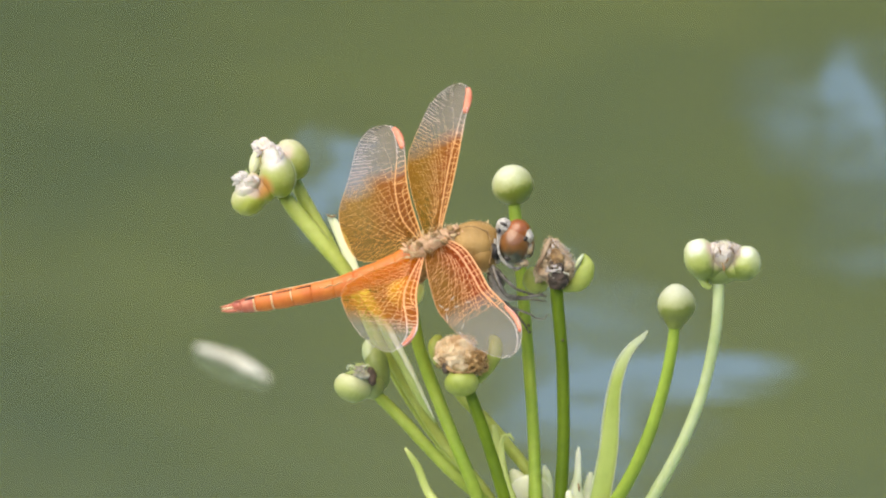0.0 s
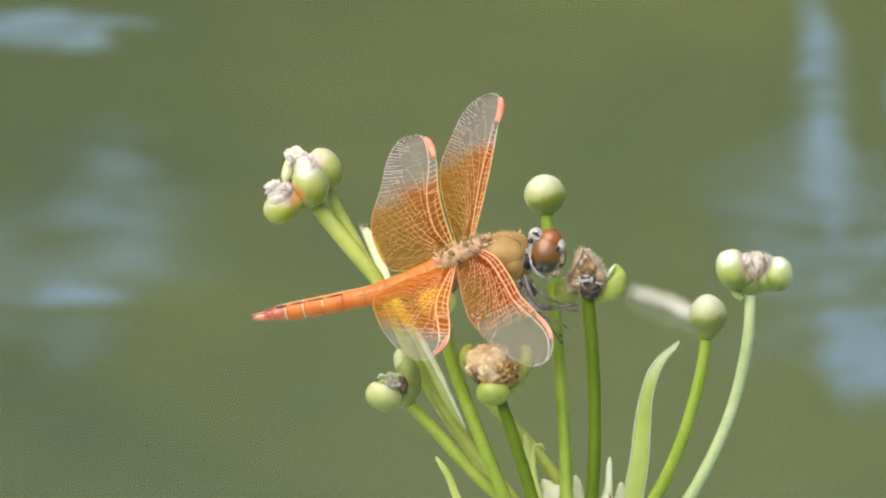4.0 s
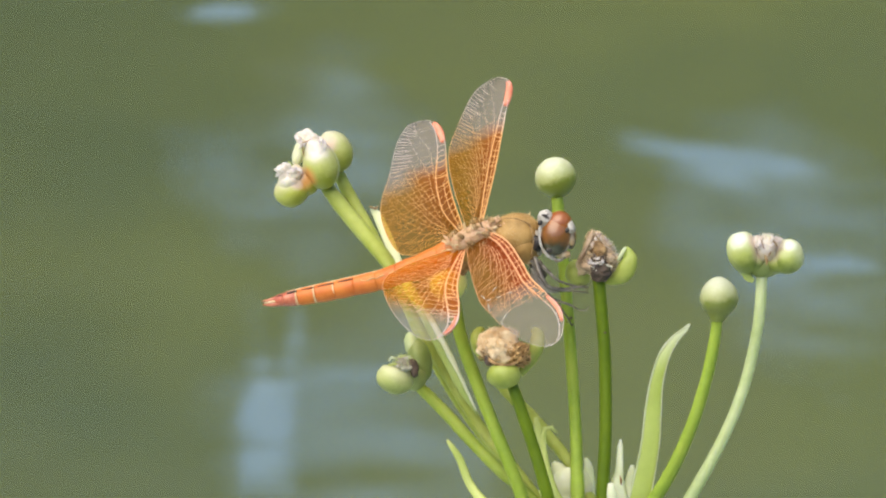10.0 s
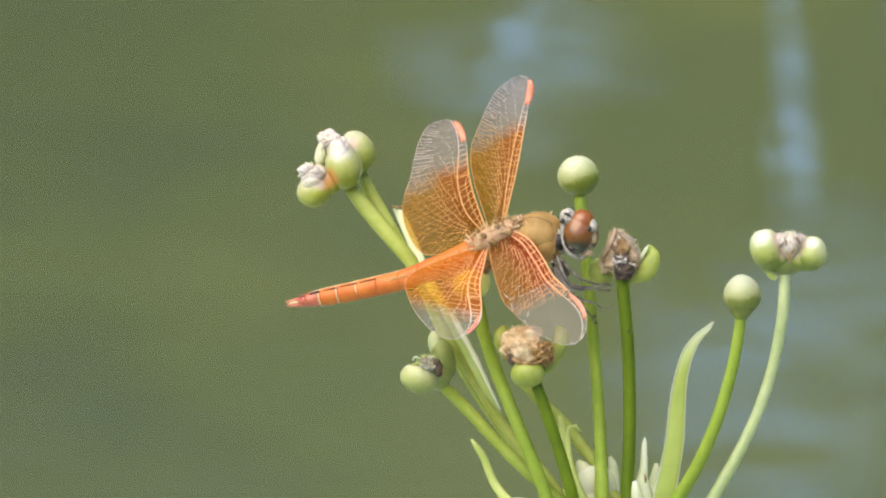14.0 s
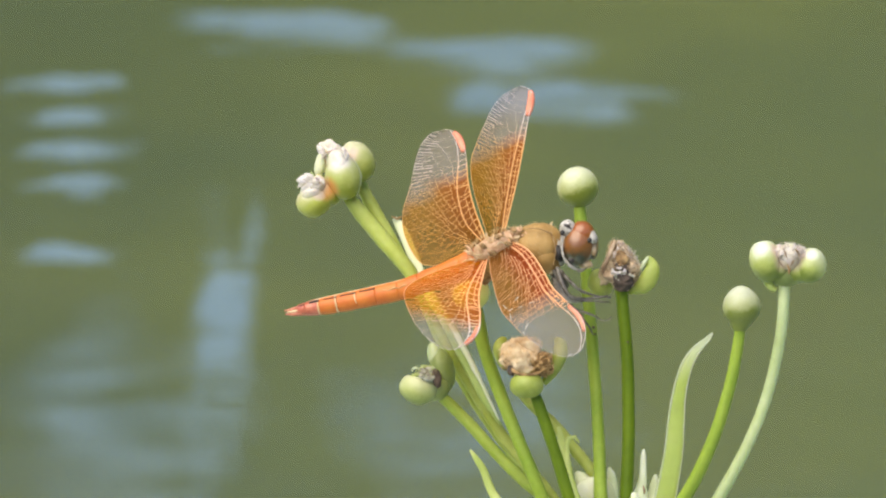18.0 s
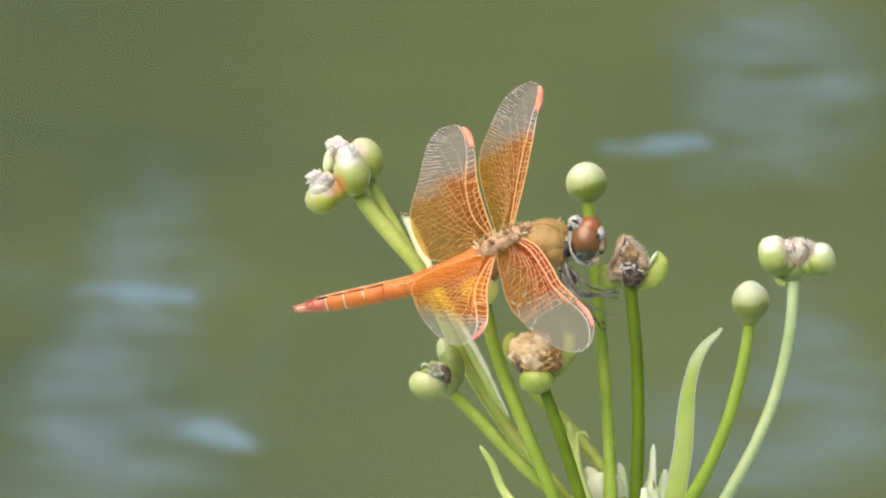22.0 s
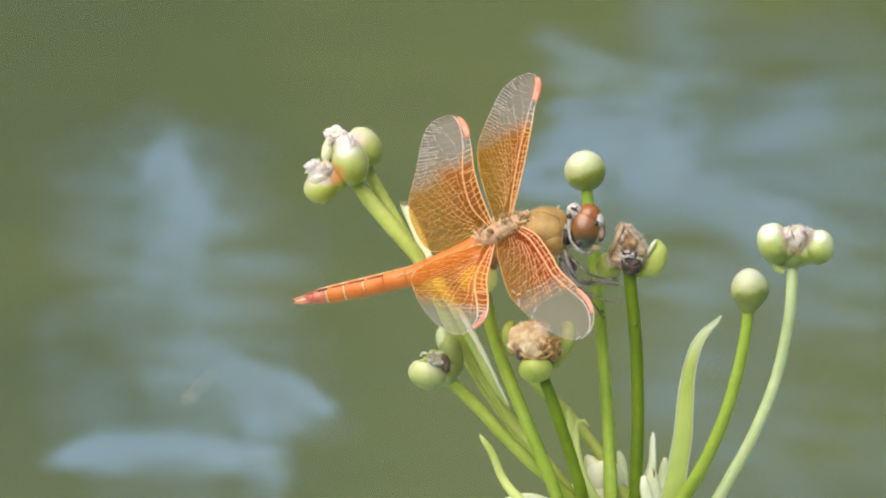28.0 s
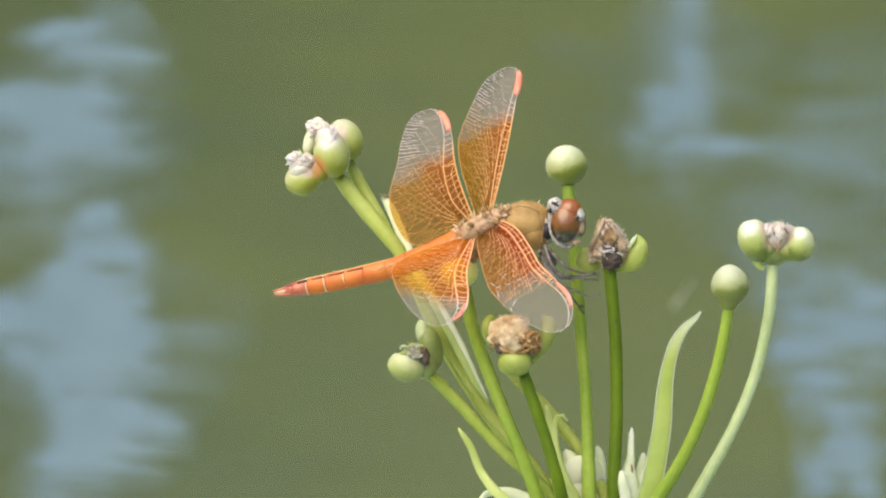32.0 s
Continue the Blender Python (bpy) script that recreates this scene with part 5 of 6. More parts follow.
# ------------------------------------------------------------------ what moves


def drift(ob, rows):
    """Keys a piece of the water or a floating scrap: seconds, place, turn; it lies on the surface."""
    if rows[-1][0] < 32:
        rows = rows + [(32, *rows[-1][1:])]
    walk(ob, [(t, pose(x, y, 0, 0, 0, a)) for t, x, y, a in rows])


def perch(ob, rows):
    """The dragonfly shifts and tips a little on its perch: seconds, grid steps across, degrees."""
    rest = ob.matrix_basis.copy()
    walk(ob, [(t, Matrix.Translation(ACROSS * (dx * UNIT)) @ rest @ Matrix.Rotation(radians(a), 4, TOWARD)) for t, dx, a in rows])


def flex(ob, rows):
    """A wing turns a little at its root: seconds, degrees by which its tip comes down and swings, and turns about the line to the eye."""
    rest = ob.matrix_basis.copy()
    walk(ob, [(t, rest @ Matrix.Rotation(radians(-a), 4, ACROSS) @ Matrix.Rotation(radians(-b), 4, UPWARD) @ Matrix.Rotation(radians(c), 4, TOWARD)) for t, a, b, c in rows])


def motions():
    perch(dragonfly, [(0, 0, 0), (3, 0, -0.3), (6, -0.5, 0.6), (9, -2, 0.65), (12, -2, 0.6), (13, -2.5, 0.8), (16, -3.5, 0.6), (18, -2.5, 0.35), (20, -2, 0), (22, -4, 0.3), (24, -5.5, 0.5), (25, -5.5, 0.8), (28, -3.5, 1.0), (32, -4, 1.0)])
    flex(wings[0], [(0, 0, 0, 0), (3, 0.2, 0, 0.2), (6, 0.6, 0, 0.3), (9, 1.0, 0, 0.1), (13, 1.0, 0, -0.1), (16, 1.2, 0, 0.2), (20, 0.3, 0, 0), (25, 1.3, 0, -1.0), (29, 2.2, 0, -0.8), (32, 2.0, 0, -0.5)])
    flex(wings[1], [(0, 0, 0, 0), (3, 0.1, 0, 0.6), (6, 0.9, 0, 0.5), (9, 1.6, 0, 0.3), (13, 1.6, 0, 0.3), (16, 1.0, 0, 1.6), (20, 0.9, 0, 0.9), (25, 1.0, 0, 0.7), (28, 0.8, 0, 1.9), (32, 1.1, 0, 2.0)])
    flex(wings[2], [(0, 0, 0, 0), (3, 1.2, 0, 0), (6, 1.2, 0.4, 0), (9, 1.8, 0.4, 0), (12, 2.4, 0.2, 0), (20, 2.0, 0.4, 0), (25, 2.4, 0.4, 0), (29, 2.4, 1.0, 0), (32, 3.3, 1.2, 0)])
    flex(wings[3], [(0, 0, 0, 0), (3, 0.5, 0, 0.4), (6, 1.0, 0, 0), (9, 2.6, 0.3, -0.6), (12, 3.2, 0.3, -0.6), (16, 2.9, 0.7, -1.0), (20, 2.9, 0.7, -1.0), (24, 4.0, 1.5, -1.6), (28, 3.8, 1.2, -1.2), (32, 5.0, 1.0, -1.0)])
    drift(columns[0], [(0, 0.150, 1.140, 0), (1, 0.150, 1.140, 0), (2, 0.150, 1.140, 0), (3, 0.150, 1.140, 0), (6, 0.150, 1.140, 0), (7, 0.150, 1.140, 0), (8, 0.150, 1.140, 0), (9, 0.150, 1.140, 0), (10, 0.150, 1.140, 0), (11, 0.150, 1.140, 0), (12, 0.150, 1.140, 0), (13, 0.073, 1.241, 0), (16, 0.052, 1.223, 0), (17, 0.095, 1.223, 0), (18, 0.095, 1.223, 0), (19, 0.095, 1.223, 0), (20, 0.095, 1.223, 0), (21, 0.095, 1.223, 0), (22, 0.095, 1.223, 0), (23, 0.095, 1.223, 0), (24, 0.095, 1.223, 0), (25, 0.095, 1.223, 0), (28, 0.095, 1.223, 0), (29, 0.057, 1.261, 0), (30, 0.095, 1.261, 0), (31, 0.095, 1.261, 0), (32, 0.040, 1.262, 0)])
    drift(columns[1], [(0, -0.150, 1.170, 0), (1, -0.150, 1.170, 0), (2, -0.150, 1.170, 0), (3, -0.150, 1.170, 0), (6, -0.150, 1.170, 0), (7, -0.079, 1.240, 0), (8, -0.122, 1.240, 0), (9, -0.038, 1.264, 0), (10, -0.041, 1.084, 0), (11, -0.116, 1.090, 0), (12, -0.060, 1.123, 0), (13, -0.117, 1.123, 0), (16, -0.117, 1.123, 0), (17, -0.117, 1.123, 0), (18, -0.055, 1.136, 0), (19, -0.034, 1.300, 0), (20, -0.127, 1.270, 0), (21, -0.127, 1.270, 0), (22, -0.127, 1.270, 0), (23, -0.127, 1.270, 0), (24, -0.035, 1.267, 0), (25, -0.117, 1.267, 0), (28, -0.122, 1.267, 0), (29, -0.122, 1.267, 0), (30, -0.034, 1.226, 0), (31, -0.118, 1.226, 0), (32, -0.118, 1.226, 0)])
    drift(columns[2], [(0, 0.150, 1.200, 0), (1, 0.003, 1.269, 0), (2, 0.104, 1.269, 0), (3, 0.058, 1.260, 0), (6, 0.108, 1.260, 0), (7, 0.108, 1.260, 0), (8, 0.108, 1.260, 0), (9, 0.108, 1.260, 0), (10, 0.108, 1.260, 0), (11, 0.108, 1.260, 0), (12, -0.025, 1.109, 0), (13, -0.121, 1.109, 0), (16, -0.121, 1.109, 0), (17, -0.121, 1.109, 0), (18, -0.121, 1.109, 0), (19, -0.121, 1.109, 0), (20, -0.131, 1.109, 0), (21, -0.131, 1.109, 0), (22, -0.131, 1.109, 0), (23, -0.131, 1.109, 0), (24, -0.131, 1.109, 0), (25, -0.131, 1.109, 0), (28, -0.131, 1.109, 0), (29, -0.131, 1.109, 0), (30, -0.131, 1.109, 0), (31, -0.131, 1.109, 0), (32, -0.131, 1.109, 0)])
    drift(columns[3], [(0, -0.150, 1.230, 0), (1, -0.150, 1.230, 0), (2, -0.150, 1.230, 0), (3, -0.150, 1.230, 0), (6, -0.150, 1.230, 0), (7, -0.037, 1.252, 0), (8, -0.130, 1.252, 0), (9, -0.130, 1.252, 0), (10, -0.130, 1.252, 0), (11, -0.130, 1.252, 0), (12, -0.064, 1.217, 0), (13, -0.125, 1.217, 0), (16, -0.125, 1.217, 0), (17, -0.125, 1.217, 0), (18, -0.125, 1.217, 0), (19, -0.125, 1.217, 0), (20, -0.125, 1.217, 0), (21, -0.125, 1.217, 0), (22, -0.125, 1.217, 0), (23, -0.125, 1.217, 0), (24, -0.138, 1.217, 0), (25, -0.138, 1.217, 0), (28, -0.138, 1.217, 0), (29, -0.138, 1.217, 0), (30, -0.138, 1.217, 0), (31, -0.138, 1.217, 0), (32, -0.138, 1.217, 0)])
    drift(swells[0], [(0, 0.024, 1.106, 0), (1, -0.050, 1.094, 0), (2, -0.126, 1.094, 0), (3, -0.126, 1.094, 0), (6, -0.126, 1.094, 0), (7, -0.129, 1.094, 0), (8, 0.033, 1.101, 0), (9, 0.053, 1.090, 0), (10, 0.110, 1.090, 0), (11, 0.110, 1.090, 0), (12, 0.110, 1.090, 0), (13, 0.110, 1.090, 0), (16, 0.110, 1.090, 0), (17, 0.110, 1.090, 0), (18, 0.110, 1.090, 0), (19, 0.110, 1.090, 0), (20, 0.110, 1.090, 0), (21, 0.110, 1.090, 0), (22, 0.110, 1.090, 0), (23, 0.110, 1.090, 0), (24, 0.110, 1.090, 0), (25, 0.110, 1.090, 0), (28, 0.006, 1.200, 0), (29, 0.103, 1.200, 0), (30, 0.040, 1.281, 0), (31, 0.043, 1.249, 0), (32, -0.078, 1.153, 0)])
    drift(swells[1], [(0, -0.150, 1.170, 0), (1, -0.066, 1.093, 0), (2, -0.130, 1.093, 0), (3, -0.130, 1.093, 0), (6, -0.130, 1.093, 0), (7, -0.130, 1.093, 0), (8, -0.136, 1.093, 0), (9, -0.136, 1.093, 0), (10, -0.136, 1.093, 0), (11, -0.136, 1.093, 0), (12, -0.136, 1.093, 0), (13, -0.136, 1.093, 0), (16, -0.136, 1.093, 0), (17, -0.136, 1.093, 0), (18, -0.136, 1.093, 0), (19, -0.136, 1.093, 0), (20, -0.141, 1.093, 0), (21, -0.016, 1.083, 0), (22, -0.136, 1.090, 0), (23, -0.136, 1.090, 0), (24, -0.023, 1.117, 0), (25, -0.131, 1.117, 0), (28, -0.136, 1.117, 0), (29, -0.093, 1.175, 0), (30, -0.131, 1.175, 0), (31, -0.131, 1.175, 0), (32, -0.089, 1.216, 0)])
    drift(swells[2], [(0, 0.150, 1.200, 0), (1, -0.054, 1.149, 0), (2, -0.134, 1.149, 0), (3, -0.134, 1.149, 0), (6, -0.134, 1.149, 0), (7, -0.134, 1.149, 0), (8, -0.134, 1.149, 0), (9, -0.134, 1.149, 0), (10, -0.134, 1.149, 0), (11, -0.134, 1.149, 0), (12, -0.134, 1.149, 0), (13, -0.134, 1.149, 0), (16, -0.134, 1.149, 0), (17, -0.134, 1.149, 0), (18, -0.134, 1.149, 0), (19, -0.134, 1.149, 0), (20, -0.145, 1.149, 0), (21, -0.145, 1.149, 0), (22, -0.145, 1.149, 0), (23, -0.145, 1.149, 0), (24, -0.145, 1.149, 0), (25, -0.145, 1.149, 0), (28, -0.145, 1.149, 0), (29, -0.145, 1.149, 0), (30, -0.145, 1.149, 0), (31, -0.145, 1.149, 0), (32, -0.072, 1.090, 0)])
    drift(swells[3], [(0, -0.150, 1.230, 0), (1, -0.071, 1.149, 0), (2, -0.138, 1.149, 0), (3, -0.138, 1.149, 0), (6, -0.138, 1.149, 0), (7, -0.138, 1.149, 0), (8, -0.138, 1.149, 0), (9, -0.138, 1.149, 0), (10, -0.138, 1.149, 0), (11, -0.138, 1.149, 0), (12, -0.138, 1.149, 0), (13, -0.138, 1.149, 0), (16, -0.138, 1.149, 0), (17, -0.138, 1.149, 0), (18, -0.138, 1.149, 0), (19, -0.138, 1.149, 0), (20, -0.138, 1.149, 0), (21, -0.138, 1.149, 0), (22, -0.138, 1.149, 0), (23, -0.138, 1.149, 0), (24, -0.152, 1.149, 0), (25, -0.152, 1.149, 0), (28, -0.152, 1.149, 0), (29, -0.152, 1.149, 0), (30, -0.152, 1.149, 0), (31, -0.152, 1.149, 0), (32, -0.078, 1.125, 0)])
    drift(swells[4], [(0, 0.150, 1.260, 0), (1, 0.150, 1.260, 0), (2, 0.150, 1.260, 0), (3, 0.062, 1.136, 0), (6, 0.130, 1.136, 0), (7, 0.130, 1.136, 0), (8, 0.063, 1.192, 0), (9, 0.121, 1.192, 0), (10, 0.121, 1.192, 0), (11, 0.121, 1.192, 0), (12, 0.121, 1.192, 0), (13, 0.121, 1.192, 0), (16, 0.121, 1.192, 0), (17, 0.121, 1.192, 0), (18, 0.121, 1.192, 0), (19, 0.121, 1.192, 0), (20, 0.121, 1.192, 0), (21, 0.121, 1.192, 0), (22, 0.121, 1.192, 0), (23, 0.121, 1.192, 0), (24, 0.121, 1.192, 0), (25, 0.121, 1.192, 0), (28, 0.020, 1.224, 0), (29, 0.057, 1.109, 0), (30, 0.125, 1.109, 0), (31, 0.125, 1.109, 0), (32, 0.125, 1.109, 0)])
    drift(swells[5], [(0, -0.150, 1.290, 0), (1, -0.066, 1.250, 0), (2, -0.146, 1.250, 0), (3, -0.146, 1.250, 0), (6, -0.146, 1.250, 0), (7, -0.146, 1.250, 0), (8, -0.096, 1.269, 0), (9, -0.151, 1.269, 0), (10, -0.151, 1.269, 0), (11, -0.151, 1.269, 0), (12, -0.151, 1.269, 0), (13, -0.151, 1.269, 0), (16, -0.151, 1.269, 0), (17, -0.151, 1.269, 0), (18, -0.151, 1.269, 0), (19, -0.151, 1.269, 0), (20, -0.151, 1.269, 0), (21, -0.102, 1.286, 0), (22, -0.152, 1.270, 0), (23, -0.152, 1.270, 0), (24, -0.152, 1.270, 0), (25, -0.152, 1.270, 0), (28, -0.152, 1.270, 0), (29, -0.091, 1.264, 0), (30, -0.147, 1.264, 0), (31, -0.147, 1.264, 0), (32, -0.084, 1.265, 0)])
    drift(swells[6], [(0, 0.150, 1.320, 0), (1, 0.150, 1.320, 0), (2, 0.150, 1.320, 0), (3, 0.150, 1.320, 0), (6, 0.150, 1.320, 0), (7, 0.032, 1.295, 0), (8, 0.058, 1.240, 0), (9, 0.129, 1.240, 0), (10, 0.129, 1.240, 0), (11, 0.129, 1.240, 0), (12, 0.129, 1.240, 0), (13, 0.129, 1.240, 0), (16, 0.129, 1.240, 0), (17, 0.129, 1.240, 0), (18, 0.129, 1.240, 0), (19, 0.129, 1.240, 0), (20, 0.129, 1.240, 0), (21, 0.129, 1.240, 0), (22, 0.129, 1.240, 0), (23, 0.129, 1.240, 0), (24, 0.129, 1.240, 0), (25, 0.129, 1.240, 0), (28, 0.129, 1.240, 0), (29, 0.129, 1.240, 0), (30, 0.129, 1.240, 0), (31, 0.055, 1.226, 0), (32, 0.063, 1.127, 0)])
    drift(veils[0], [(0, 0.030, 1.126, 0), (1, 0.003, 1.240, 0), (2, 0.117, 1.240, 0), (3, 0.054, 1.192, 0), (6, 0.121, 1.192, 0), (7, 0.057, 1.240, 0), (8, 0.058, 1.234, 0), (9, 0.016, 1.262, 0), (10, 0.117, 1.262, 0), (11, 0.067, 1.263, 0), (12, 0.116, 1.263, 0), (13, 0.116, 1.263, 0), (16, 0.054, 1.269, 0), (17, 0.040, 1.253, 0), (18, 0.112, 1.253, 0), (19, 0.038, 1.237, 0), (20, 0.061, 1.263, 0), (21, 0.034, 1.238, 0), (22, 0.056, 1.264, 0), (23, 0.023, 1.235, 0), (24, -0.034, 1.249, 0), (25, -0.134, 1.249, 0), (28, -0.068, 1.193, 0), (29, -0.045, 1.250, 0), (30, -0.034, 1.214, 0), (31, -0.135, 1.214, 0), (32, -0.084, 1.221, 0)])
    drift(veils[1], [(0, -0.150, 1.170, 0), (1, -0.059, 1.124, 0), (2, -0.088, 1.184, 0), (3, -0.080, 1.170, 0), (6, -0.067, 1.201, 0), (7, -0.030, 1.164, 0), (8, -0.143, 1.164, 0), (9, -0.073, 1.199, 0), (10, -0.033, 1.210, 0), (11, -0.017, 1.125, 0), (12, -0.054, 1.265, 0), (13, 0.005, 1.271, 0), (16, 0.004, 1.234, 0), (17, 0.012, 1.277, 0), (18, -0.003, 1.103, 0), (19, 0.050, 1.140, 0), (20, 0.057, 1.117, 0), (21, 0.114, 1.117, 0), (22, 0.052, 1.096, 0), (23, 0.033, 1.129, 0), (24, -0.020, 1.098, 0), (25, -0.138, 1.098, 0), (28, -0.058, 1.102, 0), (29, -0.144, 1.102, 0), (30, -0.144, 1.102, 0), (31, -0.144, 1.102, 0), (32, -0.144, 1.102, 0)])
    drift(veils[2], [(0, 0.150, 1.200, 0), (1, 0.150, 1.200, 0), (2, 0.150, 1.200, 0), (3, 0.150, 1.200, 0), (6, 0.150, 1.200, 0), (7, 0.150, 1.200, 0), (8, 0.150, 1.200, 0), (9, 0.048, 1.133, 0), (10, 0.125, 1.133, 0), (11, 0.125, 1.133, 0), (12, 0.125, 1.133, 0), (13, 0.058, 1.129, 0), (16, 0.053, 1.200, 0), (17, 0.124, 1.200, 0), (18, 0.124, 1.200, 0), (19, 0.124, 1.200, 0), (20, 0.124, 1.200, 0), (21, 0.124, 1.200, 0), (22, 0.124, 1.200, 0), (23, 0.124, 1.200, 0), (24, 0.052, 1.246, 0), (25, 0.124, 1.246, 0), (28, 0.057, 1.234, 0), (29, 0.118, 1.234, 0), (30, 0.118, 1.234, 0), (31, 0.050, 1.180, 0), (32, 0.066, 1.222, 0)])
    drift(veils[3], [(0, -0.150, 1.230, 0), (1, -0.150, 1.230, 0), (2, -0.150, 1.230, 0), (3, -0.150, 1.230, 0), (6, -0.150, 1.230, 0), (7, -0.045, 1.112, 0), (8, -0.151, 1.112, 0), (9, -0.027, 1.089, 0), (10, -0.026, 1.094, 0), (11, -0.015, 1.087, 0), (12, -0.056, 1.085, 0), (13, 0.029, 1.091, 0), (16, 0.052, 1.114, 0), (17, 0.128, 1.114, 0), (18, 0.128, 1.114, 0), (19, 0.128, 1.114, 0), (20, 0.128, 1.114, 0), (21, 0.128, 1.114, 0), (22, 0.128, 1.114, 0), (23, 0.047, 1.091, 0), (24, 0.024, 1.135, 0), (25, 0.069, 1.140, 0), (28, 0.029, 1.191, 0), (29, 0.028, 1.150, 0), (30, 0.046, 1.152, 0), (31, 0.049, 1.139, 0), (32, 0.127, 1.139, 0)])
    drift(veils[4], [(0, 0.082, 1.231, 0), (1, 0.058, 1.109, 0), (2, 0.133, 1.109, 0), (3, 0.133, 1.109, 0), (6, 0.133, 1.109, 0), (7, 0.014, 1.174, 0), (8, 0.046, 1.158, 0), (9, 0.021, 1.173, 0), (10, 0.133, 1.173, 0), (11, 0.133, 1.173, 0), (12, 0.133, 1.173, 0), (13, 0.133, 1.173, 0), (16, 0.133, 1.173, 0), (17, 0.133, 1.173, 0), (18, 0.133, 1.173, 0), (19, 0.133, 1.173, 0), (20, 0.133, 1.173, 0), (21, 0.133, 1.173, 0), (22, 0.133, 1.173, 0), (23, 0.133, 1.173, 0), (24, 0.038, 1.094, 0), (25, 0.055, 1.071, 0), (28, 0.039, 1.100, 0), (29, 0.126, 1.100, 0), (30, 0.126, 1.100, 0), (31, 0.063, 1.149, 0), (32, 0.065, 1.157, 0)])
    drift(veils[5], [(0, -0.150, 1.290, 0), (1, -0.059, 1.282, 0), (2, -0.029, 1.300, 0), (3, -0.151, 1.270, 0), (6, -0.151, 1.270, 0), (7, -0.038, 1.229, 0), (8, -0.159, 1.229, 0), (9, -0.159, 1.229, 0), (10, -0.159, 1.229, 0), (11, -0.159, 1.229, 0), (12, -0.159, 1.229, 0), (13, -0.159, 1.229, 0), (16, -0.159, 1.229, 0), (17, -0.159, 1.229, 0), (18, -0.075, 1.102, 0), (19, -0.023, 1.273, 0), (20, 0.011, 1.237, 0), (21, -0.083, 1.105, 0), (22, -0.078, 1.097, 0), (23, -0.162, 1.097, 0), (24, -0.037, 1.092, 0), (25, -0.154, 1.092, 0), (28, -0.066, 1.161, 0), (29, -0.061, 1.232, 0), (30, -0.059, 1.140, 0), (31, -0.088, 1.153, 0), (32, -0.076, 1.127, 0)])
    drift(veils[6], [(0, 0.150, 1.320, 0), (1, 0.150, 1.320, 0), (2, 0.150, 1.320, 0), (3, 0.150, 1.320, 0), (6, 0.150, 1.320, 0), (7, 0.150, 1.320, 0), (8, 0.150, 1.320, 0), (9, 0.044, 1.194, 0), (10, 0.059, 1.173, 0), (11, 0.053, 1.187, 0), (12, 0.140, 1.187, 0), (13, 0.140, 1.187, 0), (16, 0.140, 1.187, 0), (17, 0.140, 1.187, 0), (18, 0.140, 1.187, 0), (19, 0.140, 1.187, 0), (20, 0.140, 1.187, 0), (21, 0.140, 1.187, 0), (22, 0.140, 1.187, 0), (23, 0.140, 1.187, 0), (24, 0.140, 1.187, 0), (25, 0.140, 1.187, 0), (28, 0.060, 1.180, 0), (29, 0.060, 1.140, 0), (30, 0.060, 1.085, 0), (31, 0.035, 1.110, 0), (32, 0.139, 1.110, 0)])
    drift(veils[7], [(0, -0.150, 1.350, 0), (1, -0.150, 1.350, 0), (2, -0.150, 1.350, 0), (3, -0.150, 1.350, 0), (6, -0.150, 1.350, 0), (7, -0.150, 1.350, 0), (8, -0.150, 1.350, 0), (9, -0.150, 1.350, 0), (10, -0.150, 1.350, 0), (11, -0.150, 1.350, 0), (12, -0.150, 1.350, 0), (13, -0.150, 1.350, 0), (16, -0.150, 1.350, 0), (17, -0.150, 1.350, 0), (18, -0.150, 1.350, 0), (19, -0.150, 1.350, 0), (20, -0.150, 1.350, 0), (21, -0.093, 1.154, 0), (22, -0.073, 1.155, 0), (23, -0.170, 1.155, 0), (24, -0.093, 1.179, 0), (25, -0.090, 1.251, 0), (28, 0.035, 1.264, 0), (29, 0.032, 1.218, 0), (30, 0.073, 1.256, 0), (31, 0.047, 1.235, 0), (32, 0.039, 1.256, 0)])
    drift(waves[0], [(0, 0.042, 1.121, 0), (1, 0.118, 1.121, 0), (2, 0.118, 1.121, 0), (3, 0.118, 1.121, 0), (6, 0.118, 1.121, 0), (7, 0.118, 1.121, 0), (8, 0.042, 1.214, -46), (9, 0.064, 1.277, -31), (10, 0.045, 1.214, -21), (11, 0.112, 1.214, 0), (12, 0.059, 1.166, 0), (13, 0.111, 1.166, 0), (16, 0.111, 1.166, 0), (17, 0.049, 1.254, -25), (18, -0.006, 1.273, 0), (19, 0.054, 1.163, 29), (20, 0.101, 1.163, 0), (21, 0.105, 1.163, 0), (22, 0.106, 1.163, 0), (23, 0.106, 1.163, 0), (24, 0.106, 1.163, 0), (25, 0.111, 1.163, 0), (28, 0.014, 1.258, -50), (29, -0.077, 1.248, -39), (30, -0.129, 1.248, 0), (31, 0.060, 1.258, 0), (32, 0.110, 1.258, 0)])
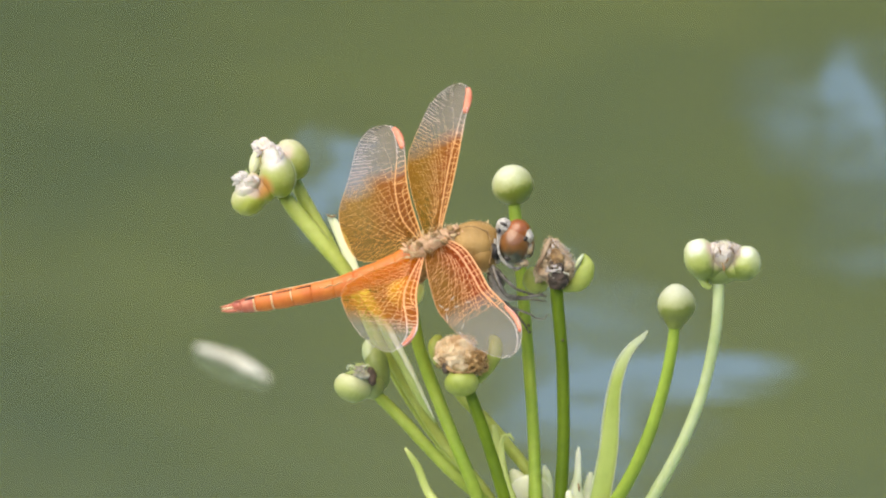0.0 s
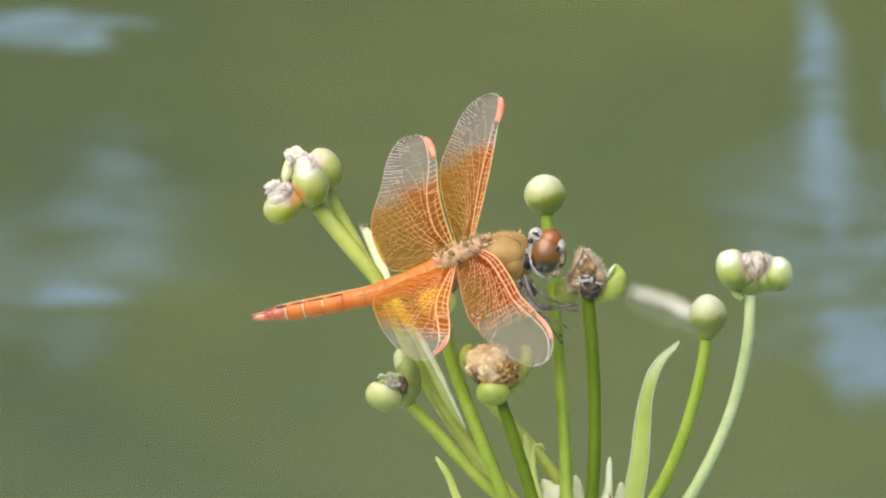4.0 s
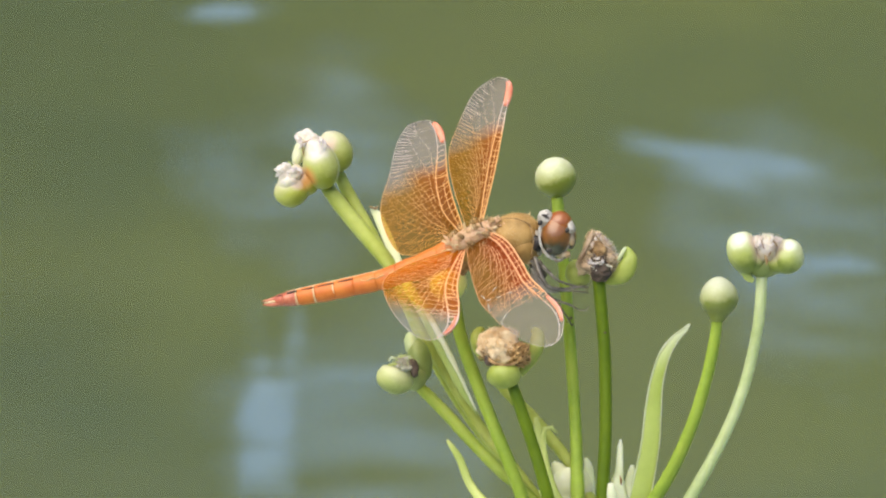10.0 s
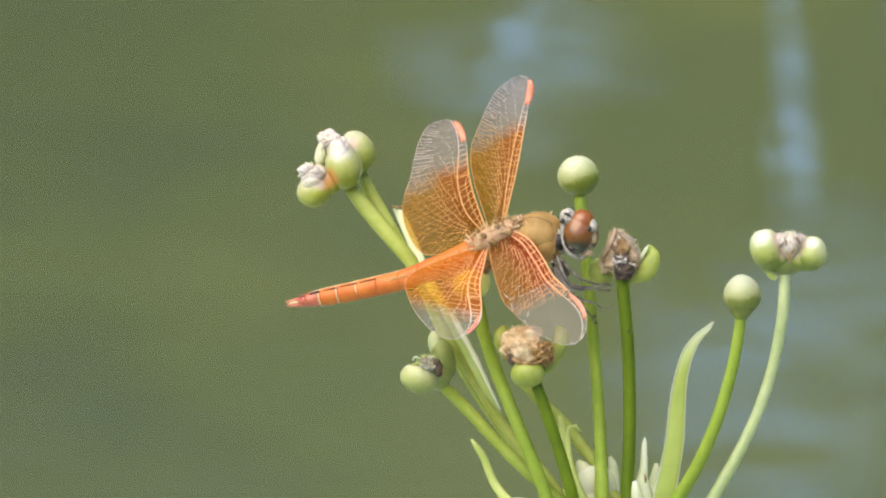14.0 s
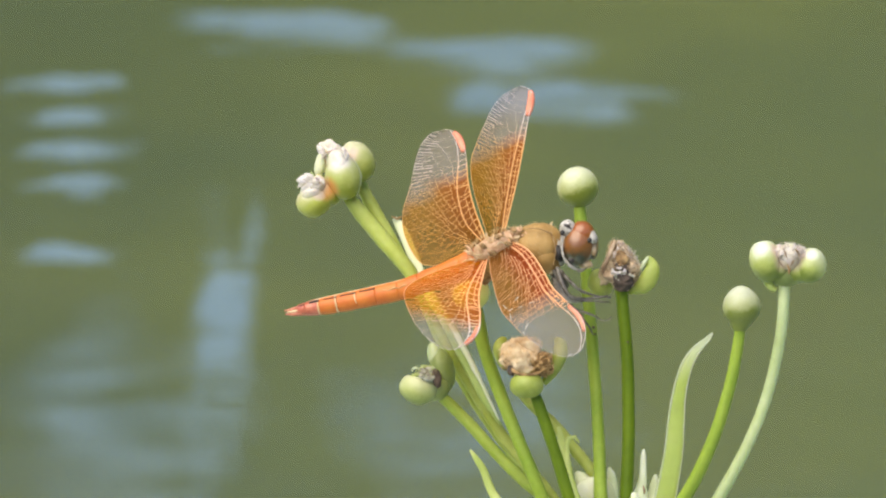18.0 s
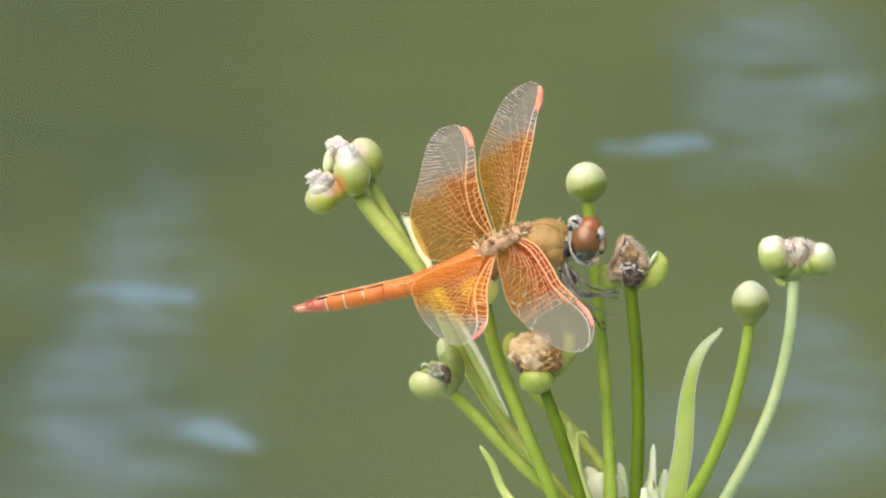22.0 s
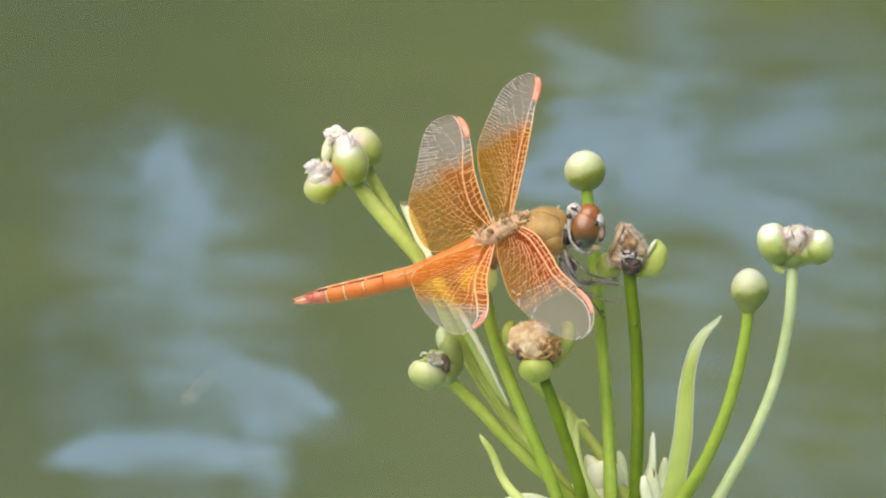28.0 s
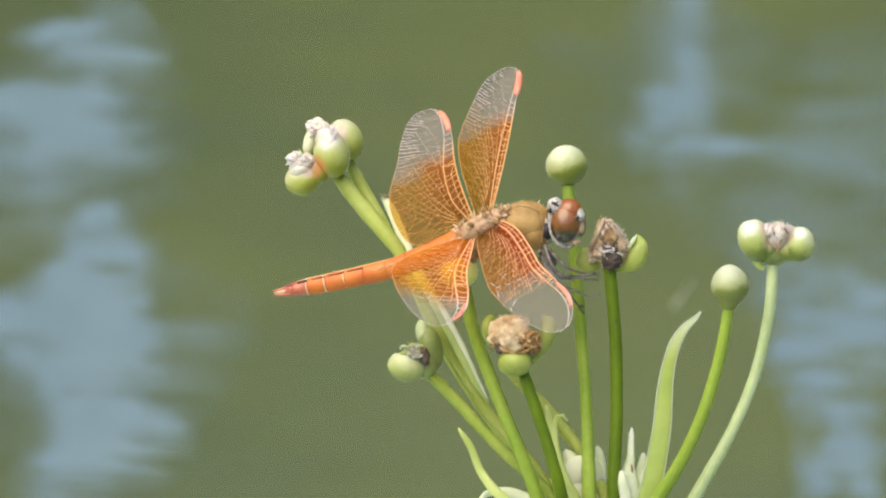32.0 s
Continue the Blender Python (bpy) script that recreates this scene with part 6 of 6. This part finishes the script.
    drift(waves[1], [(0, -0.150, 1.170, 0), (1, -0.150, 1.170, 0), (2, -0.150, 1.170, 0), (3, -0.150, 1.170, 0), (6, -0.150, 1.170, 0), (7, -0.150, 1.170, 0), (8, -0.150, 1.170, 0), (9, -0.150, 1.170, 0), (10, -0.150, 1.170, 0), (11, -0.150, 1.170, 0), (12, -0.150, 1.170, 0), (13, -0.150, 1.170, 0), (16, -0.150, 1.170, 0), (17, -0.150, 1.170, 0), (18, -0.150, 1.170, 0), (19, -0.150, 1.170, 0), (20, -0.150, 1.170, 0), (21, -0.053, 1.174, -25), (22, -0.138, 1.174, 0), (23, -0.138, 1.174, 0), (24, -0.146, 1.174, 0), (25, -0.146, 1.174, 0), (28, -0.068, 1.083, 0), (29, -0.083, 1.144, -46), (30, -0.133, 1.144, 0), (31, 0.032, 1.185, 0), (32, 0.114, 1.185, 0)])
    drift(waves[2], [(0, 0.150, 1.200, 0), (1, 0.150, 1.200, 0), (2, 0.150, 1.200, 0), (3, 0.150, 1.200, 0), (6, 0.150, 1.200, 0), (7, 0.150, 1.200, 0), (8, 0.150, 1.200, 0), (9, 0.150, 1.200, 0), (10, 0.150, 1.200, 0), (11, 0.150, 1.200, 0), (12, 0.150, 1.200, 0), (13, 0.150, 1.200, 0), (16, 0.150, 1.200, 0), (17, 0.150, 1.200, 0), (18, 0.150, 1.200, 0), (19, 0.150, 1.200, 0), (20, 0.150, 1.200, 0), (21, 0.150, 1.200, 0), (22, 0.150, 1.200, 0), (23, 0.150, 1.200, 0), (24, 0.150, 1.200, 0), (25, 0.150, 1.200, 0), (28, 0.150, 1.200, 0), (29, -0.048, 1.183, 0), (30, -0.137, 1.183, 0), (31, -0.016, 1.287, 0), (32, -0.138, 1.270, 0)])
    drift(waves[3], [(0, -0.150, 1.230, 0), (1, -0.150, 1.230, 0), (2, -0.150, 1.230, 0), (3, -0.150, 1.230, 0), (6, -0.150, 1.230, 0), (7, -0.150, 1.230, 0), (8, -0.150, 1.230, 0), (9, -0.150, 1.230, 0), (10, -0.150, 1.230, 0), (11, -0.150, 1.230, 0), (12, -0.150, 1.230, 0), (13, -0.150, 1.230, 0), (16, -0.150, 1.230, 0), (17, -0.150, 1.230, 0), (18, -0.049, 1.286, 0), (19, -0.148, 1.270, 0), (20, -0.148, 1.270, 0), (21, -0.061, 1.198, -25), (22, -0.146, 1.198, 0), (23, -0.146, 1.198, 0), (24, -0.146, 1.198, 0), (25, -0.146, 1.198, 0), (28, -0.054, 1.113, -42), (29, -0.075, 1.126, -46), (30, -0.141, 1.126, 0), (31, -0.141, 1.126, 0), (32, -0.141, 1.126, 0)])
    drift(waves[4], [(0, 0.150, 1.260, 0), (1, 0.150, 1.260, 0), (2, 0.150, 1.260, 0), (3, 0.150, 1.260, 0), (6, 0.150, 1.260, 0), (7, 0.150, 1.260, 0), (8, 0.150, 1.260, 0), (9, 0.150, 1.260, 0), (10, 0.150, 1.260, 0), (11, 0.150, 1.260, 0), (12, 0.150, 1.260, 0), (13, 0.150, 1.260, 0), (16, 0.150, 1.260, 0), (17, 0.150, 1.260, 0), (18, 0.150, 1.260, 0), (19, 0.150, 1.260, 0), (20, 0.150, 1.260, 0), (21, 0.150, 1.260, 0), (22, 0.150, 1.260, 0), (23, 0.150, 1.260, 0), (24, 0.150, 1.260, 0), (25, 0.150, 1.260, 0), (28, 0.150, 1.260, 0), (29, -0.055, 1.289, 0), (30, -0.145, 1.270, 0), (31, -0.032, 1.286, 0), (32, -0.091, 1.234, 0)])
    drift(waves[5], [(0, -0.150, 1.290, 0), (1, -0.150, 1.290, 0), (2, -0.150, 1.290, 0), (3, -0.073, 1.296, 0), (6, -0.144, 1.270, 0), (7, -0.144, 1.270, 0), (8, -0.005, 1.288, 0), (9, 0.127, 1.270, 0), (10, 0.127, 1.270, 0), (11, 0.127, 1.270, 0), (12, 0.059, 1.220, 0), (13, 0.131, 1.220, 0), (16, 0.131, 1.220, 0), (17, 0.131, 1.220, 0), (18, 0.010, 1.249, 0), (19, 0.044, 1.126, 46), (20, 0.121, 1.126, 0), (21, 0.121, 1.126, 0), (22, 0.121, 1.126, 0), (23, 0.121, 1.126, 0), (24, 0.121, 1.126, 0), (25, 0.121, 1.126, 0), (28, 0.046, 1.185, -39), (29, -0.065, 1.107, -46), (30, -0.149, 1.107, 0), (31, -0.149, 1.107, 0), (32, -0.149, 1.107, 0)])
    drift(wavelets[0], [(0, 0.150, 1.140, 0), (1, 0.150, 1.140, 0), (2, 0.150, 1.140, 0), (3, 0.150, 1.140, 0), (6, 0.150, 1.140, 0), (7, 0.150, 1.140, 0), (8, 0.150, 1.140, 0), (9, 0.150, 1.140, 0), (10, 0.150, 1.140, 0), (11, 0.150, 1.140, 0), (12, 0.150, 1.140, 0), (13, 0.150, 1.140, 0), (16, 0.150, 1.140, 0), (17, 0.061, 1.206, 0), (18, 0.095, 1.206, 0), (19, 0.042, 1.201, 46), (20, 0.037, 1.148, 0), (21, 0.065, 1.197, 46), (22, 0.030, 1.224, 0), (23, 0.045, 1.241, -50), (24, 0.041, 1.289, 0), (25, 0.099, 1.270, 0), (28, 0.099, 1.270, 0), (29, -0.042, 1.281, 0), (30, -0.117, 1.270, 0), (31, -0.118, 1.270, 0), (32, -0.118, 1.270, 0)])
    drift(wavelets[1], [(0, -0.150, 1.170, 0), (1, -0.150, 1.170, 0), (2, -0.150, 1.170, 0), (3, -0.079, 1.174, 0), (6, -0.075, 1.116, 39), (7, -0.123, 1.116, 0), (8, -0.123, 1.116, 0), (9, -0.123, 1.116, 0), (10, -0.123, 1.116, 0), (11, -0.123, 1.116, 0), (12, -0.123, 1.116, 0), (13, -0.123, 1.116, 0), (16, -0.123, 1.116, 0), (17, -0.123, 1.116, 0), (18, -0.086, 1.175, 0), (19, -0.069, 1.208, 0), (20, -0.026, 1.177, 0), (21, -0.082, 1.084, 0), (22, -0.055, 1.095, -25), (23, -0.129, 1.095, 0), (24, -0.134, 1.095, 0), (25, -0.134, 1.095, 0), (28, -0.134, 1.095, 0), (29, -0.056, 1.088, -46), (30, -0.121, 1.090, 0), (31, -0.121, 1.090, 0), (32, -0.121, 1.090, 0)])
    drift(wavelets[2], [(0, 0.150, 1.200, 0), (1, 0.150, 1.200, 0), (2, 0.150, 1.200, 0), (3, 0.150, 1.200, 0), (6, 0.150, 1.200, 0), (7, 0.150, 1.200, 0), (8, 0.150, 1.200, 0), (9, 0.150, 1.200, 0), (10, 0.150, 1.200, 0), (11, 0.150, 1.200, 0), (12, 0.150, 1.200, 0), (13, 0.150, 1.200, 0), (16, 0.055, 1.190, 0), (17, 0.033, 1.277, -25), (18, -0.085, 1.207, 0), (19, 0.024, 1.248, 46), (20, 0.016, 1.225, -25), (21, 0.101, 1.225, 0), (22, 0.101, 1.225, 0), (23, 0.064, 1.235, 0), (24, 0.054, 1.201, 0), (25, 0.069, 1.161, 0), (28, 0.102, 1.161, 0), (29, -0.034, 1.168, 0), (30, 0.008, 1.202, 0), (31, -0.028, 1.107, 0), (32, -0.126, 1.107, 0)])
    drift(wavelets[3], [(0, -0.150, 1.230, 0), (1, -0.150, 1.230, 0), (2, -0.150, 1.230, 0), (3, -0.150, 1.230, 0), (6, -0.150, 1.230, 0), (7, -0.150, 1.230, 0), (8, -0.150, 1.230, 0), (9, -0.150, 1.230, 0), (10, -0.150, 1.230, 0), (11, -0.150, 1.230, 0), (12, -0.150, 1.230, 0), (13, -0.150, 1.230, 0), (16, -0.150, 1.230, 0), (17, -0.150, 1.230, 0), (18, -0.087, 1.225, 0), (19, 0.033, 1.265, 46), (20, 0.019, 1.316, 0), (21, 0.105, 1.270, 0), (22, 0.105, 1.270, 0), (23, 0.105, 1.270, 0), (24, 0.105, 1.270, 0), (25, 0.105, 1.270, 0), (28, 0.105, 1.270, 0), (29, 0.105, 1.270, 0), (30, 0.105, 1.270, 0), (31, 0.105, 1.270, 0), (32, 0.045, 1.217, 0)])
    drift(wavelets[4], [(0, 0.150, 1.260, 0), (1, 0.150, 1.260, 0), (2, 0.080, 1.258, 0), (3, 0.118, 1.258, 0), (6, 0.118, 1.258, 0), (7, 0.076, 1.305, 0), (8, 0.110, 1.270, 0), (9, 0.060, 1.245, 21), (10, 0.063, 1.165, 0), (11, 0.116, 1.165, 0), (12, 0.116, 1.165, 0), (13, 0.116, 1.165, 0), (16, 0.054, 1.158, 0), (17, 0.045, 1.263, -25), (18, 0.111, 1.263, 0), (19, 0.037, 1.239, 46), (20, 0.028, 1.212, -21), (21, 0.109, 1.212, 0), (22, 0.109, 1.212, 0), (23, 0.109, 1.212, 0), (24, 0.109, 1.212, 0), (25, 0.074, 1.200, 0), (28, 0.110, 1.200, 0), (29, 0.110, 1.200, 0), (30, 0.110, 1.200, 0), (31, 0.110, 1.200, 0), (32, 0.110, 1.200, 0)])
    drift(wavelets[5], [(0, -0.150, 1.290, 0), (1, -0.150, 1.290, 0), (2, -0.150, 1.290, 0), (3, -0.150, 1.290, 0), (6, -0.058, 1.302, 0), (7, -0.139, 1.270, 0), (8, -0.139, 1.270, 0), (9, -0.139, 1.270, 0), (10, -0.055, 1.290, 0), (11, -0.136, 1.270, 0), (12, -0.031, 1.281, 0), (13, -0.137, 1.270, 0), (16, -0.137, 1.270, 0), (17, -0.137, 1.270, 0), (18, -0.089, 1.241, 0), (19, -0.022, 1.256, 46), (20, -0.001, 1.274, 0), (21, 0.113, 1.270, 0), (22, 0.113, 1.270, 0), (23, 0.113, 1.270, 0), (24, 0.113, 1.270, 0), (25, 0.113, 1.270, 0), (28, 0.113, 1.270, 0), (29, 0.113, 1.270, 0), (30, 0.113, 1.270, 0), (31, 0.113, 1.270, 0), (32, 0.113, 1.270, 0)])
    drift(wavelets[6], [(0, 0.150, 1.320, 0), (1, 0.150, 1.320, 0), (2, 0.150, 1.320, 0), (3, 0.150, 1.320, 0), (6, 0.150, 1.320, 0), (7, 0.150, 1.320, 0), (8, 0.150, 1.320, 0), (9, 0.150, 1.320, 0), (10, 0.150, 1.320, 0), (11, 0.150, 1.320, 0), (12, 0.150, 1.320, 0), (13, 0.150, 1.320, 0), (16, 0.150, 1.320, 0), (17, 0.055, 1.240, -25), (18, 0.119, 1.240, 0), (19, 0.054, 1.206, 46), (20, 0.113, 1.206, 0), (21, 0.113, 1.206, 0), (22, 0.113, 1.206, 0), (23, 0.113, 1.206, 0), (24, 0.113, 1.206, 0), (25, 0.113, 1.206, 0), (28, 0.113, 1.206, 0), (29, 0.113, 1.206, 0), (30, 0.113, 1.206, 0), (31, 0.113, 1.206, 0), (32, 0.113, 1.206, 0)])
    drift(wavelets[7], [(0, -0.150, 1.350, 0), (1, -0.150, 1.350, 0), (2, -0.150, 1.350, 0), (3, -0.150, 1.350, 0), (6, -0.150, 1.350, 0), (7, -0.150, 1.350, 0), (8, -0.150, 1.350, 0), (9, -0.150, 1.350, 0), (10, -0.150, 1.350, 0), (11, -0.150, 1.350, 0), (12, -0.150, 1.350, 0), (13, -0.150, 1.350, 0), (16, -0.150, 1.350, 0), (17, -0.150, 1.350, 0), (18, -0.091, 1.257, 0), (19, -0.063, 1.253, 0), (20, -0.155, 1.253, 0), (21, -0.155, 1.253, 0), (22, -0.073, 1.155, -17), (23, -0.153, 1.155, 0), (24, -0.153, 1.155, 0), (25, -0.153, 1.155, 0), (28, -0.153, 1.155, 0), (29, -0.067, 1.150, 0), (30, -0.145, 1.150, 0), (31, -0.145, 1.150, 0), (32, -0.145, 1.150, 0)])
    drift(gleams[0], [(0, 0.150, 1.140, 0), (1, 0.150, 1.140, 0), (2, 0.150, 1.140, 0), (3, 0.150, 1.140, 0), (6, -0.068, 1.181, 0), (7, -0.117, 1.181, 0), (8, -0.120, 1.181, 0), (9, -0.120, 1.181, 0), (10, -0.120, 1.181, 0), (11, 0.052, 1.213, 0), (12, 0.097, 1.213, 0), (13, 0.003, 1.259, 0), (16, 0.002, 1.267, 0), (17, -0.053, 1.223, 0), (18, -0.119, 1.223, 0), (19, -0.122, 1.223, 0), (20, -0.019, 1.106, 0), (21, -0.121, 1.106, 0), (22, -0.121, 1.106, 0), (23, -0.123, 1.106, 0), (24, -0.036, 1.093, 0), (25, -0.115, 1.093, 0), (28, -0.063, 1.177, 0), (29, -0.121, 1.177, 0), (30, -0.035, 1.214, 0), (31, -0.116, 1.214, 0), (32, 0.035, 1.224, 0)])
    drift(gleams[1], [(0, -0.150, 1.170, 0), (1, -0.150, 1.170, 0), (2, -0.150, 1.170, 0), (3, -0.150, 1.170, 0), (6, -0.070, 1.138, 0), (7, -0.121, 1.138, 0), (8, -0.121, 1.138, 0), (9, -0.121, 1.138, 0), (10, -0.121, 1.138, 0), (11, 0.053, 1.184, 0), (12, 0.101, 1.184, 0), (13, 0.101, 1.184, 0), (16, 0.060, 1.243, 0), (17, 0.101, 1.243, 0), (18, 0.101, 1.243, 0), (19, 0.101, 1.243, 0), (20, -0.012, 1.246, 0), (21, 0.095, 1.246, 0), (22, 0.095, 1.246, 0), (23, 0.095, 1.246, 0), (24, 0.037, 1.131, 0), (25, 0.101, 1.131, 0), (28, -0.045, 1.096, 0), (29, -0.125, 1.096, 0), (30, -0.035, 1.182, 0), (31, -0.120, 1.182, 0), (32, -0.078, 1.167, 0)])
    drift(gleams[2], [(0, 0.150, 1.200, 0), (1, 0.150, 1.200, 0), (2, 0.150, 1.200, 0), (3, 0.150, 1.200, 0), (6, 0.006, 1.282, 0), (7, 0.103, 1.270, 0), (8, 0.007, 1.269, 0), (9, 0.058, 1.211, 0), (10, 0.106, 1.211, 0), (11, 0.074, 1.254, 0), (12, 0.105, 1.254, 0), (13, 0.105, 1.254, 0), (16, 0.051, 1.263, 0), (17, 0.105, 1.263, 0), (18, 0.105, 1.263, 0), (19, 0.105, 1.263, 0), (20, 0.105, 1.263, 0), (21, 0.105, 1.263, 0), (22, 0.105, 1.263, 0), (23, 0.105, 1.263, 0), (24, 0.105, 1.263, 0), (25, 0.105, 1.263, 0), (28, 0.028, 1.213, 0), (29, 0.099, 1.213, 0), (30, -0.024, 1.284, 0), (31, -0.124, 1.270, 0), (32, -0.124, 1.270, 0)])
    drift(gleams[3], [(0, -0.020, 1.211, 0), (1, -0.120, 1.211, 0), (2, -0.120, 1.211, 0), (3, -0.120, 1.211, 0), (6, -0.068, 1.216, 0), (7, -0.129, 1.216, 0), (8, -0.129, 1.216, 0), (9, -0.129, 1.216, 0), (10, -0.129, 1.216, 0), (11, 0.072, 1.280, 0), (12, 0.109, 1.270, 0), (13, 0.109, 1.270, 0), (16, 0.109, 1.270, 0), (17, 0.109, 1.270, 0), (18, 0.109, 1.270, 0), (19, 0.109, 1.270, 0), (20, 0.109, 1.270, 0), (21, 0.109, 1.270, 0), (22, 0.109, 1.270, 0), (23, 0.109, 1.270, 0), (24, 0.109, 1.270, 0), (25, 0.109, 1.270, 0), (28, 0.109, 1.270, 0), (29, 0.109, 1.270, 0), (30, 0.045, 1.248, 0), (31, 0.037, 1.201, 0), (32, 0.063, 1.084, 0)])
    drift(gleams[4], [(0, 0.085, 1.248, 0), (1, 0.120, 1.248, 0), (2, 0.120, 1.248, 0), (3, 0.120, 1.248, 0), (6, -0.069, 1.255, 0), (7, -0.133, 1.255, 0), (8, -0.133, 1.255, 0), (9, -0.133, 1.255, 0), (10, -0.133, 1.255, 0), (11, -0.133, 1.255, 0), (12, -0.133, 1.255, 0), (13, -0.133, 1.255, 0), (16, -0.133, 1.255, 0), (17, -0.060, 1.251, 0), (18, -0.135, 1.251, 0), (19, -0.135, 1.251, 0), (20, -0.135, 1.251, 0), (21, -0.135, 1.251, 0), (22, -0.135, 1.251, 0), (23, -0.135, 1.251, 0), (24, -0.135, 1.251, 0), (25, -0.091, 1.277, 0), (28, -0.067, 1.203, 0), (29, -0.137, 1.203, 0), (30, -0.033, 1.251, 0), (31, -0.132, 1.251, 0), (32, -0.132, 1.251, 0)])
    drift(leaf_scrap, [(0, -0.0395, 1.1254, 0), (0.5, -0.0300, 1.1280, 0), (1, -0.0226, 1.1316, 0), (2, -0.0021, 1.1415, 0), (3, 0.0189, 1.1438, 0), (3.5, 0.0280, 1.1523, 0), (5.5, 0.0671, 1.1575, 0), (6, 0.0783, 1.1641, 0), (8, 0.1197, 1.1722, 0), (32, 0.1327, 1.1601, 0)])
    drift(seed, [(0, -0.1544, 1.0988, 0), (25, -0.1545, 1.0933, 0), (27.5, -0.0730, 1.1010, 0), (28, -0.0607, 1.1058, 0), (28.7, -0.0457, 1.1092, 0), (29, -0.0410, 1.1116, 0), (29.3, -0.0349, 1.1105, 0), (29.6, -0.0263, 1.1181, 0), (30.5, -0.0039, 1.1240, 0), (32, 0.0340, 1.1430, 0)])

motions()
